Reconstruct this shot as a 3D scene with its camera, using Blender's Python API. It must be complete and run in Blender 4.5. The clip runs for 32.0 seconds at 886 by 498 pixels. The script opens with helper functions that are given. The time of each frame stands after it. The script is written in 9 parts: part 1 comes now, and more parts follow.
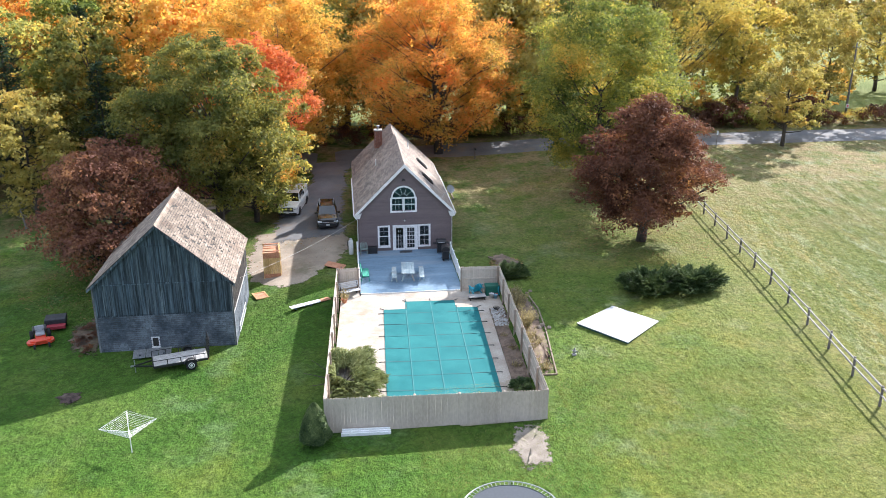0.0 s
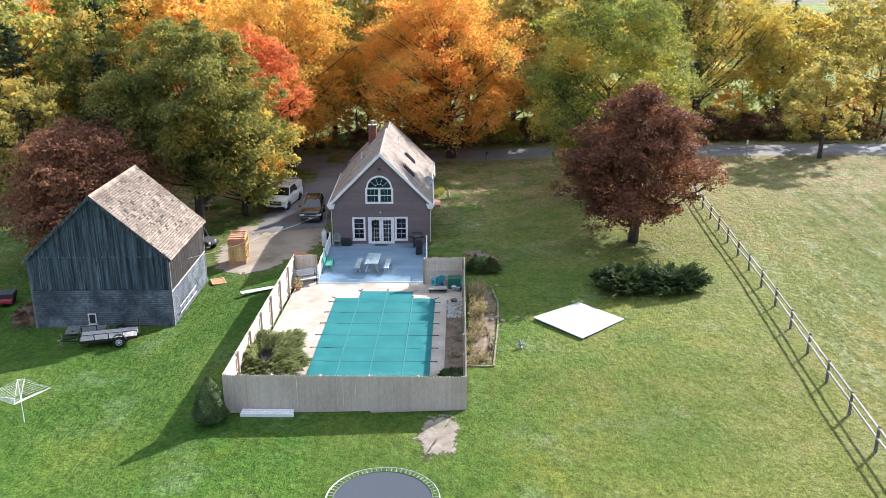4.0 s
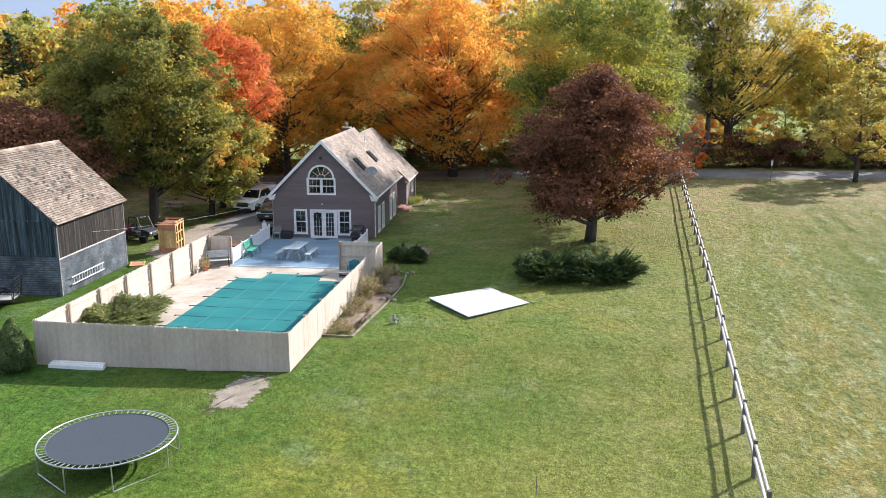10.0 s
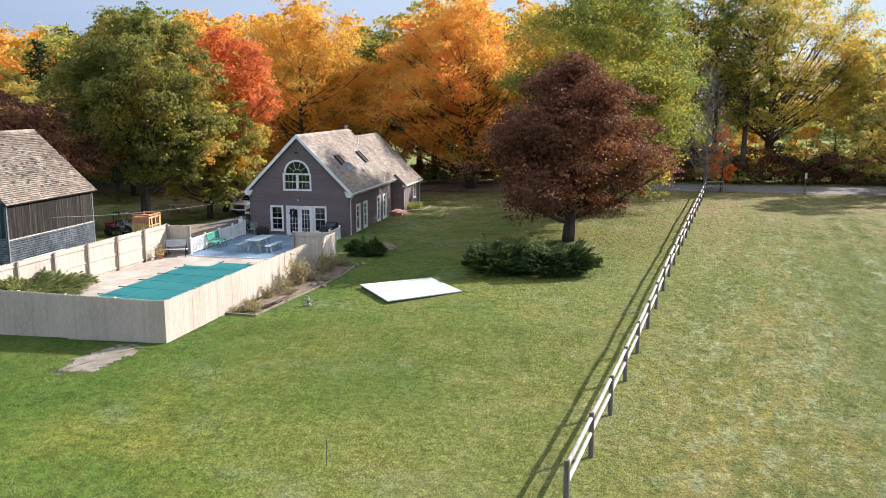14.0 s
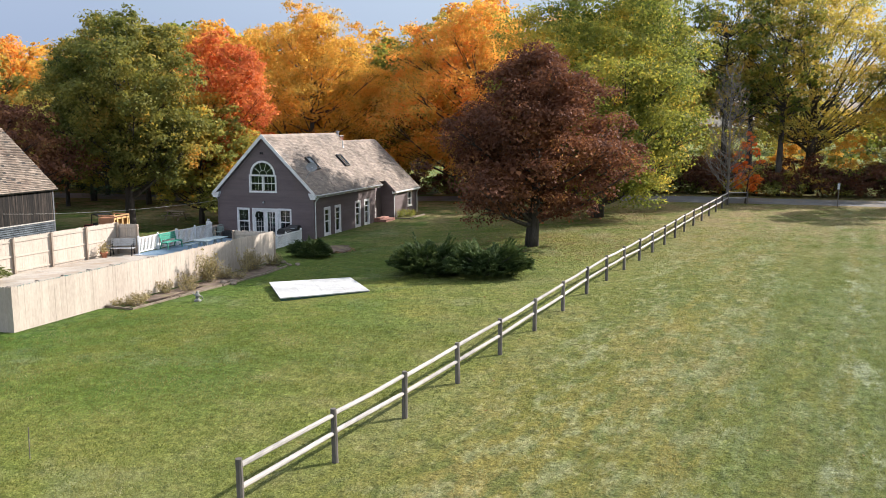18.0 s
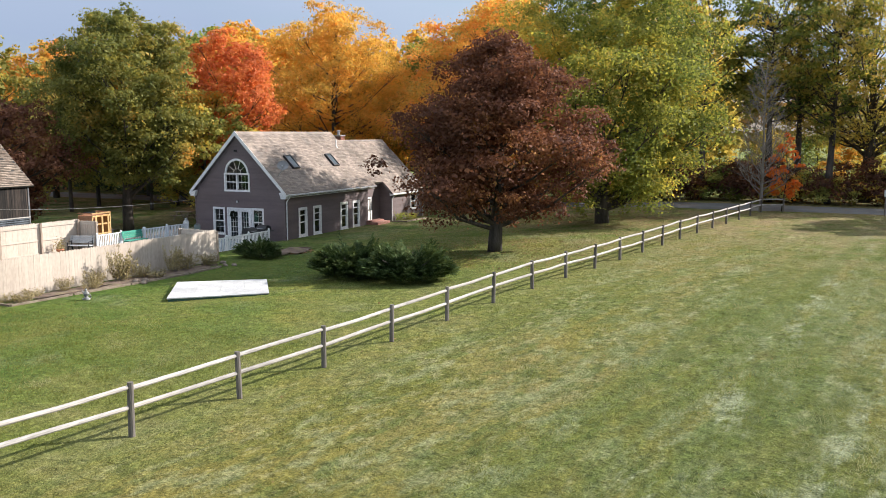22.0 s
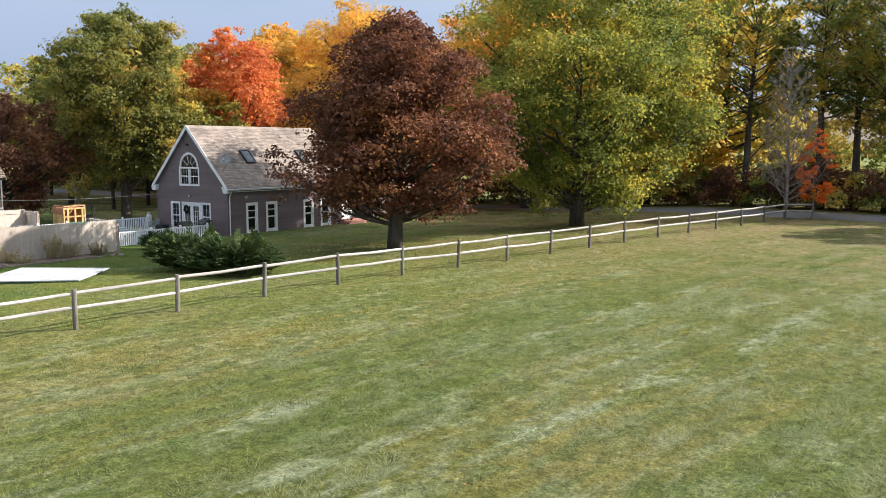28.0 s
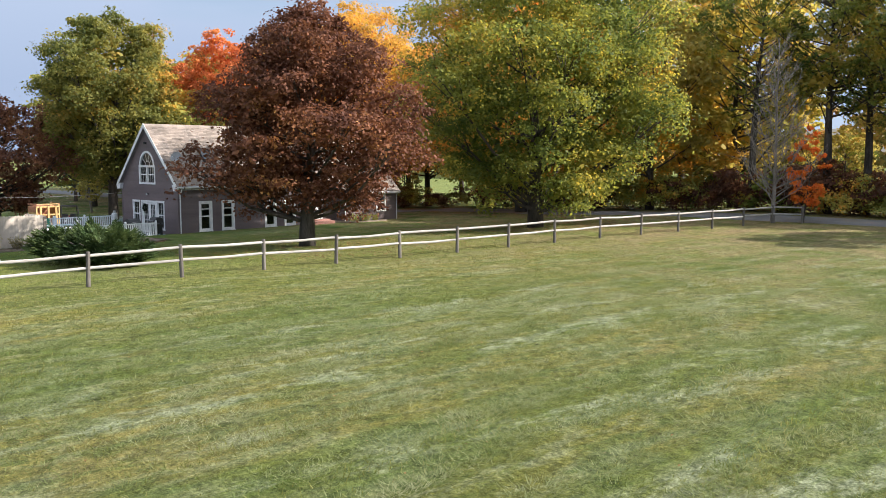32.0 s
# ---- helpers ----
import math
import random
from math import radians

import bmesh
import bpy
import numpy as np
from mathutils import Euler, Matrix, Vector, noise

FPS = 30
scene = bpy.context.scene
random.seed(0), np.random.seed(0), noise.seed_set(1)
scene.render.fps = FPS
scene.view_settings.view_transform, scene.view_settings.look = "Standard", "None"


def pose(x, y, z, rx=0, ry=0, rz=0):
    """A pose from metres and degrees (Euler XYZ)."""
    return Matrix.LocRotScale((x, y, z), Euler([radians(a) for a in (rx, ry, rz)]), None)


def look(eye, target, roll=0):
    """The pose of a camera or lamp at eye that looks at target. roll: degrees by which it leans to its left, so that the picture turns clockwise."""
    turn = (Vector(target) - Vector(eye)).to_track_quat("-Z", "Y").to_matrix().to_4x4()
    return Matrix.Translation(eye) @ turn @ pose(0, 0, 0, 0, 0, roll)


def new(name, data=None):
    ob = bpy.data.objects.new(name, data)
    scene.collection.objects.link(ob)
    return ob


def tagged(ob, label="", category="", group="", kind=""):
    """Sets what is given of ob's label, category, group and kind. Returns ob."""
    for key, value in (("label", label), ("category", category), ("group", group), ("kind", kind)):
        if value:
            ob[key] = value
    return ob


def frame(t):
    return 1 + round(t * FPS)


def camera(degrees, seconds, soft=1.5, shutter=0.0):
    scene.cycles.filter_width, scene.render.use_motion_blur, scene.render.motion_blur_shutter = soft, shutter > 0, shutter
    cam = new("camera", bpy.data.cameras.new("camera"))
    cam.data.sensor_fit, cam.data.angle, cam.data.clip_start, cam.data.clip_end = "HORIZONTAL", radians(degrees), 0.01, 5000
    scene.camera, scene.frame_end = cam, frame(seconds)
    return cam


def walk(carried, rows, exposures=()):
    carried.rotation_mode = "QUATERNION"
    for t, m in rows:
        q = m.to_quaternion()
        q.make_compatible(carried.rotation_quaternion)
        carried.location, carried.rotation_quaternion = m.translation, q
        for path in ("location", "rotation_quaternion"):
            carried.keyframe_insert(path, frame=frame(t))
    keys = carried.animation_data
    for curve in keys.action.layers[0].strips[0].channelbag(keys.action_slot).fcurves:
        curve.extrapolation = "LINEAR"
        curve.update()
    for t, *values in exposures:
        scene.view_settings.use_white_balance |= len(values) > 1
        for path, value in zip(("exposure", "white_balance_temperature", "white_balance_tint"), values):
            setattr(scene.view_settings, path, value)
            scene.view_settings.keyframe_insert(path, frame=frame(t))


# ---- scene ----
cam = camera(55.1, 32.0, soft=0.85)
METRES, EYE, TILT, LEAN, TURN = 73.0, 22.95, -20.0, 0.0, -6.8
ROWS = [
    (0.0, 0.0, 0.0, 0.0, 0.0, 0.0, -0.0),
    (0.5, 0.0148, 0.0048, -0.0037, 0.76, 0.17, -0.28),
    (1.0, 0.0288, 0.0099, -0.0077, 1.7, 0.37, -0.6),
    (1.5, 0.0424, 0.0156, -0.0121, 2.36, 0.63, -0.83),
    (2.0, 0.0556, 0.0221, -0.0164, 2.87, 0.87, -1.04),
    (2.5, 0.0683, 0.0293, -0.0223, 3.3, 1.19, -1.17),
    (3.0, 0.0807, 0.0369, -0.0273, 3.76, 1.43, -1.36),
    (3.5, 0.0931, 0.0443, -0.0325, 4.51, 1.78, -1.67),
    (5.5, 0.1449, 0.072, -0.0535, 7.12, 3.25, -2.6),
    (6.0, 0.1583, 0.0794, -0.059, 7.57, 3.61, -2.74),
    (6.5, 0.1718, 0.0864, -0.0637, 7.89, 3.94, -2.89),
    (7.0, 0.1853, 0.0934, -0.0687, 8.49, 4.36, -3.01),
    (7.5, 0.198, 0.1012, -0.0738, 9.3, 4.73, -3.3),
    (8.0, 0.2108, 0.109, -0.0791, 10.02, 5.08, -3.54),
    (8.5, 0.2236, 0.117, -0.0841, 11.24, 5.51, -3.98),
    (9.0, 0.2361, 0.1256, -0.0891, 11.78, 5.93, -4.17),
    (9.5, 0.248, 0.1344, -0.0942, 12.12, 6.26, -4.27),
    (10.0, 0.2601, 0.1429, -0.0991, 12.41, 6.63, -4.41),
    (10.5, 0.2718, 0.1508, -0.1032, 13.46, 6.93, -4.76),
    (11.0, 0.284, 0.1589, -0.1065, 13.9, 7.27, -4.92),
    (11.5, 0.2965, 0.1668, -0.11, 14.94, 7.52, -5.3),
    (12.0, 0.3089, 0.1756, -0.1133, 15.42, 7.8, -5.49),
    (12.5, 0.3213, 0.1843, -0.1162, 16.32, 8.04, -5.8),
    (13.0, 0.3338, 0.1927, -0.1183, 17.09, 8.23, -6.08),
    (13.5, 0.3461, 0.2018, -0.1202, 17.56, 8.54, -6.24),
    (14.0, 0.358, 0.2114, -0.1215, 18.39, 8.74, -6.53),
    (14.5, 0.3699, 0.2214, -0.1224, 18.95, 8.99, -6.72),
    (15.0, 0.3821, 0.2316, -0.1226, 19.74, 9.15, -6.97),
    (15.5, 0.3943, 0.2421, -0.1223, 20.36, 9.31, -7.17),
    (17.5, 0.4388, 0.286, -0.1194, 23.79, 9.66, -8.17),
    (18.0, 0.4492, 0.2973, -0.118, 24.52, 9.73, -8.43),
    (18.5, 0.4592, 0.309, -0.1165, 25.27, 9.77, -8.67),
    (19.0, 0.4688, 0.3204, -0.1144, 26.03, 9.73, -8.91),
    (19.5, 0.4783, 0.3319, -0.1116, 27.0, 9.69, -9.22),
    (20.0, 0.4876, 0.3437, -0.1084, 27.67, 9.7, -9.46),
    (20.5, 0.4972, 0.3555, -0.1051, 28.27, 9.66, -9.69),
    (21.0, 0.5065, 0.3666, -0.1018, 29.44, 9.53, -10.04),
    (21.5, 0.5159, 0.3781, -0.0989, 30.38, 9.43, -10.33),
    (22.0, 0.5255, 0.3903, -0.0961, 31.32, 9.24, -10.67),
    (22.5, 0.5358, 0.403, -0.0931, 32.23, 9.17, -10.98),
    (23.0, 0.5464, 0.4158, -0.0901, 32.98, 9.06, -11.24),
    (23.5, 0.5571, 0.4292, -0.0872, 33.78, 8.94, -11.46),
    (24.0, 0.5675, 0.4425, -0.0841, 34.64, 8.86, -11.75),
    (24.5, 0.5778, 0.4555, -0.0808, 35.6, 8.78, -12.02),
    (25.0, 0.5878, 0.4687, -0.0775, 36.33, 8.74, -12.23),
    (25.5, 0.5976, 0.4819, -0.0744, 37.35, 8.58, -12.54),
    (27.5, 0.6362, 0.5279, -0.0631, 41.22, 7.92, -13.52),
    (28.0, 0.6461, 0.5389, -0.0602, 42.33, 7.8, -13.81),
    (28.5, 0.6552, 0.5502, -0.0573, 42.83, 7.84, -13.94),
    (29.0, 0.6642, 0.5612, -0.0544, 44.08, 7.58, -14.25),
    (29.5, 0.6728, 0.5728, -0.0517, 44.79, 7.49, -14.43),
    (30.0, 0.681, 0.5859, -0.0493, 45.34, 7.44, -14.6),
    (30.5, 0.6888, 0.599, -0.0456, 46.1, 7.36, -14.77),
    (31.0, 0.6964, 0.6122, -0.0417, 46.94, 7.25, -14.97),
    (31.5, 0.7033, 0.6255, -0.0385, 47.67, 7.13, -15.11),
    (32.0, 0.7094, 0.639, -0.0357, 48.4, 7.02, -15.26),
]
walk(cam, [(t, pose(0, 0, EYE, TILT, LEAN, TURN) @ pose(METRES * x, METRES * y, METRES * z, 90 + pitch, roll, yaw)) for t, x, y, z, yaw, pitch, roll in ROWS],
     exposures=((0.0, 1.38, 5900, 15), (6.0, 1.21, 5980, 15), (9.0, 1.10, 6050, 15), (13.0, 1.02, 6120, 15), (18.0, 0.85, 6300, 14), (22.0, 0.85, 6300, 14), (27.0, 0.93, 6300, 14), (32.0, 1.02, 6300, 14)))

# ---- daylight: low autumn sun from behind the house, blue sky with cloud ----
SUN_TO = Vector((0.631, 0.599, 0.522)).normalized()
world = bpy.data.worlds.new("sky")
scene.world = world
world.use_nodes = True
wn, wl = world.node_tree.nodes, world.node_tree.links
wn.clear()
w_out = wn.new("ShaderNodeOutputWorld")
w_bg = wn.new("ShaderNodeBackground")
w_sky = wn.new("ShaderNodeTexSky")
w_sky.sky_type = "NISHITA"
w_sky.sun_disc = False
w_sky.sun_elevation = math.asin(SUN_TO.z)
w_sky.sun_rotation = math.atan2(SUN_TO.x, SUN_TO.y)
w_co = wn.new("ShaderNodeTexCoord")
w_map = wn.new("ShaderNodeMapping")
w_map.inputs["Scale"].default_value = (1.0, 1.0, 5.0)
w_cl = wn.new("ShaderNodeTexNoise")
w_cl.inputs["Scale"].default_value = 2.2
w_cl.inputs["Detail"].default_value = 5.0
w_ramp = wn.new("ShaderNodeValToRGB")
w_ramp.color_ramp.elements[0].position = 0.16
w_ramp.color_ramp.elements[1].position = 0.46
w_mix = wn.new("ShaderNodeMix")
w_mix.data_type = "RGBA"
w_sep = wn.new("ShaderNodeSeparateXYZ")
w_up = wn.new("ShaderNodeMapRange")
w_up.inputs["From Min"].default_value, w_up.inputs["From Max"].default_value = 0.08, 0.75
# cloud tone rises overhead, out of view, to lift the fill in shade
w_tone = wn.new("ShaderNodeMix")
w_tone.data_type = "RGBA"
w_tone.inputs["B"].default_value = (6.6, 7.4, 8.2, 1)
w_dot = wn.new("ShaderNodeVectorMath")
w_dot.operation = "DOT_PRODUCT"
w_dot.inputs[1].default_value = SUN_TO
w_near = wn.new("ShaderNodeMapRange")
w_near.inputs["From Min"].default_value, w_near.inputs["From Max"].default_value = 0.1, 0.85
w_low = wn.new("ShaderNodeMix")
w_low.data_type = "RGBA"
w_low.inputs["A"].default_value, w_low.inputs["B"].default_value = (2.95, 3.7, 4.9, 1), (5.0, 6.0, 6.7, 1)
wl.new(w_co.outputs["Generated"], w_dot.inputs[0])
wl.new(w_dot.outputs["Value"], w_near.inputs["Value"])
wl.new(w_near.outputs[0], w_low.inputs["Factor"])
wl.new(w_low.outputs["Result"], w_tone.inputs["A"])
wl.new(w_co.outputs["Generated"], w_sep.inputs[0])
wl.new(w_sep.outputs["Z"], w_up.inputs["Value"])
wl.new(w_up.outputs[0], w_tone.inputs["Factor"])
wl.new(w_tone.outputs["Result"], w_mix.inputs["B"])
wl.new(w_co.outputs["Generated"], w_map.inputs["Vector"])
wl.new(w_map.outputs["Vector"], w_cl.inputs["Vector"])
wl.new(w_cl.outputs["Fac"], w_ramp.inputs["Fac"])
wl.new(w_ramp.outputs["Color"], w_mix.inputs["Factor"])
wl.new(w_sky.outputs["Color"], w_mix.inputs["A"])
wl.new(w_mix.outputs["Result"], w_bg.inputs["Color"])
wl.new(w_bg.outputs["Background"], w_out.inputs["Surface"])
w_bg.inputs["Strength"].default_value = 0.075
sun_data = bpy.data.lights.new("sun", "SUN")
sun_data.energy, sun_data.angle, sun_data.color = 5.0, radians(0.55), (1.0, 0.93, 0.82)
sun = new("sun", sun_data)
sun.matrix_world = look(SUN_TO * 100, (0, 0, 0))

# ---- materials ----
def nodes_of(m):
    m.use_nodes = True
    return m.node_tree.nodes, m.node_tree.links, m.node_tree.nodes["Principled BSDF"]


def rgba(c):
    return (*c, 1)


def noise_node(n, l, vec, scale, detail=4.0, stretch=None, rough=0.55):
    t = n.new("ShaderNodeTexNoise")
    t.inputs["Scale"].default_value, t.inputs["Detail"].default_value, t.inputs["Roughness"].default_value = scale, detail, rough
    if stretch:
        m = n.new("ShaderNodeMapping")
        m.inputs["Scale"].default_value = stretch
        l.new(vec, m.inputs["Vector"])
        vec = m.outputs["Vector"]
    l.new(vec, t.inputs["Vector"])
    return t.outputs["Fac"]


def ramp(n, l, fac, stops):
    r = n.new("ShaderNodeValToRGB")
    e = r.color_ramp.elements
    e[0].position, e[0].color = stops[0][0], rgba(stops[0][1])
    e[1].position, e[1].color = stops[-1][0], rgba(stops[-1][1])
    for p, c in stops[1:-1]:
        k = e.new(p)
        k.color = rgba(c)
    l.new(fac, r.inputs["Fac"])
    return r.outputs["Color"]


def mixc(n, l, fac, a, b, blend="MIX"):
    m = n.new("ShaderNodeMix")
    m.data_type, m.blend_type = "RGBA", blend
    for v, key in ((fac, "Factor"), (a, "A"), (b, "B")):
        if isinstance(v, (int, float)):
            m.inputs[key].default_value = v
        elif isinstance(v, tuple):
            m.inputs[key].default_value = rgba(v)
        else:
            l.new(v, m.inputs[key])
    return m.outputs["Result"]


def surface(name, c1, c2, scale=2.0, rough=0.8, bump=0.3, fine=30.0, metal=0.0, vary=0.0, island=0.0, stretch=None, stain=None, spec=0.5, lo=0.35, hi=0.65, grit=0.35):
    """A surface of two tones with large patches, fine grain, relief, and differences from piece to piece."""
    m = bpy.data.materials.new(name)
    n, l, b = nodes_of(m)
    g = n.new("ShaderNodeNewGeometry")
    pos = g.outputs["Position"]
    col = ramp(n, l, noise_node(n, l, pos, scale, 5, stretch), ((lo, c1), (hi, c2)))
    grain = noise_node(n, l, pos, fine, 4, stretch)
    col = mixc(n, l, grit, col, ramp(n, l, grain, ((0.38, (0.5,) * 3), (0.62, (1.4,) * 3))), "MULTIPLY")
    if stain:
        col = mixc(n, l, ramp(n, l, noise_node(n, l, pos, scale * 0.6, 6, stretch, 0.7), ((0.52, (0, 0, 0)), (0.68, (1, 1, 1)))), col, stain)
    for amount, source in ((vary, "object"), (island, "island")):
        if amount:
            if source == "object":
                rnd = n.new("ShaderNodeObjectInfo").outputs["Random"]
            else:
                rnd = g.outputs["Random Per Island"]
            col = mixc(n, l, 1.0, col, ramp(n, l, rnd, ((0.0, (1 - amount,) * 3), (1.0, (1 + amount,) * 3))), "MULTIPLY")
    l.new(col, b.inputs["Base Color"])
    b.inputs["Roughness"].default_value, b.inputs["Metallic"].default_value = rough, metal
    b.inputs["Specular IOR Level"].default_value = spec
    if bump:
        k = n.new("ShaderNodeBump")
        k.inputs["Strength"].default_value, k.inputs["Distance"].default_value = bump, 0.02
        l.new(grain, k.inputs["Height"])
        l.new(k.outputs["Normal"], b.inputs["Normal"])
    return m


def foliage(name, stops, patch=0.35, through_light=0.52, rough=0.55, gloss=0.12, spread=0.42, behind=(1.15, 1.08, 0.8)):
    """Leaves: a colour for each leaf out of the stops, shifted in patches over the crown, partly translucent."""
    m = bpy.data.materials.new(name)
    n, l, b = nodes_of(m)
    g = n.new("ShaderNodeNewGeometry")
    big = noise_node(n, l, g.outputs["Position"], patch, 3)
    add = n.new("ShaderNodeMath")
    add.operation = "MULTIPLY_ADD"
    l.new(g.outputs["Random Per Island"], add.inputs[0])
    add.inputs[1].default_value = spread
    off = n.new("ShaderNodeMath")
    off.operation = "MULTIPLY_ADD"
    l.new(big, off.inputs[0])
    off.inputs[1].default_value, off.inputs[2].default_value = 1.9, -0.45 - spread / 2
    l.new(off.outputs[0], add.inputs[2])
    col = ramp(n, l, add.outputs[0], stops)
    l.new(col, b.inputs["Base Color"])
    b.inputs["Roughness"].default_value = rough
    b.inputs["Specular IOR Level"].default_value = gloss
    tr = n.new("ShaderNodeBsdfTranslucent")
    l.new(mixc(n, l, 1.0, col, behind, "MULTIPLY"), tr.inputs["Color"])
    mx = n.new("ShaderNodeMixShader")
    mx.inputs[0].default_value = through_light
    l.new(b.outputs[0], mx.inputs[1])
    l.new(tr.outputs[0], mx.inputs[2])
    l.new(mx.outputs[0], n["Material Output"].inputs["Surface"])
    return m


def plain(name, c, rough=0.5, metal=0.0, spec=0.5, coat=0.0):
    m = bpy.data.materials.new(name)
    n, l, b = nodes_of(m)
    g = n.new("ShaderNodeNewGeometry")
    col = ramp(n, l, noise_node(n, l, g.outputs["Position"], 9.0, 4), ((0.3, tuple(v * 0.86 for v in c)), (0.7, tuple(min(1, v * 1.1) for v in c))))
    l.new(col, b.inputs["Base Color"])
    b.inputs["Roughness"].default_value, b.inputs["Metallic"].default_value = rough, metal
    b.inputs["Specular IOR Level"].default_value, b.inputs["Coat Weight"].default_value = spec, coat
    return m


def glazing(name, c=(0.02, 0.025, 0.03)):
    m = bpy.data.materials.new(name)
    n, l, b = nodes_of(m)
    b.inputs["Base Color"].default_value = rgba(c)
    b.inputs["Roughness"].default_value = 0.04
    b.inputs["Specular IOR Level"].default_value = 0.8
    return m


M = {}
M["bark"] = surface("bark", (0.035, 0.029, 0.024), (0.095, 0.08, 0.068), 3, 0.95, 0.8, 22, stretch=(1, 1, 0.25))
M["bark_grey"] = surface("grey bark", (0.16, 0.14, 0.125), (0.30, 0.27, 0.245), 3, 0.95, 0.6, 22, stretch=(1, 1, 0.25))
M["leaf_oak"] = foliage("oak leaves", ((0.0, (0.078, 0.108, 0.037)), (0.4, (0.165, 0.185, 0.058)), (0.7, (0.29, 0.275, 0.076)), (0.9, (0.50, 0.35, 0.094)), (1.0, (0.64, 0.33, 0.077))), 0.3, 0.50, spread=0.30, behind=(1.5, 1.3, 0.85))
M["leaf_olive"] = foliage("olive and bronze leaves", ((0.0, (0.165, 0.209, 0.061)), (0.35, (0.319, 0.341, 0.099)), (0.6, (0.528, 0.473, 0.127)), (0.8, (0.748, 0.473, 0.099)), (1.0, (0.836, 0.363, 0.077))))
M["leaf_red"] = foliage("scarlet maple leaves", ((0.0, (0.46, 0.135, 0.06)), (0.5, (0.68, 0.225, 0.085)), (0.85, (0.76, 0.30, 0.09)), (1.0, (0.76, 0.40, 0.10))), 0.35, 0.44)
M["leaf_gold"] = foliage("golden maple leaves", ((0.0, (0.31, 0.235, 0.062)), (0.35, (0.555, 0.37, 0.086)), (0.65, (0.70, 0.425, 0.097)), (0.85, (0.70, 0.375, 0.088)), (1.0, (0.66, 0.28, 0.075))), 0.35, 0.58, spread=0.32, behind=(1.28, 1.18, 0.82))
M["leaf_orange"] = foliage("orange maple leaves", ((0.0, (0.27, 0.25, 0.072)), (0.26, (0.52, 0.375, 0.097)), (0.52, (0.69, 0.395, 0.096)), (0.78, (0.73, 0.325, 0.09)), (1.0, (0.69, 0.24, 0.075))), 0.35, 0.58, spread=0.32, behind=(1.35, 1.25, 0.85))
M["leaf_yellow"] = foliage("yellow leaves", ((0.0, (0.235, 0.230, 0.075)), (0.4, (0.400, 0.355, 0.108)), (0.75, (0.53, 0.43, 0.125)), (1.0, (0.575, 0.365, 0.105))), spread=0.28)
M["leaf_lime"] = foliage("yellow-green leaves", ((0.0, (0.055, 0.096, 0.033)), (0.35, (0.120, 0.163, 0.048)), (0.62, (0.245, 0.265, 0.066)), (0.84, (0.46, 0.37, 0.08)), (1.0, (0.60, 0.35, 0.08))), 0.22, 0.53, spread=0.24, behind=(1.85, 1.58, 0.95))
# brighter than leaf_yellow: sunlight on the thin crowns is put into these tones
M["leaf_sunny"] = foliage("thin sunlit yellow leaves", ((0.0, (0.185, 0.215, 0.065)), (0.3, (0.36, 0.345, 0.095)), (0.62, (0.58, 0.465, 0.115)), (1.0, (0.72, 0.48, 0.115))), 0.25, 0.58, spread=0.26)
M["leaf_purple"] = foliage("purple maple leaves", ((0.0, (0.080, 0.035, 0.026)), (0.4, (0.150, 0.068, 0.046)), (0.75, (0.270, 0.120, 0.070)), (0.95, (0.42, 0.19, 0.09)), (1.0, (0.55, 0.29, 0.10))), 0.4, 0.38, 0.6, 0.12)
M["leaf_bronze"] = foliage("dull bronze leaves", ((0.0, (0.13, 0.058, 0.046)), (0.4, (0.235, 0.11, 0.075)), (0.75, (0.36, 0.175, 0.10)), (1.0, (0.52, 0.27, 0.12))), 0.4, 0.4, 0.7)
M["leaf_pine"] = foliage("pine needles", ((0.0, (0.02, 0.04, 0.022)), (0.5, (0.04, 0.07, 0.035)), (1.0, (0.07, 0.11, 0.05))), 0.5, 0.15)
M["leaf_green"] = foliage("green leaves turning yellow", ((0.0, (0.084, 0.135, 0.041)), (0.5, (0.185, 0.245, 0.071)), (0.85, (0.36, 0.36, 0.095)), (1.0, (0.66, 0.52, 0.118))), spread=0.3, behind=(1.6, 1.4, 0.85))
M["leaf_brush"] = foliage("brown brush leaves", ((0.0, (0.07, 0.045, 0.034)), (0.5, (0.155, 0.080, 0.058)), (0.85, (0.25, 0.115, 0.065)), (1.0, (0.40, 0.17, 0.06))), 0.6)
M["leaf_juniper"] = foliage("juniper needles", ((0.0, (0.026, 0.052, 0.020)), (0.5, (0.072, 0.112, 0.040)), (1.0, (0.20, 0.25, 0.095))), 1.3, 0.24)
M["leaf_juniper_dry"] = foliage("bleached juniper needles", ((0.0, (0.095, 0.125, 0.045)), (0.5, (0.205, 0.235, 0.09)), (1.0, (0.37, 0.38, 0.165))), 0.9, 0.3)
M["leaf_weeds"] = foliage("dry garden weeds", ((0.0, (0.16, 0.14, 0.06)), (0.5, (0.34, 0.28, 0.14)), (1.0, (0.55, 0.48, 0.27))), 0.9, 0.25)


# ---- mesh helpers ----
def smooth(a, b, v):
    u = np.clip((np.asarray(v, float) - a) / (b - a), 0, 1)
    return u * u * (3 - 2 * u)


def lie(x, y):
    """The height of the land."""
    x, y = np.asarray(x, float), np.asarray(y, float)
    h = -0.95 + 0.55 * smooth(-8, -1, x) + 0.3 * smooth(-1, 11, x) + 0.1 * smooth(11, 20, x)
    h = h + 0.33 * smooth(33, 54, y) * smooth(14, 27, x) - 0.12 * smooth(-20, -60, x)
    h = h + 0.03 * np.sin(x * 0.31 + 1.3) * np.sin(y * 0.23) + 5.0 * smooth(150, 420, y)
    return h


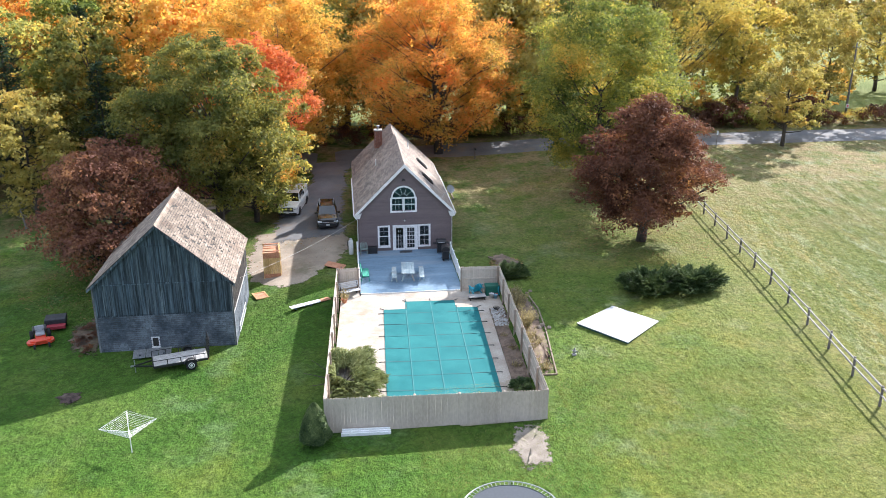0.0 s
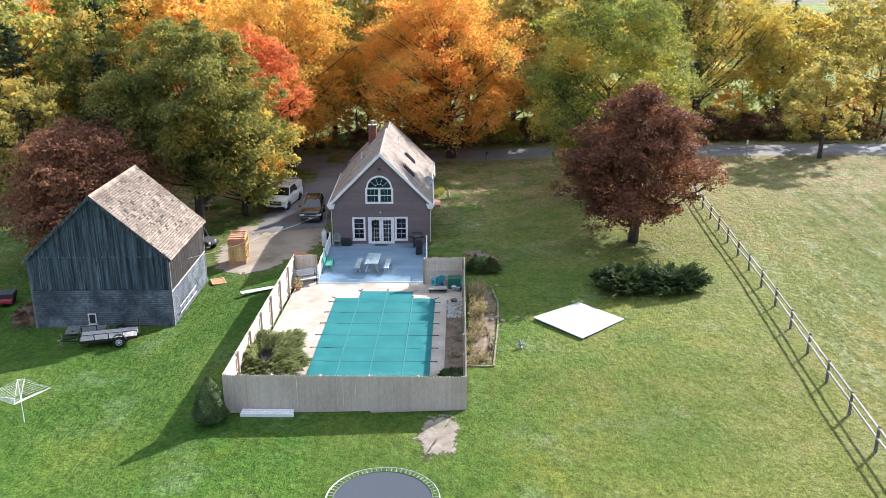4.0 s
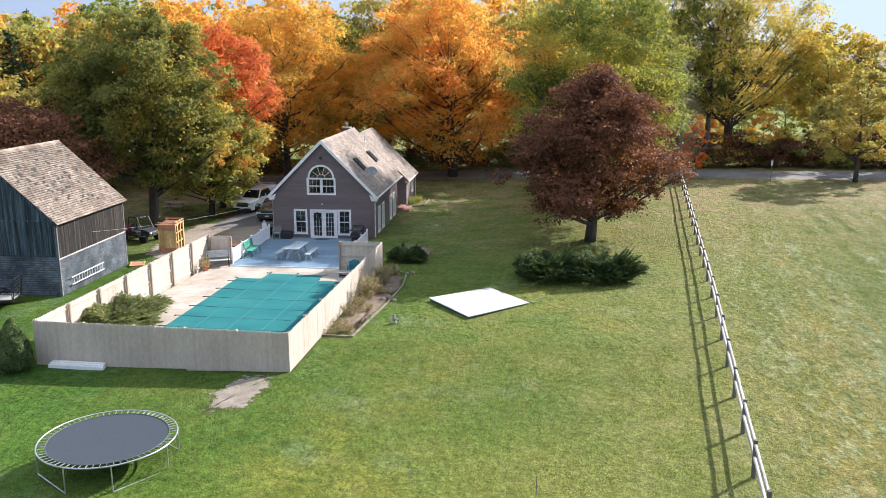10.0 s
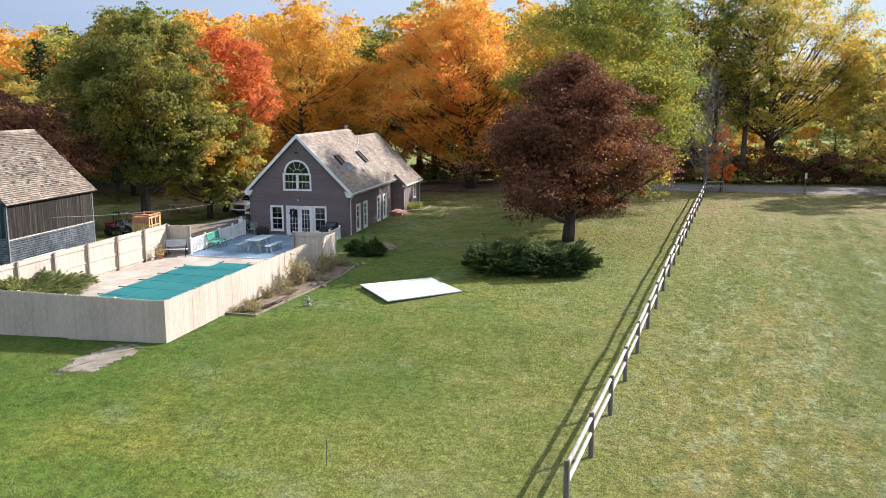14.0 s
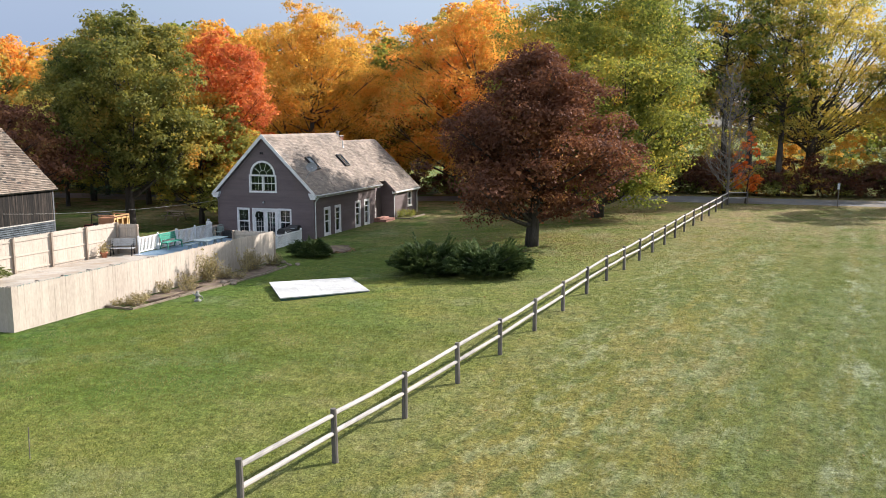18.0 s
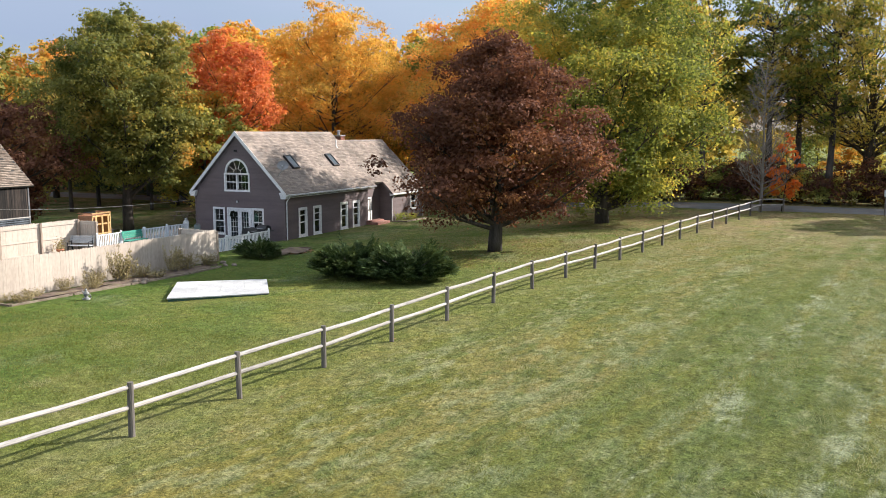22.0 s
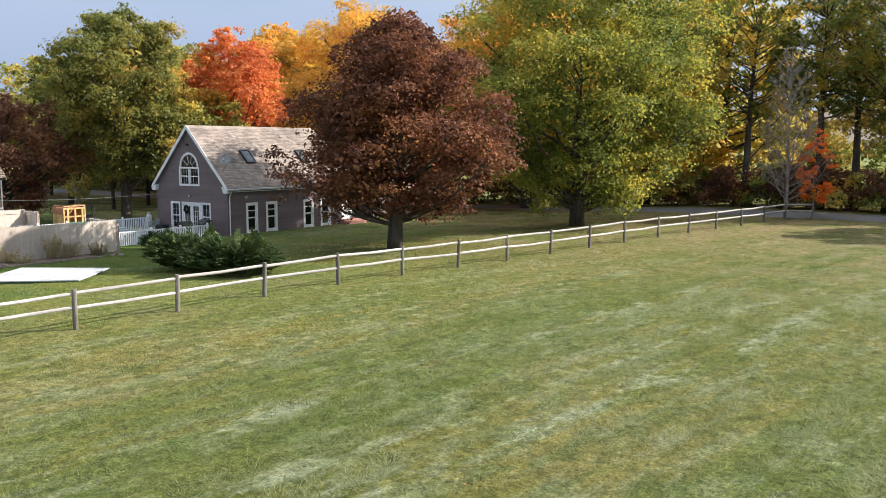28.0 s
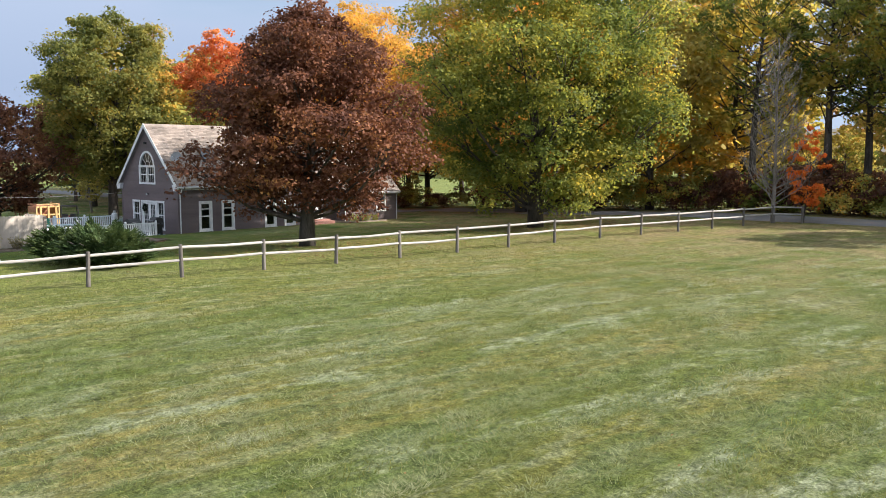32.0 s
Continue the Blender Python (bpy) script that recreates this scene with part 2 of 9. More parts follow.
def lz(x, y):
    return float(lie(x, y))


class Geo:
    """Gathers the faces of one part."""

    def __init__(self):
        self.v, self.f = [], []

    def add(self, verts, faces):
        k = len(self.v)
        self.v += [tuple(p) for p in verts]
        self.f += [tuple(i + k for i in f) for f in faces]
        return self

    def box(self, x0, x1, y0, y1, z0, z1, m=None, b=0.0):
        if b:
            bm = bmesh.new()
            bmesh.ops.create_cube(bm, size=1.0, matrix=Matrix.Translation(((x0 + x1) / 2, (y0 + y1) / 2, (z0 + z1) / 2)) @ Matrix.Diagonal((x1 - x0, y1 - y0, z1 - z0, 1)))
            bmesh.ops.bevel(bm, geom=bm.edges[:], offset=b, segments=2, affect="EDGES", profile=0.6)
            bm.verts.index_update()
            v, f = [p.co.copy() for p in bm.verts], [[q.index for q in p.verts] for p in bm.faces]
            bm.free()
        else:
            v = [Vector((x, y, z)) for x in (x0, x1) for y in (y0, y1) for z in (z0, z1)]
            f = [(0, 1, 3, 2), (4, 6, 7, 5), (0, 4, 5, 1), (2, 3, 7, 6), (0, 2, 6, 4), (1, 5, 7, 3)]
        return self.add([m @ p for p in v] if m else v, f)

    def beam(self, a, b, w, h, up=(0, 0, 1)):
        """A bar with a rectangular section from a to b."""
        a, b = Vector(a), Vector(b)
        d = (b - a).normalized()
        s = d.cross(Vector(up))
        s = s.normalized() if s.length > 1e-4 else Vector((1, 0, 0))
        u = s.cross(d)
        c = [s * i * w / 2 + u * j * h / 2 for i, j in ((-1, -1), (1, -1), (1, 1), (-1, 1))]
        return self.add([a + p for p in c] + [b + p for p in c], [(3, 2, 1, 0), (4, 5, 6, 7), (0, 1, 5, 4), (1, 2, 6, 5), (2, 3, 7, 6), (3, 0, 4, 7)])

    def tube(self, pts, r, n=8, r1=None, cap=True):
        pts = [Vector(p) for p in pts]
        k, m = len(self.v), len(pts)
        r1 = r if r1 is None else r1
        side = None
        for i, p in enumerate(pts):
            d = (pts[min(i + 1, m - 1)] - pts[max(i - 1, 0)]).normalized()
            if side is None:
                side = d.cross(Vector((0.31, 0.2, 0.93)))
                side = side.normalized() if side.length > 1e-3 else Vector((1, 0, 0))
            side = (side - d * side.dot(d)).normalized()
            u = d.cross(side)
            q = r + (r1 - r) * i / max(1, m - 1)
            self.v += [tuple(p + (side * math.cos(2 * math.pi * j / n) + u * math.sin(2 * math.pi * j / n)) * q) for j in range(n)]
        for i in range(m - 1):
            self.f += [(k + i * n + j, k + i * n + (j + 1) % n, k + (i + 1) * n + (j + 1) % n, k + (i + 1) * n + j) for j in range(n)]
        if cap:
            self.f += [tuple(k + j for j in reversed(range(n))), tuple(k + (m - 1) * n + j for j in range(n))]
        return self

    def prism(self, poly, a, b, axis="y"):
        """A flat outline, drawn out along an axis from a to b."""
        n = len(poly)
        if axis == "y":
            w = lambda p, d: (p[0], d, p[1])
        elif axis == "x":
            w = lambda p, d: (d, p[0], p[1])
        else:
            w = lambda p, d: (p[0], p[1], d)
        return self.add([w(p, a) for p in poly] + [w(p, b) for p in poly],
                        [tuple(range(n)), tuple(reversed(range(n, 2 * n)))] + [(i, i + n, (i + 1) % n + n, (i + 1) % n) for i in range(n)])

    def lathe(self, profile, n=20, centre=(0, 0)):
        """A turned shape about the vertical; profile of (radius, height)."""
        k, m = len(self.v), len(profile)
        for r, z in profile:
            self.v += [(centre[0] + r * math.cos(2 * math.pi * j / n), centre[1] + r * math.sin(2 * math.pi * j / n), z) for j in range(n)]
        for i in range(m - 1):
            self.f += [(k + i * n + j, k + i * n + (j + 1) % n, k + (i + 1) * n + (j + 1) % n, k + (i + 1) * n + j) for j in range(n)]
        self.f += [tuple(k + j for j in reversed(range(n))), tuple(k + (m - 1) * n + j for j in range(n))]
        return self

    def mesh(self, name, fix=True):
        me = bpy.data.meshes.new(name)
        me.from_pydata(self.v, [], self.f)
        if fix:
            bm = bmesh.new()
            bm.from_mesh(me)
            bmesh.ops.recalc_face_normals(bm, faces=bm.faces)
            bm.to_mesh(me)
            bm.free()
        return me

    def put(self, name, material, parent=None, label="", loc=None, shade=False):
        me = self.mesh(name)
        me.materials.append(M[material] if isinstance(material, str) else material)
        if shade:
            me.shade_smooth()
        return link(name, me, parent, label, loc)


def link(name, me, parent=None, label="", loc=None):
    ob = new(name, me)
    if parent is not None:
        ob.parent = parent
    if loc is not None:
        ob.matrix_basis = loc if isinstance(loc, Matrix) else Matrix.Translation(loc)
    if label:
        tagged(ob, label)
    return ob


def thing(name, loc, rz=0.0, label="", category="", group="", kind=""):
    """The Empty at the base of a thing that has parts."""
    ob = new(name)
    ob.empty_display_size = 0.2
    ob.matrix_basis = pose(*loc, 0, 0, rz)
    return tagged(ob, label, category, group, kind)


def raw_mesh(name, verts, faces, material):
    """A mesh from arrays, for leaves and blades; faces all with the same number of corners."""
    me = bpy.data.meshes.new(name)
    verts, faces = np.ascontiguousarray(verts, np.float32), np.ascontiguousarray(faces, np.int32)
    k = faces.shape[1]
    me.vertices.add(len(verts))
    me.vertices.foreach_set("co", verts.ravel())
    me.loops.add(faces.size)
    me.loops.foreach_set("vertex_index", faces.ravel())
    me.polygons.add(len(faces))
    me.polygons.foreach_set("loop_start", np.arange(0, faces.size, k, dtype=np.int32))
    me.update(calc_edges=True)
    me.materials.append(M[material])
    return me


# ---- the land, road and drive ----
def ground_material():
    m = bpy.data.materials.new("lawn and field")
    n, l, b = nodes_of(m)
    g = n.new("ShaderNodeNewGeometry")
    pos = g.outputs["Position"]
    sep = n.new("ShaderNodeSeparateXYZ")
    l.new(pos, sep.inputs[0])
    turn = n.new("ShaderNodeMapping")
    turn.inputs["Rotation"].default_value = (0, 0, radians(6.8))
    l.new(pos, turn.inputs["Vector"])
    run = turn.outputs["Vector"]

    def patchy(scale, lo, hi, most, stretch=None, rough=0.65, vec=pos):
        return ramp(n, l, noise_node(n, l, vec, scale, 6, stretch, rough), ((lo, (0, 0, 0)), (hi, (most,) * 3)))

    # mown lawn: greens with straw, yellow and dull grey-green patches
    lawn = ramp(n, l, noise_node(n, l, pos, 0.16, 5), ((0.30, (0.066, 0.118, 0.018)), (0.5, (0.108, 0.152, 0.028)), (0.70, (0.170, 0.178, 0.045))))
    lawn = mixc(n, l, patchy(0.11, 0.53, 0.70, 0.7), lawn, (0.235, 0.20, 0.038))
    lawn = mixc(n, l, patchy(0.21, 0.55, 0.72, 0.75), lawn, (0.22, 0.235, 0.145))
    lawn = mixc(n, l, patchy(1.3, 0.50, 0.75, 0.65), lawn, (0.055, 0.10, 0.016))
    lawn = mixc(n, l, patchy(0.7, 0.54, 0.78, 0.55), lawn, (0.23, 0.20, 0.085))
    # greener, thicker grass round the pool and barn
    lush = n.new("ShaderNodeMapRange")
    lush.inputs["From Min"].default_value, lush.inputs["From Max"].default_value = 18.0, 6.0
    l.new(sep.outputs["X"], lush.inputs["Value"])
    lawn = mixc(n, l, lush.outputs[0], lawn, mixc(n, l, 1.0, lawn, (0.55, 0.78, 0.55), "MULTIPLY"))
    # paler lawn colour towards the yard's open end
    pale = n.new("ShaderNodeMapRange")
    pale.inputs["From Min"].default_value, pale.inputs["From Max"].default_value = 39.0, 25.0
    l.new(sep.outputs["Y"], pale.inputs["Value"])
    lawn = mixc(n, l, pale.outputs[0], lawn, mixc(n, l, 1.0, lawn, (1.26, 1.26, 1.18), "MULTIPLY"))
    # rough field beyond the rail fence: straw, green and pale blue-green drifts drawn out along the mowing
    field = ramp(n, l, noise_node(n, l, run, 0.22, 5, (1.0, 0.30, 1.0)), ((0.32, (0.120, 0.138, 0.028)), (0.5, (0.168, 0.163, 0.038)), (0.68, (0.215, 0.185, 0.051))))
    field = mixc(n, l, patchy(0.34, 0.50, 0.68, 0.6, (1.0, 0.36, 1.0), 0.65, run), field, (0.270, 0.220, 0.098))
    field = mixc(n, l, patchy(0.60, 0.50, 0.66, 0.6, (1.0, 0.34, 1.0), 0.7, run), field, (0.075, 0.118, 0.032))
    # the pale patches paint the sun's sheen on laid grass into the colour
    field = mixc(n, l, patchy(1.15, 0.51, 0.63, 0.75, (1.0, 0.36, 1.0), 0.65, run), field, (0.225, 0.248, 0.124))
    field = mixc(n, l, patchy(1.9, 0.51, 0.62, 0.7, (1.0, 0.42, 1.0), 0.6, run), field, (0.096, 0.126, 0.034))
    field = mixc(n, l, patchy(2.7, 0.54, 0.64, 0.6, (1.0, 0.45, 1.0), 0.6, run), field, (0.285, 0.280, 0.140))
    field = mixc(n, l, patchy(0.55, 0.49, 0.57, 0.55, (1.0, 0.02, 1.0), 0.4, run), field, (0.112, 0.148, 0.030))
    # pale windrows left by the mower, broken here and there
    line = n.new("ShaderNodeMath")
    line.operation = "MULTIPLY"
    l.new(patchy(1.1, 0.49, 0.60, 0.8, (1.0, 0.34, 1.0), 0.75, run), line.inputs[0])
    l.new(patchy(0.62, 0.44, 0.56, 1.0, (1.0, 0.03, 1.0), 0.4, run), line.inputs[1])
    edge = n.new("ShaderNodeMath")
    edge.operation = "MULTIPLY_ADD"
    l.new(sep.outputs["Y"], edge.inputs[0])
    edge.inputs[1].default_value = -0.12
    l.new(sep.outputs["X"], edge.inputs[2])
    far_side = n.new("ShaderNodeMapRange")
    far_side.inputs["From Min"].default_value, far_side.inputs["From Max"].default_value = 27.5, 33.0
    l.new(edge.outputs[0], far_side.inputs["Value"])
    field = mixc(n, l, far_side.outputs[0], field, mixc(n, l, 1.0, field, (0.80, 0.86, 0.84), "MULTIPLY"))
    line_far = n.new("ShaderNodeMath")
    line_far.operation = "MULTIPLY"
    l.new(line.outputs[0], line_far.inputs[0])
    l.new(far_side.outputs[0], line_far.inputs[1])
    field = mixc(n, l, line_far.outputs[0], field, (0.255, 0.285, 0.178))
    side = n.new("ShaderNodeMapRange")
    side.inputs["From Min"].default_value, side.inputs["From Max"].default_value = 21.5, 25.5
    l.new(edge.outputs[0], side.inputs["Value"])
    dry = n.new("ShaderNodeMapRange")
    dry.inputs["From Min"].default_value, dry.inputs["From Max"].default_value, dry.inputs["To Max"].default_value = 15.0, 22.0, 0.6
    l.new(edge.outputs[0], dry.inputs["Value"])
    lawn = mixc(n, l, dry.outputs[0], lawn, mixc(n, l, patchy(0.5, 0.4, 0.65, 1.0), (0.178, 0.192, 0.050), (0.245, 0.215, 0.095)))
    col = mixc(n, l, side.outputs[0], lawn, field)
    # leaf litter and worn earth under the trees towards the road
    lit = n.new("ShaderNodeMapRange")
    lit.inputs["From Min"].default_value, lit.inputs["From Max"].default_value = 54.0, 84.0
    l.new(sep.outputs["Y"], lit.inputs["Value"])
    hay = n.new("ShaderNodeMapRange")
    hay.inputs["From Min"].default_value, hay.inputs["From Max"].default_value = 112.0, 104.0
    l.new(sep.outputs["Y"], hay.inputs["Value"])
    cut_off = n.new("ShaderNodeMath")
    cut_off.operation = "MULTIPLY"
    l.new(lit.outputs[0], cut_off.inputs[0])
    l.new(hay.outputs[0], cut_off.inputs[1])
    speck = ramp(n, l, noise_node(n, l, pos, 0.35, 6, None, 0.7), ((0.38, (0, 0, 0)), (0.60, (1, 1, 1))))
    fac = n.new("ShaderNodeMath")
    fac.operation = "MULTIPLY"
    l.new(cut_off.outputs[0], fac.inputs[0])
    l.new(speck, fac.inputs[1])
    col = mixc(n, l, fac.outputs[0], col, (0.245, 0.19, 0.10))
    col = mixc(n, l, hay.outputs[0], ramp(n, l, noise_node(n, l, pos, 0.05, 4), ((0.35, (0.135, 0.175, 0.045)), (0.65, (0.215, 0.235, 0.080)))), col)
    fine = noise_node(n, l, pos, 3.6, 8, None, 0.85)
    col = mixc(n, l, 0.9, col, ramp(n, l, fine, ((0.38, (0.46, 0.48, 0.42)), (0.62, (1.50, 1.45, 1.48)))), "MULTIPLY")
    tiny = noise_node(n, l, pos, 17.0, 5, None, 0.8)
    col = mixc(n, l, 0.6, col, ramp(n, l, tiny, ((0.38, (0.45, 0.5, 0.4)), (0.62, (1.55, 1.5, 1.55)))), "MULTIPLY")
    l.new(col, b.inputs["Base Color"])
    b.inputs["Roughness"].default_value = 0.95
    b.inputs["Specular IOR Level"].default_value = 0.15
    k = n.new("ShaderNodeBump")
    k.inputs["Strength"].default_value, k.inputs["Distance"].default_value = 1.0, 0.12
    tall = n.new("ShaderNodeMath")
    tall.operation = "MULTIPLY_ADD"
    l.new(noise_node(n, l, run, 2.1, 5, (1.0, 0.6, 1.0), 0.6), tall.inputs[0])
    tall.inputs[1].default_value = 2.6
    l.new(noise_node(n, l, pos, 7.0, 6, None, 0.75), tall.inputs[2])
    l.new(tall.outputs[0], k.inputs["Height"])
    l.new(k.outputs["Normal"], b.inputs["Normal"])
    return m


def frayed(m, scale=2.2):
    """Lets a sheet of earth or paving break up into the grass towards its rim, by the rim's own distance."""
    n, l, b = nodes_of(m)
    at = n.new("ShaderNodeAttribute")
    at.attribute_name = "rim"
    g = n.new("ShaderNodeNewGeometry")
    add = n.new("ShaderNodeMath")
    add.operation = "MULTIPLY_ADD"
    l.new(noise_node(n, l, g.outputs["Position"], scale, 7, None, 0.75), add.inputs[0])
    add.inputs[1].default_value = 2.6
    l.new(at.outputs["Fac"], add.inputs[2])
    r = n.new("ShaderNodeMapRange")
    r.inputs["From Min"].default_value, r.inputs["From Max"].default_value = 1.62, 1.82
    l.new(add.outputs[0], r.inputs["Value"])
    clear = n.new("ShaderNodeBsdfTransparent")
    mx = n.new("ShaderNodeMixShader")
    l.new(r.outputs[0], mx.inputs[0])
    l.new(clear.outputs[0], mx.inputs[1])
    l.new(b.outputs[0], mx.inputs[2])
    l.new(mx.outputs[0], n["Material Output"].inputs["Surface"])
    return m


def set_rim(ob, values):
    at = ob.data.attributes.new("rim", "FLOAT", "POINT")
    at.data.foreach_set("value", np.asarray(values, np.float32))


M["ground"] = ground_material()
M["asphalt"] = surface("grey asphalt", (0.115, 0.115, 0.12), (0.17, 0.17, 0.175), 0.35, 0.9, 0.4, 40, stain=(0.19, 0.155, 0.12))
M["gravel"] = surface("sandy gravel", (0.235, 0.19, 0.145), (0.35, 0.29, 0.225), 0.45, 0.95, 0.6, 25, stain=(0.145, 0.13, 0.08))
M["drive"] = frayed(surface("old drive asphalt", (0.115, 0.115, 0.12), (0.17, 0.17, 0.175), 0.35, 0.9, 0.4, 40, stain=(0.19, 0.155, 0.12)))
frayed(M["gravel"], 1.3)


def ground_sheet():
    xs = np.concatenate((np.linspace(-900, -70, 14), np.arange(-66, -10, 2.0), np.arange(-10, 13.1, 0.3), np.arange(14, 96, 2.0), np.linspace(100, 900, 14)))
    ys = np.concatenate((np.linspace(-500, -20, 8), np.arange(-16, 36, 2.0), np.arange(36.6, 94.0, 0.4), np.arange(94.5, 140, 2.0), np.linspace(145, 1500, 26)))
    X, Y = np.meshgrid(xs, ys)
    Z = lie(X, Y)
    c, q = math.cos(radians(2.2)), math.sin(radians(2.2))
    U, W = (X - 4.15) * c - (Y - 37.25) * q, (X - 4.15) * q + (Y - 37.25) * c
    dug = ((np.abs(U) < 5.5) & (W > 0.2) & (W < 18.2)) | ((X > 0.9) & (X < 7.9) & (Y > 54.6) & (Y < 73.5))
    Z = np.where(dug, np.minimum(Z, -0.75), Z)
    V = np.stack((X, Y, Z), -1).reshape(-1, 3)
    w = len(xs)
    i = (np.arange(len(ys) - 1)[:, None] * w + np.arange(w - 1)[None]).ravel()
    me = raw_mesh("ground", V, np.stack((i, i + 1, i + w + 1, i + w), -1), "ground")
    me.shade_smooth()
    tagged(link("ground", me), "mown lawn and rough hay field with dry patches", "ground", kind="structure")


ground_sheet()


def ribbon(name, left, right, material, lift, label, category):
    """A strip of paving between two edges, draped over the land."""
    V, F, rim = [], [], []
    for a, b in zip(left, right):
        for u in np.linspace(0, 1, 7):
            x, y = a[0] + (b[0] - a[0]) * u, a[1] + (b[1] - a[1]) * u
            V.append((x, y, lz(x, y) + lift - (0.05 if u in (0.0, 1.0) else 0.0)))
            rim.append(min(min(u, 1 - u) * 6, abs(a[1] - left[0][1]) / 1.2, 1.0))
    for i in range(len(left) - 1):
        F += [(i * 7 + j, i * 7 + j + 1, i * 7 + j + 8, i * 7 + j + 7) for j in range(6)]
    ob = Geo().add(V, F).put(name, material, shade=True)
    set_rim(ob, rim)
    return tagged(ob, label, category, kind="structure")


def wav(v, s):
    return 0.22 * math.sin(v * 0.9 + s) + 0.14 * math.sin(v * 2.3 + s * 2) + 0.12 * math.sin(v * 5.9 + s * 3) + 0.1 * math.sin(v * 11.7 + s)


RX = np.linspace(-260, 260, 131)
ribbon("road", [(x, 92.9 + 0.012 * x + 0.3 * wav(x, 1)) for x in RX], [(x, 99.2 + 0.012 * x + 0.3 * wav(x, 4)) for x in RX], "asphalt", 0.05, "grey two-lane asphalt country road with worn edges", "road")
DY = np.linspace(67.5, 93.4, 84)
ribbon("driveway", [(-6.9 + 3.5 * smooth(70, 90, y) + wav(y, 0) - 2.5 * smooth(89, 93.4, y), y) for y in DY], [(0.1 + 0.3 * smooth(75, 90, y) + wav(y, 2) * 0.6 + 2.0 * smooth(89, 93.4, y), y) for y in DY], "drive", 0.045, "old grey asphalt driveway with crumbling edges", "driveway")
GY = np.linspace(57.4, 70.5, 66)
ribbon("gravel_yard", [(-8.3 + 3.2 * smooth(61, 57.4, y) + wav(y, 3), y) for y in GY], [(0.55 - 3.9 * smooth(63.5, 57.4, y) + wav(y, 5), y) for y in GY], "gravel", 0.03, "worn sandy gravel parking yard", "gravel")


# ---- trees ----
def leaf_cloud(rng, centres, radii, counts, size, flat=0.62, up=0.35):
    """Leaves on the shells of many clumps: points, and one small bent diamond for each."""
    P, N = [], []
    for c, r, k in zip(centres, radii, counts):
        d = rng.normal(size=(k, 3))
        d[:, 2] = np.where(rng.uniform(size=k) < 0.55, np.abs(d[:, 2]), d[:, 2])
        d /= np.linalg.norm(d, axis=1)[:, None]
        q = rng.uniform(0.35, 1.0, size=(k, 1)) ** 0.5 * (1 + 0.22 * rng.normal(size=(k, 1)))
        P.append(c + d * q * r * np.array((1, 1, flat)))
        N.append(d)
    return leaves_at(rng, np.concatenate(P), np.concatenate(N), size, up)


def leaves_at(rng, P, N, size, up=0.35, slim=0.36):
    k = len(P)
    nrm = N * 0.8 + rng.normal(size=(k, 3)) * 0.5 + np.array((0, 0, up))
    nrm /= np.linalg.norm(nrm, axis=1)[:, None]
    u = np.cross(nrm, rng.normal(size=(k, 3)))
    u /= np.linalg.norm(u, axis=1)[:, None] + 1e-9
    w = np.cross(nrm, u)
    s = size * rng.uniform(0.65, 1.35, size=(k, 1))
    V = np.stack((P - u * s * 0.5, P + w * s * slim + nrm * s * 0.1, P + u * s * 0.5 - nrm * s * 0.08, P - w * s * slim + nrm * s * 0.1), 1).reshape(-1, 3)
    return V, np.arange(4 * k).reshape(-1, 4)


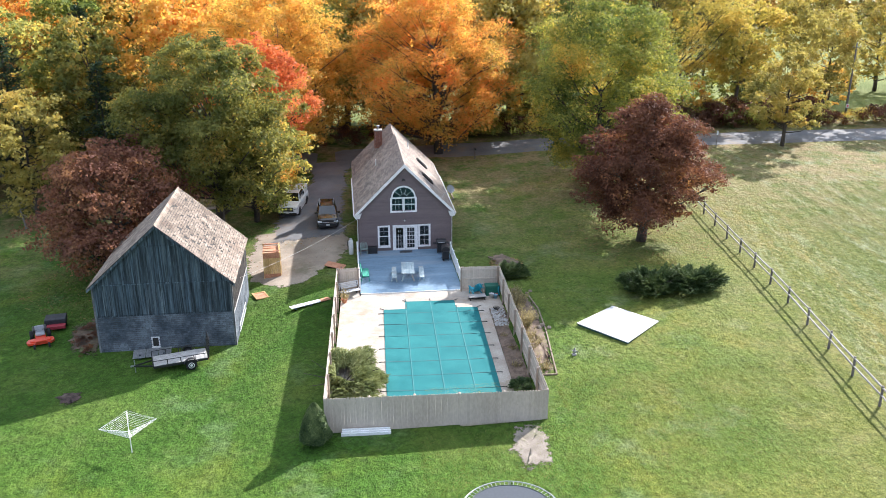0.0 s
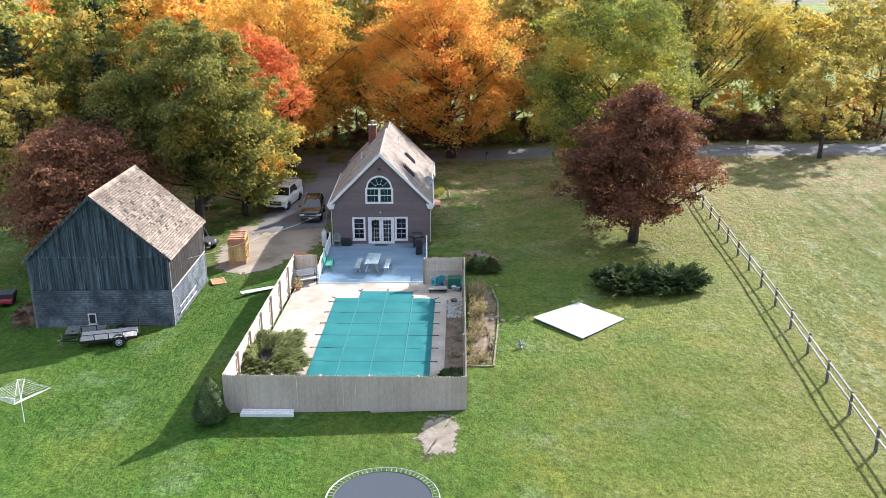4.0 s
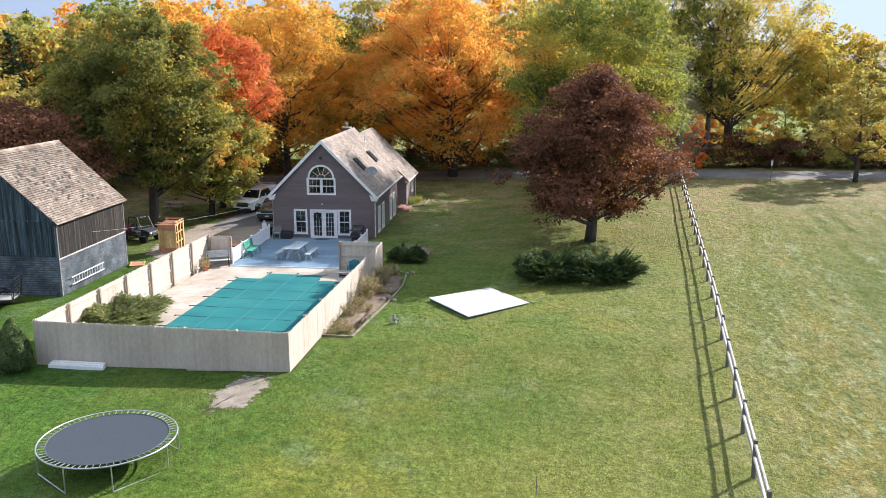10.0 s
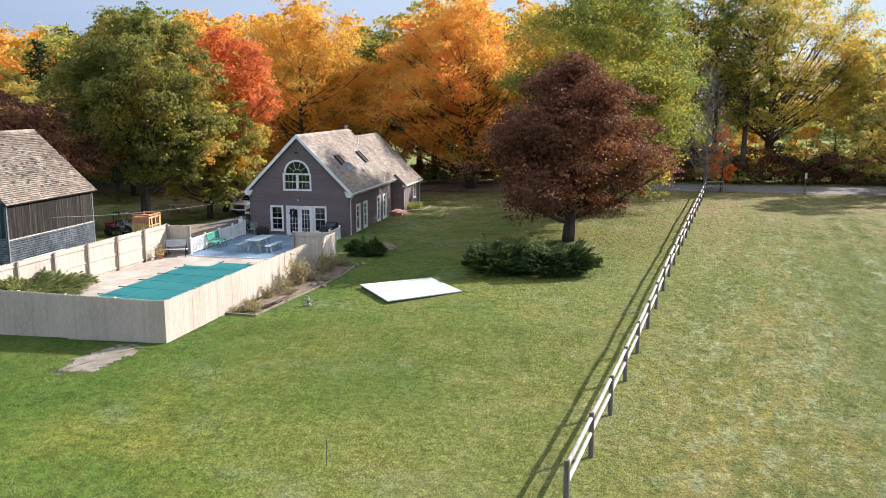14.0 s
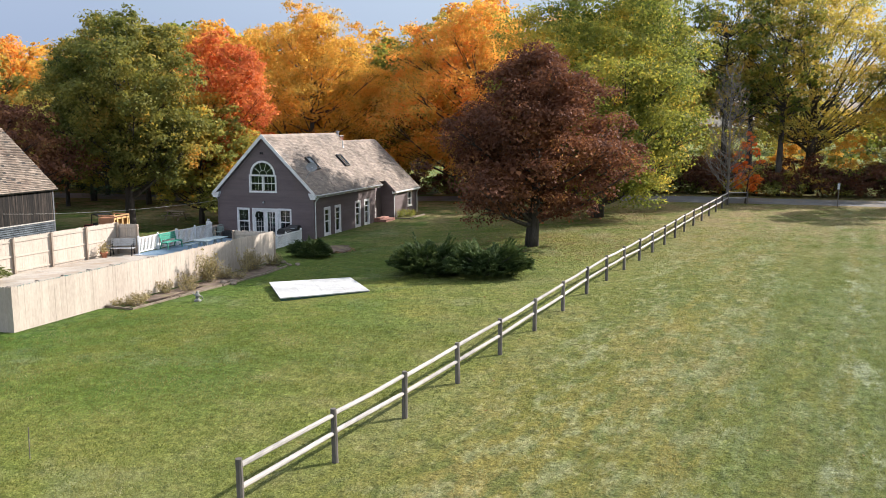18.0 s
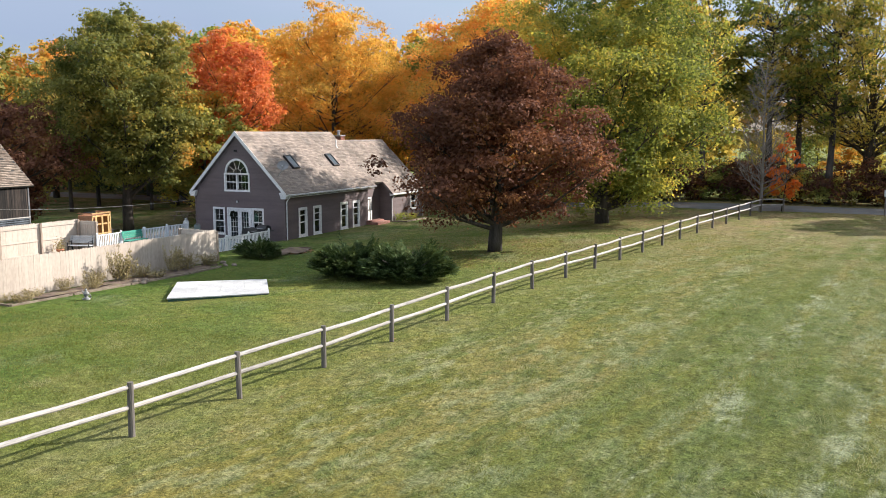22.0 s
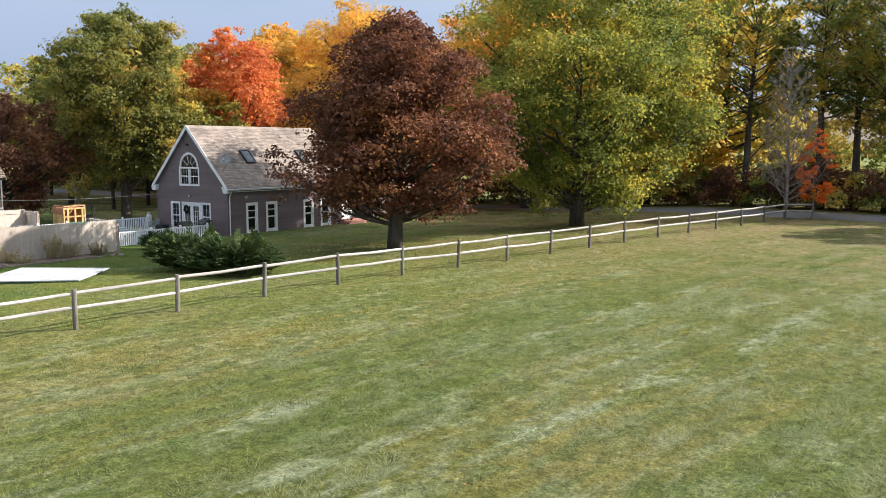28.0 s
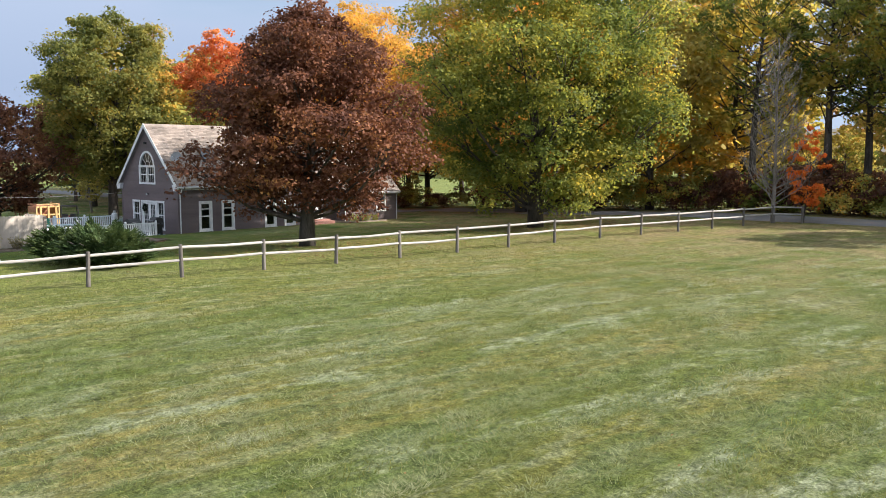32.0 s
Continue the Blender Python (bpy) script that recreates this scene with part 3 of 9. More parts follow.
def tree_meshes(seed, H, R, base, leaves, size, material, trunk_r=0.3, lobes=70, widest=0.4, point=1.0, bark="bark", lobe_r=0.185, droop=0.0, bare_limbs=16, split=False, rise=0.55, limb_r=1.0, inner=0.0):
    """A trunk with limbs, and a crown of leaf clumps at the limbs' ends. base: the crown's lowest height; widest: where
    along the crown it is broadest;
    inner: share of oversized leaves added inside the crown, behind the outer clumps, to block light."""
    rng = np.random.default_rng(seed)
    lean = rng.normal(size=2) * 0.02 * H
    C, L = [], []
    ecc = rng.uniform(0.9, 1.1, 2)
    bump = rng.uniform(0, 6.28, 4)
    for i in range(lobes):
        u = (i + rng.uniform(0.1, 0.9)) / lobes
        prof = 0.5 + 0.5 * (u / widest) ** 0.6 if u < widest else max(0.0, 1 - ((u - widest) / (1 - widest)) ** (1.75 * point)) ** 0.62
        a = i * 2.399963 + rng.normal() * 0.35
        wob = 1 + 0.16 * math.sin(2 * a + bump[0] + 3 * u) + 0.1 * math.sin(5 * a + bump[1] - 4 * u)
        rr = R * prof * wob * (rng.uniform(0.2, 1.0) ** 0.42) * 0.92
        lr = R * lobe_r * rng.uniform(0.55, 1.6) * (0.55 + 0.45 * prof)
        z = base + (H - base) * (0.05 + 0.91 * u) - droop * rr * 0.3 + rng.normal() * 0.02 * H
        C.append((lean[0] * u + rr * math.cos(a) * ecc[0], lean[1] * u + rr * math.sin(a) * ecc[1], max(z, base * 0.7)))
        L.append(lr)
    C, L = np.array(C), np.array(L)
    w = L ** 2 / (L ** 2).sum()
    sub_c, sub_r, sub_n, twig_ends = [], [], [], []
    for c, r, k in zip(C, L, np.maximum(12, (w * leaves).astype(int))):
        m = max(5, int(k / 52))
        d = rng.normal(size=(m, 3))
        d[:, 2] = np.where(rng.uniform(size=m) < 0.5, np.abs(d[:, 2]), d[:, 2])
        d /= np.linalg.norm(d, axis=1)[:, None]
        q = c + d * rng.uniform(0.45, 1.05, size=(m, 1)) * r * np.array((1, 1, 0.72))
        share = rng.uniform(0.4, 1.6, m)
        sub_c.append(q)
        sub_r.append(r * rng.uniform(0.26, 0.5, m))
        sub_n.append(np.maximum(3, 0.64 * k * share / share.sum()).astype(int))
        twig_ends.append(q[:5])
        sub_c.append(c[None])
        sub_r.append(np.array([r]))
        sub_n.append(np.array([max(4, int(0.36 * k))]))
    V, F = leaf_cloud(rng, np.concatenate(sub_c), np.concatenate(sub_r), np.concatenate(sub_n), size, 0.62, 0.4)
    # oversized hidden leaves, added so that less light passes through the crown
    if inner:
        mid = np.array((lean[0] * 0.5, lean[1] * 0.5, base + (H - base) * 0.45))
        V2, F2 = leaf_cloud(rng, mid + (C - mid) * np.array((0.64, 0.64, 0.78)), L * 1.0, np.maximum(4, (w * leaves * inner).astype(int)), size * 1.9, 0.7, 0.5)
        V, F = np.concatenate((V, V2)), np.concatenate((F, F2 + len(V)))
    crown = raw_mesh("crown", V, F, material)
    g = Geo()
    top = base + (H - base) * (0.5 if split else 0.62)
    tp = [(lean[0] * s * s + 0.12 * math.sin(3 * s + seed), lean[1] * s * s + 0.1 * math.sin(4 * s + seed * 2), top * s) for s in np.linspace(0, 1, 9)]
    g.tube([(tp[0][0], tp[0][1], -0.3)] + [tp[0], tp[0]], trunk_r * 1.55, 10, trunk_r * 1.25)
    g.tube([(p[0], p[1], p[2] + 0.02) for p in tp], trunk_r * 1.25, 10, trunk_r * 0.22)
    limbs = []
    for i in np.argsort(-L)[:bare_limbs + lobes // 3]:
        c = C[i]
        hz = max(base * rng.uniform(0.75, 1.35), min(top * 0.96, c[2] - rise * math.hypot(c[0], c[1])))
        s = hz / top
        a = Vector((lean[0] * s * s, lean[1] * s * s, hz))
        b = Vector(c)
        mid = a.lerp(b, 0.5) + Vector((0, 0, -0.06 * (b - a).length)) + Vector(rng.normal(size=3)) * 0.15
        r0 = max(0.03, trunk_r * (0.42 - 0.25 * s)) * limb_r
        if not split:
            limbs = limbs or [Geo()]
        else:
            limbs.append(Geo())
        limbs[-1].tube([a, a.lerp(mid, 0.5) + Vector((0, 0, -0.05)), mid, mid.lerp(b, 0.55) + Vector((0, 0, 0.05)), b], r0, 5, r0 * 0.2, cap=False)
        for e in twig_ends[i]:
            limbs[-1].tube([mid.lerp(b, 0.6), Vector(e).lerp(b, 0.45) + Vector((0, 0, 0.05)), Vector(e)], max(0.012, r0 * 0.28), 3, 0.006, cap=False)
    made = []
    for name, part_geo in [("trunk", g)] + [("limb", x) for x in limbs]:
        made.append(part_geo.mesh(name, fix=False))
        made[-1].materials.append(M[bark])
        made[-1].shade_smooth()
    return made[0], crown, *made[1:]


def plant(name, meshes, x, y, s=1.0, rz=0.0, material=None, label="", category="tree", group="", sz=None, dz=0.0):
    ob = thing(name, (x, y, lz(x, y) + dz), rz, label, category, group)
    ob.scale = (s, s, sz or s)
    for key, me in zip(("trunk", "crown") + (("limb",) * (len(meshes) - 2) if len(meshes) > 3 else ("limbwork",)), meshes):
        if me:
            p = link(key, me, ob)
            if key == "limbwork":
                tagged(p, kind="stuff")
            if key == "crown" and material:
                p.material_slots[0].link = "OBJECT"
                p.material_slots[0].material = M[material]
    return ob


plant("oak_tree", tree_meshes(11, 17.0, 6.5, 3.2, 66000, 0.205, "leaf_oak", 0.36, 150, 0.5, 1.6, split=True, rise=0.75, inner=0.07), -10.2, 68.3, label="broad oak tree with dense dull green and bronze leaves")
plant("oak_tree", tree_meshes(12, 11.2, 5.0, 1.3, 26000, 0.22, "leaf_olive", 0.22, 90, 0.45, 1.4, inner=0.08), -8.0, 74.4, rz=40, label="smaller oak tree with olive and bronze leaves beside the driveway")
plant("red_maple", tree_meshes(13, 16.4, 5.5, 3.2, 34000, 0.205, "leaf_red", 0.24, 100, 0.4, 1.2, inner=0.08), -8.6, 78.2, label="tall maple tree with bright scarlet-orange leaves")
plant("golden_maple", tree_meshes(14, 20.0, 8.4, 2.6, 60000, 0.21, "leaf_gold", 0.34, 130, 0.45, 1.3, inner=0.03), -6.6, 92.0, label="large maple tree with golden orange leaves")
plant("orange_maple", tree_meshes(15, 18.8, 9.6, 1.7, 68000, 0.22, "leaf_orange", 0.45, 160, 0.30, 1.4, inner=0.02), 10.7, 94.9, label="spreading maple tree with orange and yellow leaves over the road", dz=-0.1)
plant("linden_tree", tree_meshes(16, 17.8, 8.5, 0.9, 104000, 0.18, "leaf_lime", 0.42, 150, 0.34, 1.9, split=True, rise=0.75, bare_limbs=-18, inner=0.06), 24.7, 78.5, label="huge broad tree with green and yellow leaves")
plant("purple_maple", tree_meshes(17, 11.5, 5.7, 1.5, 60000, 0.16, "leaf_purple", 0.32, 120, 0.3, 0.85, droop=0.25, split=True, inner=0.09, lobe_r=0.2), 23.5, 62.0, rz=60, label="round maple tree with dark purple-red leaves").scale = (1.05, 1.05, 1.0)
plant("elm_tree", tree_meshes(18, 20.5, 9.5, 4.6, 44000, 0.22, "leaf_sunny", 0.5, 120, 0.6, 1.6, lobe_r=0.19, bare_limbs=36, rise=1.1, limb_r=0.65, inner=0.02), 41.6, 107.0, label="tall spreading tree with yellow-green leaves and dark limbs")
plant("yellow_tree", tree_meshes(19, 11.0, 4.7, 1.8, 17000, 0.23, "leaf_yellow", 0.2, 70, 0.36, 1.0), 50.8, 91.9, label="small tree with thin yellow leaves by the road")
plant("purple_maple", tree_meshes(20, 10.8, 6.6, 1.0, 30000, 0.215, "leaf_bronze", 0.3, 110, 0.4, 1.1, droop=0.25, inner=0.04, bare_limbs=26), -16.8, 61.5, label="broad maple tree with dull bronze-brown leaves behind the barn")

# woods along and beyond the road
WOODS = [tree_meshes(40 + k, 17, 6.2, (2.2, 3.0, 5.5, 1.8, 4.0)[k], 13000, 0.33, "leaf_gold", 0.27, 64, (0.4, 0.5, 0.6, 0.42, 0.55)[k], 1.2, lobe_r=0.22, inner=0.04) for k in range(5)]
LOW = [tree_meshes(47 + k, 17, 6.8, 1.6, 3800, 0.55, "leaf_gold", 0.3, 40, 0.4, 1.2, lobe_r=0.24) for k in range(3)]
NAMES = {"leaf_gold": "golden maple tree", "leaf_orange": "orange maple tree", "leaf_yellow": "yellow-leaved tree", "leaf_lime": "yellow-green tree", "leaf_sunny": "thin yellow tree", "leaf_green": "dark green tree", "leaf_olive": "olive and bronze tree", "leaf_oak": "green oak tree", "leaf_red": "scarlet maple tree"}
wood_rng = random.Random(5)


def wood(x, y, h, leaf):
    s = h / 17
    plant("woodland_tree", wood_rng.choice(WOODS if h > 9 else LOW), x, y, s * wood_rng.uniform(0.9, 1.1), wood_rng.uniform(0, 360), leaf, f"{NAMES[leaf]} in autumn leaf by the road", "tree", "trees along the road", s)


for x, y, h, leaf in ((-28, 78, 11.5, "leaf_yellow"), (-24, 88, 17, "leaf_oak"), (-33, 90, 18, "leaf_olive"), (-17, 91, 19.5, "leaf_gold"), (-40, 80, 17, "leaf_oak"), (-46, 91, 19, "leaf_orange"),
                      (-66, 90, 19, "leaf_olive")):
    wood(x, y, h, leaf)
LEFT_MIX, MID_MIX, RIGHT_MIX = ("leaf_orange", "leaf_olive", "leaf_gold", "leaf_green", "leaf_yellow"), ("leaf_gold", "leaf_orange", "leaf_gold", "leaf_yellow", "leaf_lime"), ("leaf_sunny", "leaf_yellow", "leaf_sunny", "leaf_lime", "leaf_sunny")
for row, (y0, n, x0, x1) in enumerate(((104.5, 16, -78, 24), (114.5, 15, -86, 22), (106.5, 6, 54, 108), (126, 6, 74, 128))):
    for i in range(n):
        x = x0 + (x1 - x0) * (i + wood_rng.uniform(-0.3, 0.3)) / (n - 1)
        mix = LEFT_MIX if x < -25 else MID_MIX if x < 15 else RIGHT_MIX
        if 24 < x < 48:
            continue
        wood(x, y0 + wood_rng.uniform(-2.0, 3.5), wood_rng.uniform(17, 21.5) if x < 45 else wood_rng.uniform(13.5, 17), mix[wood_rng.randrange(5)])

for i in range(22):
    wood(-60 + i * 7.6 + wood_rng.uniform(-2, 2), 108 + wood_rng.uniform(-3, 4), wood_rng.uniform(5.0, 8), ("leaf_yellow", "leaf_gold", "leaf_yellow", "leaf_lime", "leaf_gold")[wood_rng.randrange(5)] if i > 9 else MID_MIX[wood_rng.randrange(5)])


for i in range(9):
    wood(24 + i * 4.4 + wood_rng.uniform(-1, 1), 113 + wood_rng.uniform(-3, 4), wood_rng.uniform(5.5, 8.5), ("leaf_lime", "leaf_sunny", "leaf_green")[i % 3])


# ---- building materials ----
M["siding"] = surface("mauve-brown clapboard", (0.124, 0.092, 0.093), (0.154, 0.118, 0.118), 0.8, 0.7, 0.15, 40, vary=0.07, stretch=(0.5, 0.5, 2))
M["trim"] = surface("white painted trim", (0.66, 0.65, 0.64), (0.80, 0.79, 0.78), 2.0, 0.55, 0.1, 30)
M["asphalt_shingle"] = surface("tan-grey roof shingle", (0.200, 0.163, 0.136), (0.300, 0.246, 0.206), 0.9, 0.95, 0.5, 45, vary=0.2, island=0.26, stain=(0.145, 0.125, 0.112))
M["roof_under"] = surface("roof deck felt", (0.16, 0.14, 0.13), (0.2, 0.17, 0.16), 2, 0.95, 0.2, 40)
M["brick_red"] = surface("chimney brick", (0.20, 0.085, 0.06), (0.30, 0.13, 0.09), 4, 0.9, 0.5, 40, vary=0.2)
M["mortar"] = surface("mortar", (0.35, 0.33, 0.30), (0.42, 0.40, 0.37), 4, 0.95, 0.3, 40)
M["foundation"] = surface("grey concrete foundation", (0.26, 0.25, 0.24), (0.36, 0.35, 0.33), 1.5, 0.9, 0.3, 30)
# blue of the gable's shade is put into old_board and old_shingle tones
M["old_board"] = surface("weathered barn board tinted for shade", (0.016, 0.025, 0.034), (0.068, 0.098, 0.126), 6.0, 0.92, 0.7, 16, vary=0.32, stretch=(1.8, 1.8, 0.07), stain=(0.13, 0.165, 0.19), lo=0.38, hi=0.66, grit=0.7)
M["brown_board"] = surface("dark brown barn board", (0.005, 0.004, 0.0035), (0.024, 0.018, 0.015), 9.0, 0.92, 0.8, 16, vary=0.45, stretch=(1.8, 1.8, 0.045), stain=(0.085, 0.064, 0.049), lo=0.40, hi=0.68, grit=0.9)
M["old_shingle"] = surface("weathered wall shingle", (0.038, 0.051, 0.064), (0.118, 0.138, 0.156), 0.9, 0.92, 0.5, 24, vary=0.22, island=0.24)
M["cedar_roof"] = surface("faded cedar roof shingle", (0.175, 0.135, 0.103), (0.295, 0.238, 0.188), 1.1, 0.95, 0.6, 24, vary=0.22, island=0.30, stain=(0.14, 0.098, 0.072), grit=0.5)
M["pale_board"] = surface("pale weathered board", (0.34, 0.32, 0.30), (0.50, 0.48, 0.45), 3, 0.9, 0.4, 20, stretch=(1, 1, 0.4))
M["grey_board"] = surface("grey weathered corner board", (0.11, 0.115, 0.12), (0.20, 0.205, 0.21), 3, 0.9, 0.4, 20, stretch=(1, 1, 0.4))
M["barn_core"] = surface("barn sheathing", (0.03, 0.028, 0.025), (0.06, 0.055, 0.05), 2, 0.95, 0.2, 20)
M["metal_white"] = surface("white aluminium", (0.62, 0.62, 0.62), (0.76, 0.76, 0.76), 3, 0.4, 0.05, 30)
M["steel"] = surface("dull galvanised steel", (0.35, 0.36, 0.37), (0.52, 0.53, 0.54), 5, 0.42, 0.1, 40, metal=0.8)
M["black_metal"] = plain("black painted metal", (0.018, 0.018, 0.02), 0.45)
M["rubber"] = plain("black rubber", (0.014, 0.014, 0.014), 0.85)
M["wreath"] = foliage("wreath greens", ((0.0, (0.012, 0.02, 0.012)), (1.0, (0.035, 0.04, 0.022))), 2.0, 0.1)
M["interior"] = surface("dim interior", (0.05, 0.048, 0.045), (0.08, 0.075, 0.07), 1, 0.9, 0, 20)
M["curtain"] = surface("pale curtain", (0.45, 0.45, 0.43), (0.6, 0.6, 0.58), 3, 0.9, 0.2, 20)
M["lamp_glass"] = plain("lamp glass", (0.5, 0.5, 0.48), 0.15)


def glass_material():
    m = bpy.data.materials.new("window glass")
    n, l, b = nodes_of(m)
    b.inputs["Base Color"].default_value = (0.55, 0.68, 0.70, 1)
    b.inputs["Roughness"].default_value, b.inputs["IOR"].default_value = 0.02, 1.45
    b.inputs["Transmission Weight"].default_value = 1.0
    return m


M["glass"] = glass_material()


class Site:
    """A building or group of parts drawn in the world's own measures under one Empty."""

    def __init__(self, name, loc, label, category, kind="", group=""):
        self.ob = thing(name, loc, 0, label, category, group, kind)
        self.off = -Vector(loc)

    def put(self, g, name, material, label="", shade=False):
        return g.put(name, material, self.ob, label, self.off, shade)


def cut(a, b, holes):
    """The stretches of a..b left over by the holes."""
    out = [(a, b)]
    for h0, h1 in holes:
        nxt = []
        for s, e in out:
            if h1 <= s or h0 >= e:
                nxt.append((s, e))
            else:
                if h0 > s:
                    nxt.append((s, h0))
                if h1 < e:
                    nxt.append((h1, e))
        out = nxt
    return [(s, e) for s, e in out if e - s > 0.03]


def face_map(plane, at, out):
    """Turns (along, outward, up) into the world for a wall in the plane x = at or y = at."""
    if plane == "y":
        return lambda u, d, z: (u, at + out * d, z)
    return lambda u, d, z: (at + out * d, u, z)


def slab(g, fm, u0, u1, d0, d1, z0, z1, d1top=None):
    t = d1 if d1top is None else d1top
    return g.add([fm(u0, d0, z0), fm(u1, d0, z0), fm(u1, d1, z0), fm(u0, d1, z0), fm(u0, d0, z1), fm(u1, d0, z1), fm(u1, t, z1), fm(u0, t, z1)],
                 [(0, 1, 2, 3), (7, 6, 5, 4), (0, 4, 5, 1), (3, 2, 6, 7), (0, 3, 7, 4), (1, 5, 6, 2)])


def clad(site, wall_name, fm, z0, z1, span, holes, label, course=0.127):
    """A wall with real openings, and one clapboard for each course and stretch."""
    core = Geo()
    n = round((z1 - z0) / course)
    rows = []
    for i in range(n):
        za, zb = z0 + i * course, z0 + (i + 1) * course
        a, b = span(za)
        if b - a < 0.1:
            continue
        zm = (za + zb) / 2
        for s, e in cut(a, b, [h(zm) for h in holes if h(zm)]):
            slab(core, fm, s, e, -0.16, 0.0, za, zb)
            rows.append((s, e, za, zb))
    wall = site.put(core, wall_name, "siding", label)
    for s, e, za, zb in rows:
        slab(Geo(), fm, s, e, 0.0, 0.020, za, zb + 0.012, 0.004).put("clapboard", "siding", wall)
    return wall


def rect_hole(u0, u1, z0, z1):
    return lambda z: (u0, u1) if z0 < z < z1 else None


def bars(g, fm, u0, u1, z0, z1, cols, rows, w=0.018, d=(0.005, 0.022)):
    for i in range(1, cols):
        u = u0 + (u1 - u0) * i / cols
        slab(g, fm, u - w / 2, u + w / 2, d[0], d[1], z0, z1)
    for j in range(1, rows):
        z = z0 + (z1 - z0) * j / rows
        slab(g, fm, u0, u1, d[0], d[1] - 0.003, z - w / 2, z + w / 2)


def sash_window(site, name, fm, u0, u1, z0, z1, sashes=2, cols=2, rows=2, trim=0.10, label="", curtain=False):
    """A window: casing, sill, and for each sash a frame with its pane and muntins."""
    g = Geo()
    slab(g, fm, u0, u0 + trim, -0.03, 0.045, z0, z1)
    slab(g, fm, u1 - trim, u1, -0.03, 0.045, z0, z1)
    slab(g, fm, u0 + trim, u1 - trim, -0.03, 0.045, z1 - trim, z1)
    slab(g, fm, u0 + trim, u1 - trim, -0.03, 0.045, z0, z0 + trim * 0.8)
    win = site.put(g, name, "trim", label)
    slab(Geo(), fm, u0 - 0.03, u1 + 0.03, 0.0, 0.075, z0 - 0.035, z0 - 0.002).put("sill", "trim", win)
    a, b, c, d = u0 + trim, u1 - trim, z0 + trim * 0.8, z1 - trim
    for i in range(sashes):
        s0, s1 = c + (d - c) * i / sashes, c + (d - c) * (i + 1) / sashes
        dd = 0.012 * i
        f = Geo()
        w = 0.04
        slab(f, fm, a, a + w, -0.06 + dd, -0.02 + dd, s0, s1)
        slab(f, fm, b - w, b, -0.06 + dd, -0.02 + dd, s0, s1)
        slab(f, fm, a + w, b - w, -0.06 + dd, -0.02 + dd, s1 - w, s1)
        slab(f, fm, a + w, b - w, -0.06 + dd, -0.02 + dd, s0, s0 + w)
        if cols > 1 or rows > 1:
            bars(f, fm, a + w, b - w, s0 + w, s1 - w, cols, rows, 0.013, (-0.05 + dd, -0.025 + dd))
        f.put("sash", "trim", win)
        slab(Geo(), fm, a + w, b - w, -0.046 + dd, -0.038 + dd, s0 + w, s1 - w).put("pane", "glass", win).visible_shadow = False
    if curtain:
        cu = Geo()
        for k in range(9):
            uu = a + (b - a) * k / 9
            slab(cu, fm, uu, uu + (b - a) / 9, -0.24, -0.22 + 0.015 * (k % 2), c, d)
        cu.put("curtain", "curtain", win)
    return win


# ---- the house ----
HX, HY0, HY1, HBASE = 4.57, 63.6, 73.75, -0.62
house = Site("house", (HX, HY0, HBASE), "mauve-brown clapboard gabled house with white trim and tan shingle roof", "house")
HL, HR = HX - 3.66, HX + 3.66
WTOP = 2.62


def gable(z):
    k = max(0.0, z - WTOP) * 0.995
    return HL + k, HR - k


def arch_hole(z):
    if 2.95 < z < 4.04:
        return (3.50, 5.44)
    if 4.04 <= z < 4.93:
        w = math.sqrt(max(0, 0.90 ** 2 - (z - 4.04) ** 2))
        return (4.47 - w, 4.47 + w) if w > 0.05 else None


FRONT = face_map("y", HY0, -1)
RIGHT = face_map("x", HR, 1)
LEFT = face_map("x", HL, -1)
front = clad(house, "front_wall", FRONT, -0.42, 6.26, gable, [arch_hole, rect_hole(3.64, 5.50, -0.5, 1.74), rect_hole(2.45, 3.32, 0.06, 1.74), rect_hole(5.65, 6.52, 0.04, 1.76)], "mauve-brown clapboard gable wall")
for s in (-1, 1):
    band = Geo()
    band.prism([(HX, 6.29), (HX + s * 3.70, 2.57), (HX + s * 3.70, 2.74), (HX, 6.46)], HY0 - 0.036, HY0 - 0.026, "y")
    house.put(band, "frieze_board", "siding")
SIDE_WIN = ((65.03, 65.99), (66.68, 67.64), (70.0, 70.96), (71.62, 72.58))
clad(house, "side_wall", RIGHT, -0.42, WTOP, lambda z: (HY0, HY1), [rect_hole(a + 0.06, b - 0.06, -0.04, 1.76) for a, b in SIDE_WIN], "mauve-brown clapboard side wall")
clad(house, "side_wall", LEFT, -0.42, WTOP, lambda z: (HY0, 82.0), [], "mauve-brown clapboard side wall", 0.254)
house.put(Geo().box(HL + 0.02, HR - 0.02, HY0 + 0.02, HY1 - 0.02, HBASE - 0.3, -0.42), "foundation", "foundation", "low grey concrete foundation")
house.put(Geo().box(HL + 0.2, HR - 0.2, HY0 + 0.22, HY1, -0.40, -0.36), "floor_boards", "interior")
house.put(Geo().box(HL + 0.2, HR - 0.2, HY0 + 0.22, HY1, 2.3, 2.4), "upper_floor", "interior")
house.put(Geo().box(HL + 0.2, HR - 0.2, HY0 + 3.4, HY0 + 3.5, -0.36, 2.3), "partition", "interior")
house.put(Geo().box(HX - 2.0, HX + 2.0, HY0 + 2.4, HY0 + 2.5, 2.4, 4.6), "partition", "interior")
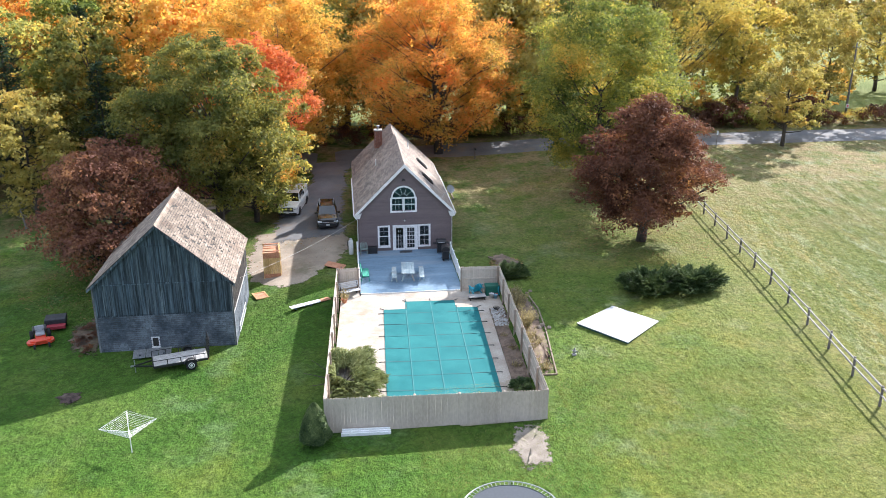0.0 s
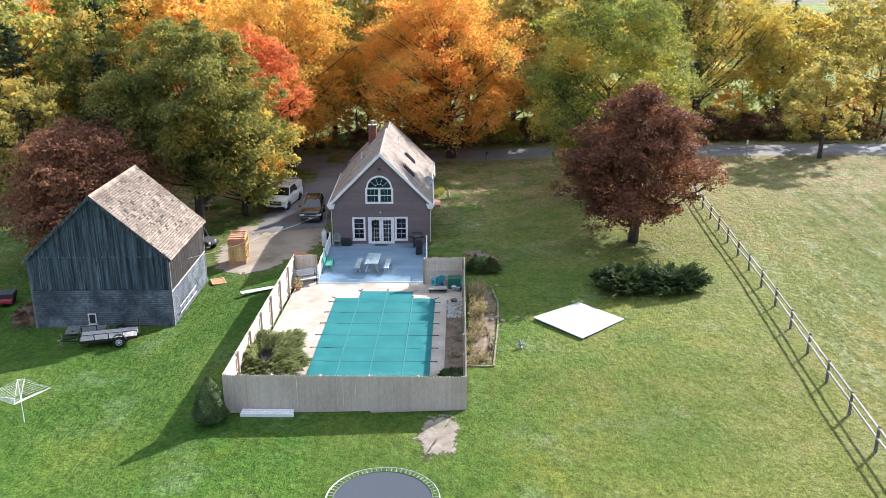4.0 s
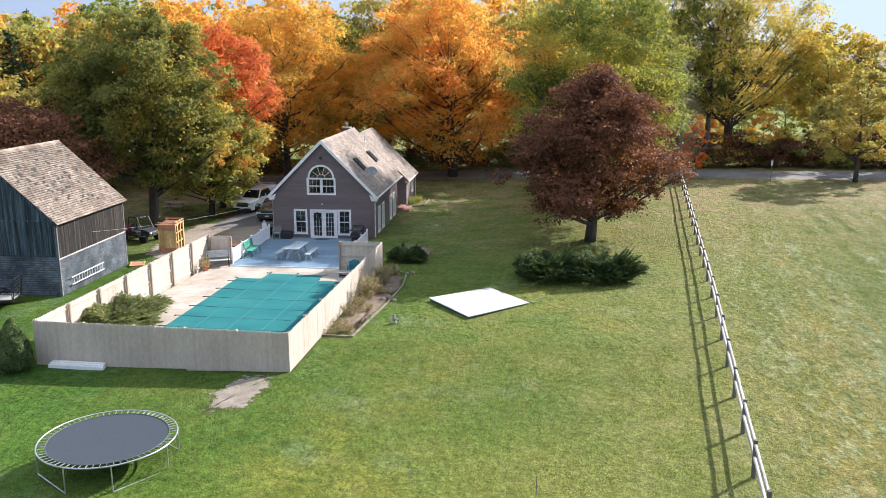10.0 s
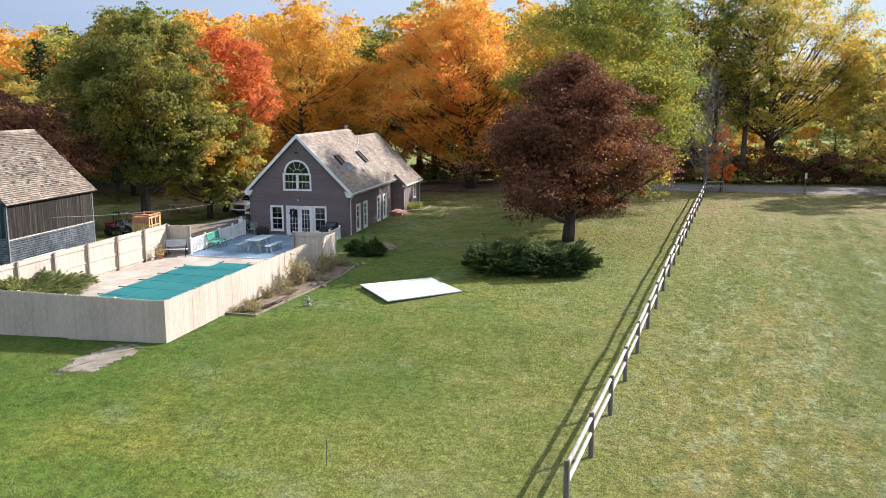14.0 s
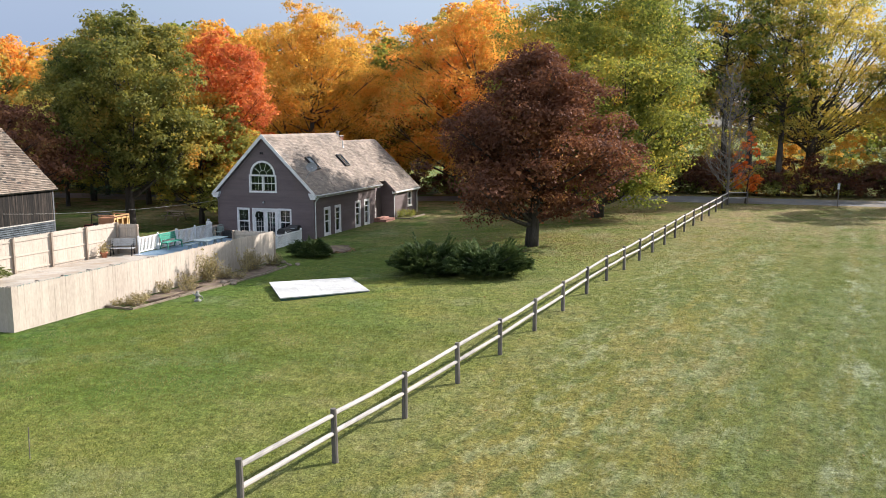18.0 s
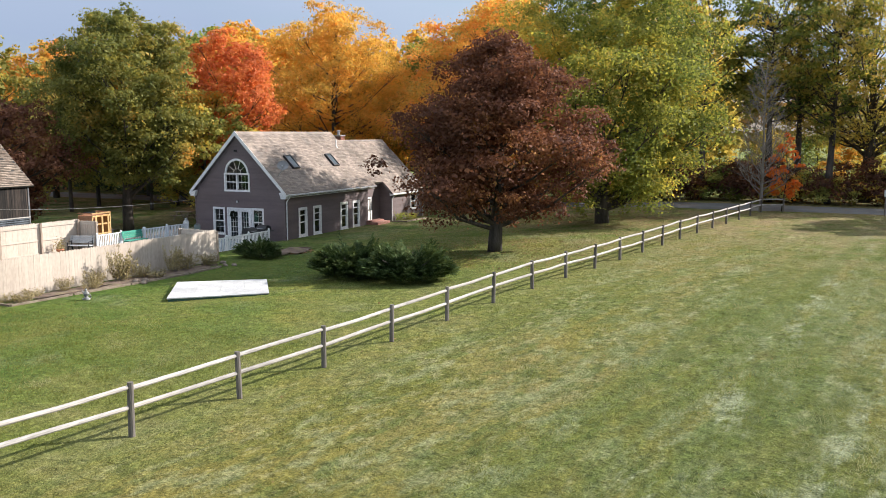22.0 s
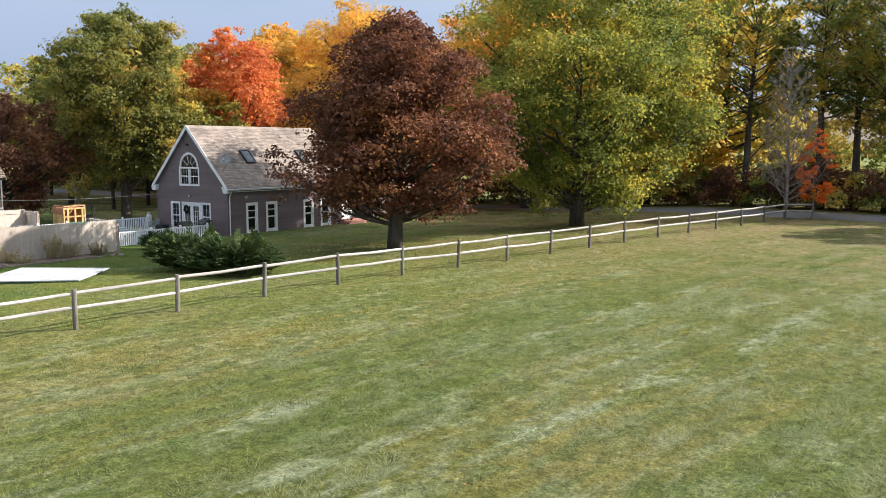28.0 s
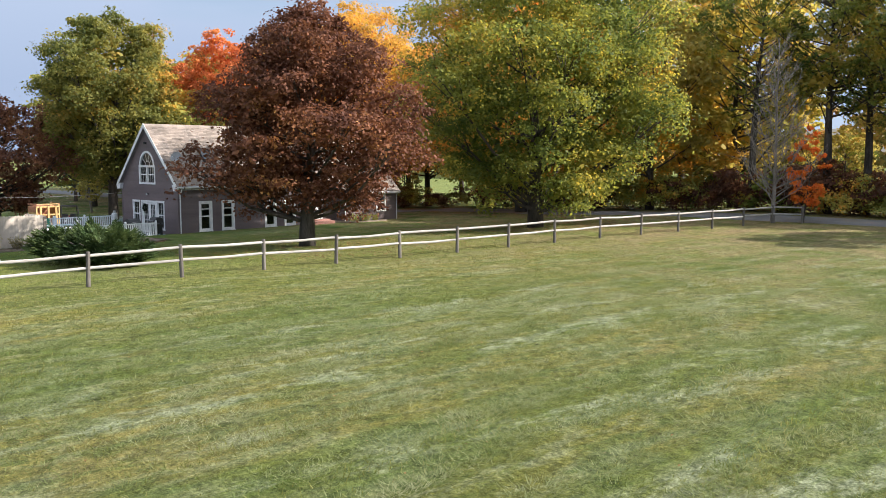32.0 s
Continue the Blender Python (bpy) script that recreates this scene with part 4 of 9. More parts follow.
for x in (HL, HR):
    g = Geo()
    sx = 1 if x > HX else -1
    g.box(min(x, x + sx * 0.035), max(x, x + sx * 0.035), HY0 - 0.035, HY0 + 0.09, -0.42, WTOP)
    g.box(min(x - sx * 0.09, x), max(x - sx * 0.09, x), HY0 - 0.035, HY0, -0.42, WTOP)
    house.put(g, "corner_board", "siding")
for a, b in SIDE_WIN:
    w = sash_window(house, "window", RIGHT, a, b, -0.10, 1.82, 2, 1, 1, 0.155, "tall white-cased window with a transom bar")
    slab(Geo(), RIGHT, a + 0.155, b - 0.155, -0.02, 0.01, 1.28, 1.34).put("transom_bar", "trim", w)
sash_window(house, "window", FRONT, 2.39, 3.38, 0.0, 1.8, 2, 2, 2, 0.11, "white double-hung window with muntins")
sash_window(house, "window", FRONT, 5.59, 6.58, -0.02, 1.82, 2, 2, 2, 0.11, "white double-hung window with muntins")


def arched_window():
    fm = FRONT
    g = Geo()
    cx, cz, r0, r1 = 4.47, 4.04, 0.84, 0.97
    n = 28
    for i in range(n):
        a0, a1 = math.pi * i / n, math.pi * (i + 1) / n
        p = [(r, a) for a in (a0, a1) for r in (r0, r1)]
        q = [(cx + r * math.cos(a), cz + r * math.sin(a)) for r, a in p]
        g.add([fm(u, d, z) for d in (-0.05, 0.05) for u, z in q], [(0, 1, 3, 2), (4, 6, 7, 5), (1, 5, 7, 3), (0, 2, 6, 4)])
    win = house.put(g, "arched_window", "trim", "white half-round window over two sash windows")
    f = Geo()
    slab(f, fm, cx - 1.05, cx + 1.05, -0.03, 0.055, cz - 0.06, cz + 0.03)
    slab(f, fm, cx - 1.05, cx + 1.05, -0.03, 0.055, 2.85, 2.97)
    for u in (cx - 1.05, cx + 0.93):
        slab(f, fm, u, u + 0.12, -0.03, 0.05, 2.97, cz - 0.06)
    slab(f, fm, cx - 0.06, cx + 0.06, -0.03, 0.05, 2.97, cz - 0.06)
    f.put("casing", "trim", win)
    for u0, u1 in ((cx - 0.93, cx - 0.06), (cx + 0.06, cx + 0.93)):
        s = Geo()
        z0, z1 = 2.97, cz - 0.06
        for k in range(2):
            a, b = z0 + (z1 - z0) * k / 2, z0 + (z1 - z0) * (k + 1) / 2
            for x0, x1, y0, y1 in ((u0, u0 + 0.035, a, b), (u1 - 0.035, u1, a, b), (u0 + 0.035, u1 - 0.035, a, a + 0.035), (u0 + 0.035, u1 - 0.035, b - 0.035, b)):
                slab(s, fm, x0, x1, -0.06, -0.02, y0, y1)
            bars(s, fm, u0 + 0.035, u1 - 0.035, a + 0.035, b - 0.035, 3, 1, 0.014, (-0.045, -0.025))
        s.put("sash", "trim", win)
        slab(Geo(), fm, u0 + 0.03, u1 - 0.03, -0.046, -0.038, z0, z1).put("pane", "glass", win).visible_shadow = False
    pane = Geo()
    arc = [(cx + 0.86 * math.cos(math.pi * i / 24), cz + 0.02 + 0.86 * math.sin(math.pi * i / 24)) for i in range(25)]
    pane.add([fm(u, -0.046, z) for u, z in arc] + [fm(u, -0.038, z) for u, z in arc], [tuple(range(25)), tuple(reversed(range(25, 50)))] + [(i, i + 25, (i + 1) % 25 + 25, (i + 1) % 25) for i in range(25)])
    pane.put("pane", "glass", win).visible_shadow = False
    m = Geo()
    for k in range(1, 5):
        a = math.pi * k / 5
        m.beam(fm(cx + 0.3 * math.cos(a), -0.03, cz + 0.3 * math.sin(a)), fm(cx + 0.86 * math.cos(a), -0.03, cz + 0.86 * math.sin(a)), 0.022, 0.022, (0, 1, 0))
    m.tube([fm(cx + 0.3 * math.cos(math.pi * i / 12), -0.03, cz + 0.3 * math.sin(math.pi * i / 12)) for i in range(13)], 0.013, 5)
    m.put("muntin", "trim", win)


arched_window()


def french_doors():
    fm = FRONT
    g = Geo()
    z0, z1 = -0.40, 1.80
    slab(g, fm, 3.58, 3.69, -0.06, 0.045, z0, z1)
    slab(g, fm, 5.45, 5.56, -0.06, 0.045, z0, z1)
    slab(g, fm, 3.69, 5.45, -0.06, 0.045, z1 - 0.11, z1)
    slab(g, fm, 3.58, 5.56, -0.06, 0.10, z0 - 0.05, z0)
    doors = house.put(g, "french_door", "trim", "closed pair of white glazed French doors")
    for k, (a, b) in enumerate(((3.69, 4.565), (4.575, 5.45))):
        f = Geo()
        s = 0.15
        slab(f, fm, a, a + s, -0.055, -0.01, z0, z1 - 0.11)
        slab(f, fm, b - s, b, -0.055, -0.01, z0, z1 - 0.11)
        slab(f, fm, a + s, b - s, -0.055, -0.01, z0, z0 + 0.27)
        slab(f, fm, a + s, b - s, -0.055, -0.01, z1 - 0.26, z1 - 0.11)
        f.put("door_leaf", "trim", doors)
        m = Geo()
        bars(m, fm, a + s, b - s, z0 + 0.27, z1 - 0.26, 3, 5, 0.025, (-0.045, -0.015))
        m.put("muntin", "trim", doors)
        slab(Geo(), fm, a + s, b - s, -0.036, -0.028, z0 + 0.27, z1 - 0.26).put("pane", "glass", doors).visible_shadow = False
    Geo().lathe([(0.005, 0), (0.03, 0.005), (0.035, 0.03), (0.005, 0.05)], 10).put("door_knob", "steel", doors, loc=pose(5.37, HY0 - 0.01, 0.62, 90, 0, 0))
    rng = np.random.default_rng(3)
    a = rng.uniform(0, 6.28, 700)
    r = 0.2 + rng.normal(size=700) * 0.035
    P = np.stack((4.13 + r * np.cos(a), HY0 - 0.05 - rng.uniform(0, 0.07, 700), 1.32 + r * np.sin(a)), 1)
    V, F = leaves_at(rng, P, rng.normal(size=(700, 3)), 0.06)
    tagged(link("wreath", raw_mesh("wreath", V, F, "wreath")), "dark evergreen wreath hung on the French door", "wreath")


french_doors()


def gable_fitting(x, z, s=1.0, cover="lamp_glass"):
    ob = thing("gable_fitting", (x, HY0 - 0.024, z), 0, "small black fitting on the gable, lamp below and vent above", "lamp", "wall lamps")
    Geo().lathe([(0.06 * s, 0), (0.06 * s, 0.02), (0.02, 0.03)], 12).put("backplate", "black_metal", ob, loc=pose(0, 0, 0, 90, 0, 0))
    Geo().tube([(0, 0, 0.02), (0, -0.08, 0.05), (0, -0.12, 0.0)], 0.012, 6).put("arm", "black_metal", ob)
    for dx in ((0.0,) if cover == "lamp_glass" else (-0.07, 0.07)):
        Geo().lathe([(0.02, 0.06), (0.05 * s, 0.02), (0.06 * s, -0.06), (0.05, -0.065)], 10).put("shade", cover, ob, loc=pose(dx, -0.12, 0, 25, 0, 0))


gable_fitting(4.53, 2.22, 1.1)
# dark vent high on the gable, built from the lamp's parts
gable_fitting(4.50, 5.52, 0.9, "black_metal")

# roof: two slabs, rakes, gutters, and tabs of shingle laid in courses
RIDGE, EAVE_X, EAVE_Z = 6.72, 3.93, 2.79
SL = math.hypot(EAVE_X, RIDGE - EAVE_Z)
RY0, RY1 = HY0 - 0.22, 74.5


def roof_slab(site, name, cx, side, ridge, ex, ez, y0, y1, thick=0.16, label="", material="roof_under"):
    d = Vector((ex * side, 0, ez - ridge)).normalized()
    nrm = Vector((-d.z * side, 0, abs(d.x)))
    a, b = Vector((cx, 0, ridge)), Vector((cx + ex * side, 0, ez))
    g = Geo()
    q = [a, b, b - nrm * thick, Vector((cx, 0, ridge - thick * 1.41))]
    g.prism([(p.x, p.z) for p in q], y0, y1, "y")
    return site.put(g, name, material, label)


def shingle_field(owner, cx, side, ridge, ex, ez, y0, y1, material, rows, tab, seed, single=0, lift=0.012, rag=0.012, name="shingle", skip=None, gap=-0.02):
    """Tabs in courses up one slope. The first `single` of them are pieces of their own, the rest is joined."""
    rng = random.Random(seed)
    d = Vector((ex * side, 0, ez - ridge))
    length = d.length
    d.normalize()
    nrm = Vector((-d.z * side, 0, abs(d.x)))
    step = length / rows
    joined = Geo()
    made = 0
    for r in range(rows):
        s0, s1 = r * step, (r + 1) * step
        y = y0 - rng.uniform(0, tab)
        while y < y1:
            w = tab * rng.uniform(0.75, 1.25)
            a, b = max(y, y0), min(y + w, y1)
            y += w
            if b - a < 0.03:
                continue
            if skip and skip((a + b) / 2, (s0 + s1) / 2):
                continue
            e1 = s1 + min(0.02, -gap * 0.3) + rng.uniform(-rag, rag)
            t = lift * rng.uniform(0.8, 1.5)
            A = Vector((cx, 0, ridge)) + d * max(0.0, s0 + gap) + nrm * 0.004
            B = Vector((cx, 0, ridge)) + d * e1 + nrm * (0.004 + t)
            C = Vector((cx, 0, ridge)) + d * e1 + nrm * 0.001
            g = 0.004
            v = [(A.x, a + g, A.z), (A.x, b - g, A.z), (B.x, b - g, B.z), (B.x, a + g, B.z), (C.x, b - g, C.z), (C.x, a + g, C.z)]
            f = [(0, 3, 2, 1), (3, 5, 4, 2), (0, 5, 3), (1, 2, 4), (0, 1, 4, 5)]
            if made < single and r >= rows - 12 and rng.random() < 0.8:
                Geo().add(v, f).put(name, material, owner)
                made += 1
            else:
                joined.add(v, f)
    ob = joined.put(name + "_rest", material, owner)
    return tagged(ob, kind="stuff")


RIGHT_ROOF = roof_slab(house, "roof", HX, 1, RIDGE, EAVE_X, EAVE_Z, RY0, RY1, label="tan-grey shingle roof slope")
LEFT_ROOF = roof_slab(house, "roof", HX, -1, RIDGE, EAVE_X, EAVE_Z, RY0, RY1, label="tan-grey shingle roof slope")
house.put(Geo().prism([(HX - 0.16, RIDGE - 0.14), (HX, RIDGE + 0.03), (HX + 0.16, RIDGE - 0.14), (HX, RIDGE - 0.05)], RY0, RY1, "y"), "ridge_cap", "asphalt_shingle")
for s in (1, -1):
    g = Geo()
    a, b = Vector((HX, 0, RIDGE + 0.065)), Vector((HX + s * (EAVE_X + 0.01), 0, EAVE_Z + 0.06))
    n = Vector((s * 0.707, 0, 0.707))
    q = [a + n * 0.0, b, b - Vector((0, 0, 0.27)), a - Vector((0, 0, 0.29))]
    g.prism([(p.x, p.z) for p in q], RY0 - 0.03, RY0 + 0.0, "y")
    house.put(g, "rake_board", "trim")
    ret = Geo().prism([(HX + s * (EAVE_X - 0.02), EAVE_Z - 0.05), (HX + s * (EAVE_X - 0.02), EAVE_Z - 0.30), (HX + s * 3.55, EAVE_Z - 0.30), (HX + s * 3.40, EAVE_Z + 0.1)], RY0 - 0.02, HY0 + 0.0, "y")
    house.put(ret, "eave_return", "trim")
    soffit = Geo().box(min(HX + s * 3.66, HX + s * (EAVE_X - 0.04)), max(HX + s * 3.66, HX + s * (EAVE_X - 0.04)), HY0, RY1 - 0.02, EAVE_Z - 0.24, EAVE_Z - 0.20)
    house.put(soffit, "soffit", "trim")
    gut = Geo()
    gx = HX + s * (EAVE_X + 0.01)
    prof = [(gx - s * 0.02, EAVE_Z - 0.02), (gx + s * 0.10, EAVE_Z - 0.03), (gx + s * 0.10, EAVE_Z - 0.07), (gx + s * 0.06, EAVE_Z - 0.14), (gx - s * 0.02, EAVE_Z - 0.14)]
    gut.prism(prof, RY0, RY1, "y")
    house.put(gut, "gutter", "metal_white")
    dn = Geo()
    wx = HX + s * 3.66
    dn.tube([(gx + s * 0.03, HY0 + 0.12, EAVE_Z - 0.1), (gx, HY0 + 0.12, EAVE_Z - 0.25), (wx + s * 0.07, HY0 + 0.12, EAVE_Z - 0.5), (wx + s * 0.07, HY0 + 0.12, -0.35), (wx + s * 0.3, HY0 + 0.1, -0.42)], 0.04, 6)
    house.put(dn, "downspout", "metal_white")

# the rear wing, set back behind a recessed porch
W_R, W_E = 6.12, 4.18
WEZ = W_R - W_E * 0.97
wing = roof_slab(house, "wing_roof", HX, 1, W_R, W_E, WEZ, 76.6, 82.2, label="lower shingle roof of the rear wing")
wing3 = roof_slab(house, "wing_roof", HX, -1, W_R, 3.9, W_R - 3.9 * 0.97, RY1, 82.2)
wing2 = roof_slab(house, "wing_roof", HX, 1, W_R, 3.3, W_R - 3.3 * 0.97, 74.5, 76.6)
clad(house, "wing_wall", face_map("x", 8.48, 1), -0.42, 2.1, lambda z: (76.9, 82.0), [rect_hole(80.0, 80.85, 0.6, 1.78)], "mauve-brown clapboard wing wall")
clad(house, "wing_wall", face_map("y", 76.9, -1), -0.42, 2.9, lambda z: (7.0, 8.48 - max(0, z - 2.1)), [], "mauve-brown clapboard porch wall")
clad(house, "porch_wall", face_map("x", 7.4, 1), -0.42, 2.9, lambda z: (HY1, 76.9), [rect_hole(74.6, 75.5, -0.5, 1.7)], "mauve-brown clapboard porch wall", 0.254)
house.put(Geo().box(HL + 0.1, 8.3, 81.9, 82.0, -0.42, 2.2), "rear_wall", "siding")
house.put(Geo().prism([(HL, 2.2), (8.5, 2.2), (HX, 6.0)], 81.9, 82.0, "y"), "rear_gable", "siding")
house.put(Geo().prism([(HL + 0.1, WTOP - 0.1), (HR - 0.1, WTOP - 0.1), (HX, RIDGE - 0.25)], 74.3, 74.4, "y"), "rear_gable", "siding")
house.put(Geo().box(7.2, HR, HY1 - 0.15, HY1 - 0.0, -0.42, WTOP), "rear_wall", "siding")
house.put(Geo().prism([(8.48, 2.15), (8.72, WEZ - 0.02), (8.72, WEZ - 0.22), (8.48, WEZ - 0.22)], 76.6, 82.2, "y"), "wing_fascia", "trim")
house.put(Geo().box(8.72, 8.83, 76.6, 82.2, WEZ - 0.14, WEZ - 0.03), "gutter", "metal_white")
house.put(Geo().tube([(8.78, 77.0, WEZ - 0.1), (8.56, 76.84, 1.6), (8.56, 76.84, -0.3), (9.9, 76.2, -0.38)], 0.04, 6), "downspout", "metal_white")
house.put(Geo().tube([(8.78, 81.9, WEZ - 0.1), (8.56, 82.0, 1.6), (8.56, 82.0, -0.3)], 0.04, 6), "downspout", "metal_white")
sash_window(house, "window", face_map("x", 8.48, 1), 79.94, 80.91, 0.55, 1.84, 2, 1, 1, 0.11, "white double-hung window of the wing")
dg = Geo()
slab(dg, face_map("x", 7.4, 1), 74.5, 74.62, -0.04, 0.05, -0.42, 1.8)
slab(dg, face_map("x", 7.4, 1), 75.48, 75.6, -0.04, 0.05, -0.42, 1.8)
slab(dg, face_map("x", 7.4, 1), 74.62, 75.48, -0.04, 0.05, 1.68, 1.8)
slab(dg, face_map("x", 7.4, 1), 74.62, 75.48, -0.08, -0.02, -0.42, 1.68)
house.put(dg, "side_door", "trim", "white side door in the recessed porch")

# chimney of single bricks with a flue
chim = house.put(Geo().box(2.93, 3.49, 77.43, 77.97, 4.6, 6.42), "chimney", "mortar", "red brick chimney")
brick_mesh = Geo().box(-0.1, 0.1, -0.05, 0.05, -0.03, 0.03).mesh("brick")
brick_mesh.materials.append(M["brick_red"])
for r in range(22):
    z = 4.85 + r * 0.071
    for k in range(3):
        o = 0.11 if r % 2 else 0.0
        for y in (77.40, 78.0):
            link("brick", brick_mesh, chim, loc=(min(3.42, 3.0 + k * 0.21 + o * 0.6), y, z))
        for x in (2.9, 3.52):
            link("brick", brick_mesh, chim, loc=pose(x, min(77.93, 77.5 + k * 0.2 + o * 0.5), z, 0, 0, 90))
Geo().box(2.82, 3.60, 77.32, 78.08, 6.42, 6.49, b=0.015).put("chimney_cap", "mortar", chim)
Geo().lathe([(0.11, 6.48), (0.11, 6.78), (0.18, 6.79), (0.18, 6.83), (0.05, 6.88)], 14, (3.2, 77.7)).put("flue", "steel", chim)
for x, y, z in ((2.67, 71.0, 4.82), (5.63, 73.6, 5.66)):
    g = Geo().lathe([(0.12, z - 0.1), (0.07, z + 0.05), (0.05, z + 0.06), (0.05, z + 0.5), (0.03, z + 0.5)], 10, (x, y))
    house.put(g, "vent_pipe", "metal_white", "white plumbing vent pipe")


def skylight(y0, y1):
    k = 0.7071
    m = Matrix.Translation((6.62, (y0 + y1) / 2, 4.66 + 0.03)) @ Matrix.Rotation(math.radians(45), 4, "Y")
    h, w = 0.58, (y1 - y0) / 2
    g = Geo()
    for x0, x1, a, b in ((-h, h, -w, -w + 0.07), (-h, h, w - 0.07, w), (-h, -h + 0.07, -w + 0.07, w - 0.07), (h - 0.07, h, -w + 0.07, w - 0.07)):
        g.box(x0, x1, a, b, -0.02, 0.14, m)
    s = house.put(g, "skylight", "black_metal", "dark-framed roof skylight")
    Geo().box(-h + 0.07, h - 0.07, -w + 0.07, w - 0.07, 0.09, 0.1, m).put("pane", "skylight_glass", s)


M["skylight_glass"] = glazing("skylight glass", (0.05, 0.065, 0.075))
skylight(66.22, 66.98)
skylight(71.1, 71.82)


M["dish_grey"] = surface("dull grey dish paint", (0.20, 0.20, 0.205), (0.27, 0.27, 0.275), 5, 0.7, 0.05, 40)


def dish():
    ob = thing("satellite_dish", (7.52, 63.9, 3.83), 0, "small grey satellite dish on a bent roof mast", "satellite dish")
    Geo().tube([(0, 0, 0), (0.15, 0, 0.25), (0.5, -0.1, 0.5), (0.58, -0.15, 0.62)], 0.025, 8).put("mast", "steel", ob)
    m = pose(0.62, -0.26, 0.76, 62, 0, 32)
    v = [(0.36 * r * math.cos(a), 0.33 * r * math.sin(a), 0.09 * r * r) for r in (0.0, 0.35, 0.7, 1.0) for a in np.linspace(0, 2 * math.pi, 24, endpoint=False)]
    f = [(i * 24 + j, i * 24 + (j + 1) % 24, (i + 1) * 24 + (j + 1) % 24, (i + 1) * 24 + j) for i in range(3) for j in range(24)]
    g = Geo().add([m @ Vector(p) for p in v] + [m @ (Vector(p) - Vector((0, 0, 0.015))) for p in v], f + [tuple(96 + i for i in reversed(q)) for q in f])
    g.put("reflector", "dish_grey", ob, shade=True)
    Geo().tube([m @ Vector((0, -0.34, 0.05)), m @ Vector((0, -0.2, 0.4))], 0.012, 6).put("feed_arm", "steel", ob)
    Geo().box(-0.04, 0.04, -0.04, 0.04, -0.05, 0.05, m @ Matrix.Translation((0, -0.2, 0.4))).put("receiver", "steel", ob)


dish()


def steps():
    ob = thing("porch_steps", (9.0, 74.4, lz(9, 74.4)), 0, "low faded red wooden steps at the side porch", "steps")
    for k in range(2):
        for j in range(3):
            Geo().box(-0.75 + k * 0.5 + j * 0.165, -0.6 + k * 0.5 + j * 0.165, -0.9, 0.9, 0.0, 0.30 - k * 0.1, b=0.01).put("tread", "red_plank", ob)


M["red_plank"] = surface("faded red plank", (0.24, 0.10, 0.075), (0.36, 0.19, 0.15), 2, 0.8, 0.4, 20, vary=0.15)
steps()


# ---- the barn ----
BX0, BX1, BY0, BY1, BZ = -15.42, -7.15, 49.2, 57.1, -1.05
BMID, B_EAVE, B_RIDGE = -11.28, 3.42, 7.12
barn = Site("barn", (BMID, BY0, BZ), "weathered grey board and shingle barn with a faded cedar roof", "barn")


def barn_width(z):
    k = max(0.0, z - B_EAVE) * (BX1 - BMID) / (B_RIDGE - 0.12 - B_EAVE)
    return BX0 + k, BX1 - k


core = Geo()
core.box(BX0 + 0.03, BX1 - 0.03, BY0 + 0.03, BY1 - 0.03, BZ - 0.4, B_EAVE)
core.prism([(BX0 + 0.03, B_EAVE), (BX1 - 0.03, B_EAVE), (BMID, B_RIDGE - 0.2)], BY0 + 0.03, BY1 - 0.03, "y")
barn_wall = barn.put(core, "sheathing", "barn_core", "dark board sheathing")
brng = random.Random(8)


def barn_boards(fm, u0, u1, z0, z1, top=None, width=0.21, wood="old_board"):
    u = u0
    while u < u1 - 0.02:
        w = width * brng.uniform(0.75, 1.3)
        e = min(u + w, u1)
        za, zb = z0 + brng.uniform(-0.03, 0.02), z1
        if top:
            zb = min(zb, top(u), top(e))
        if zb - za > 0.12:
            d = 0.028 + brng.uniform(-0.006, 0.008)
            g = Geo()
            za2 = za + brng.uniform(-0.015, 0.015)
            zt0, zt1 = (min(z1, top(u)), min(z1, top(e))) if top else (zb, zb)
            g.add([fm(u + 0.004, 0, za), fm(e - 0.004, 0, za2), fm(e - 0.004, d, za2), fm(u + 0.004, d, za), fm(u + 0.004, 0, zt0), fm(e - 0.004, 0, zt1), fm(e - 0.004, d, zt1), fm(u + 0.004, d, zt0)],
                  [(0, 1, 2, 3), (7, 6, 5, 4), (0, 4, 5, 1), (3, 2, 6, 7), (0, 3, 7, 4), (1, 5, 6, 2)])
            g.put("board", wood, barn_wall)
        u = e


B_FRONT, B_SIDE, B_LEFT = face_map("y", BY0 + 0.03, -1), face_map("x", BX1 - 0.03, 1), face_map("x", BX0 + 0.03, -1)


def barn_top(u):
    return B_EAVE + (B_RIDGE - 0.1 - B_EAVE) * (1 - abs(u - BMID) / (BX1 - BMID))


barn_boards(B_FRONT, BX0, BX1, 1.42, 3.5)
barn_boards(B_FRONT, BX0, BX1, 3.46, 5.86, barn_top)
barn_boards(B_FRONT, BX0, BX1, 5.82, 7.1, barn_top)
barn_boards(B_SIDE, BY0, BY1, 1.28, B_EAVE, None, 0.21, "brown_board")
barn_boards(B_LEFT, BY0, BY1, BZ, B_EAVE, None, 0.4)
for z, a, b in ((3.46, BX0, BX1), (5.84, *barn_width(5.84)), (1.42, BX0, BX1)):
    g = Geo()
    slab(g, B_FRONT, a, b, 0.03, 0.055, z - 0.03, z + 0.045)
    barn.put(g, "band_board", "old_board")
g = Geo()
slab(g, B_SIDE, BY0, BY1, 0.03, 0.06, 1.24, 1.31)
barn.put(g, "band_board", "pale_board", "pale weathered band board")
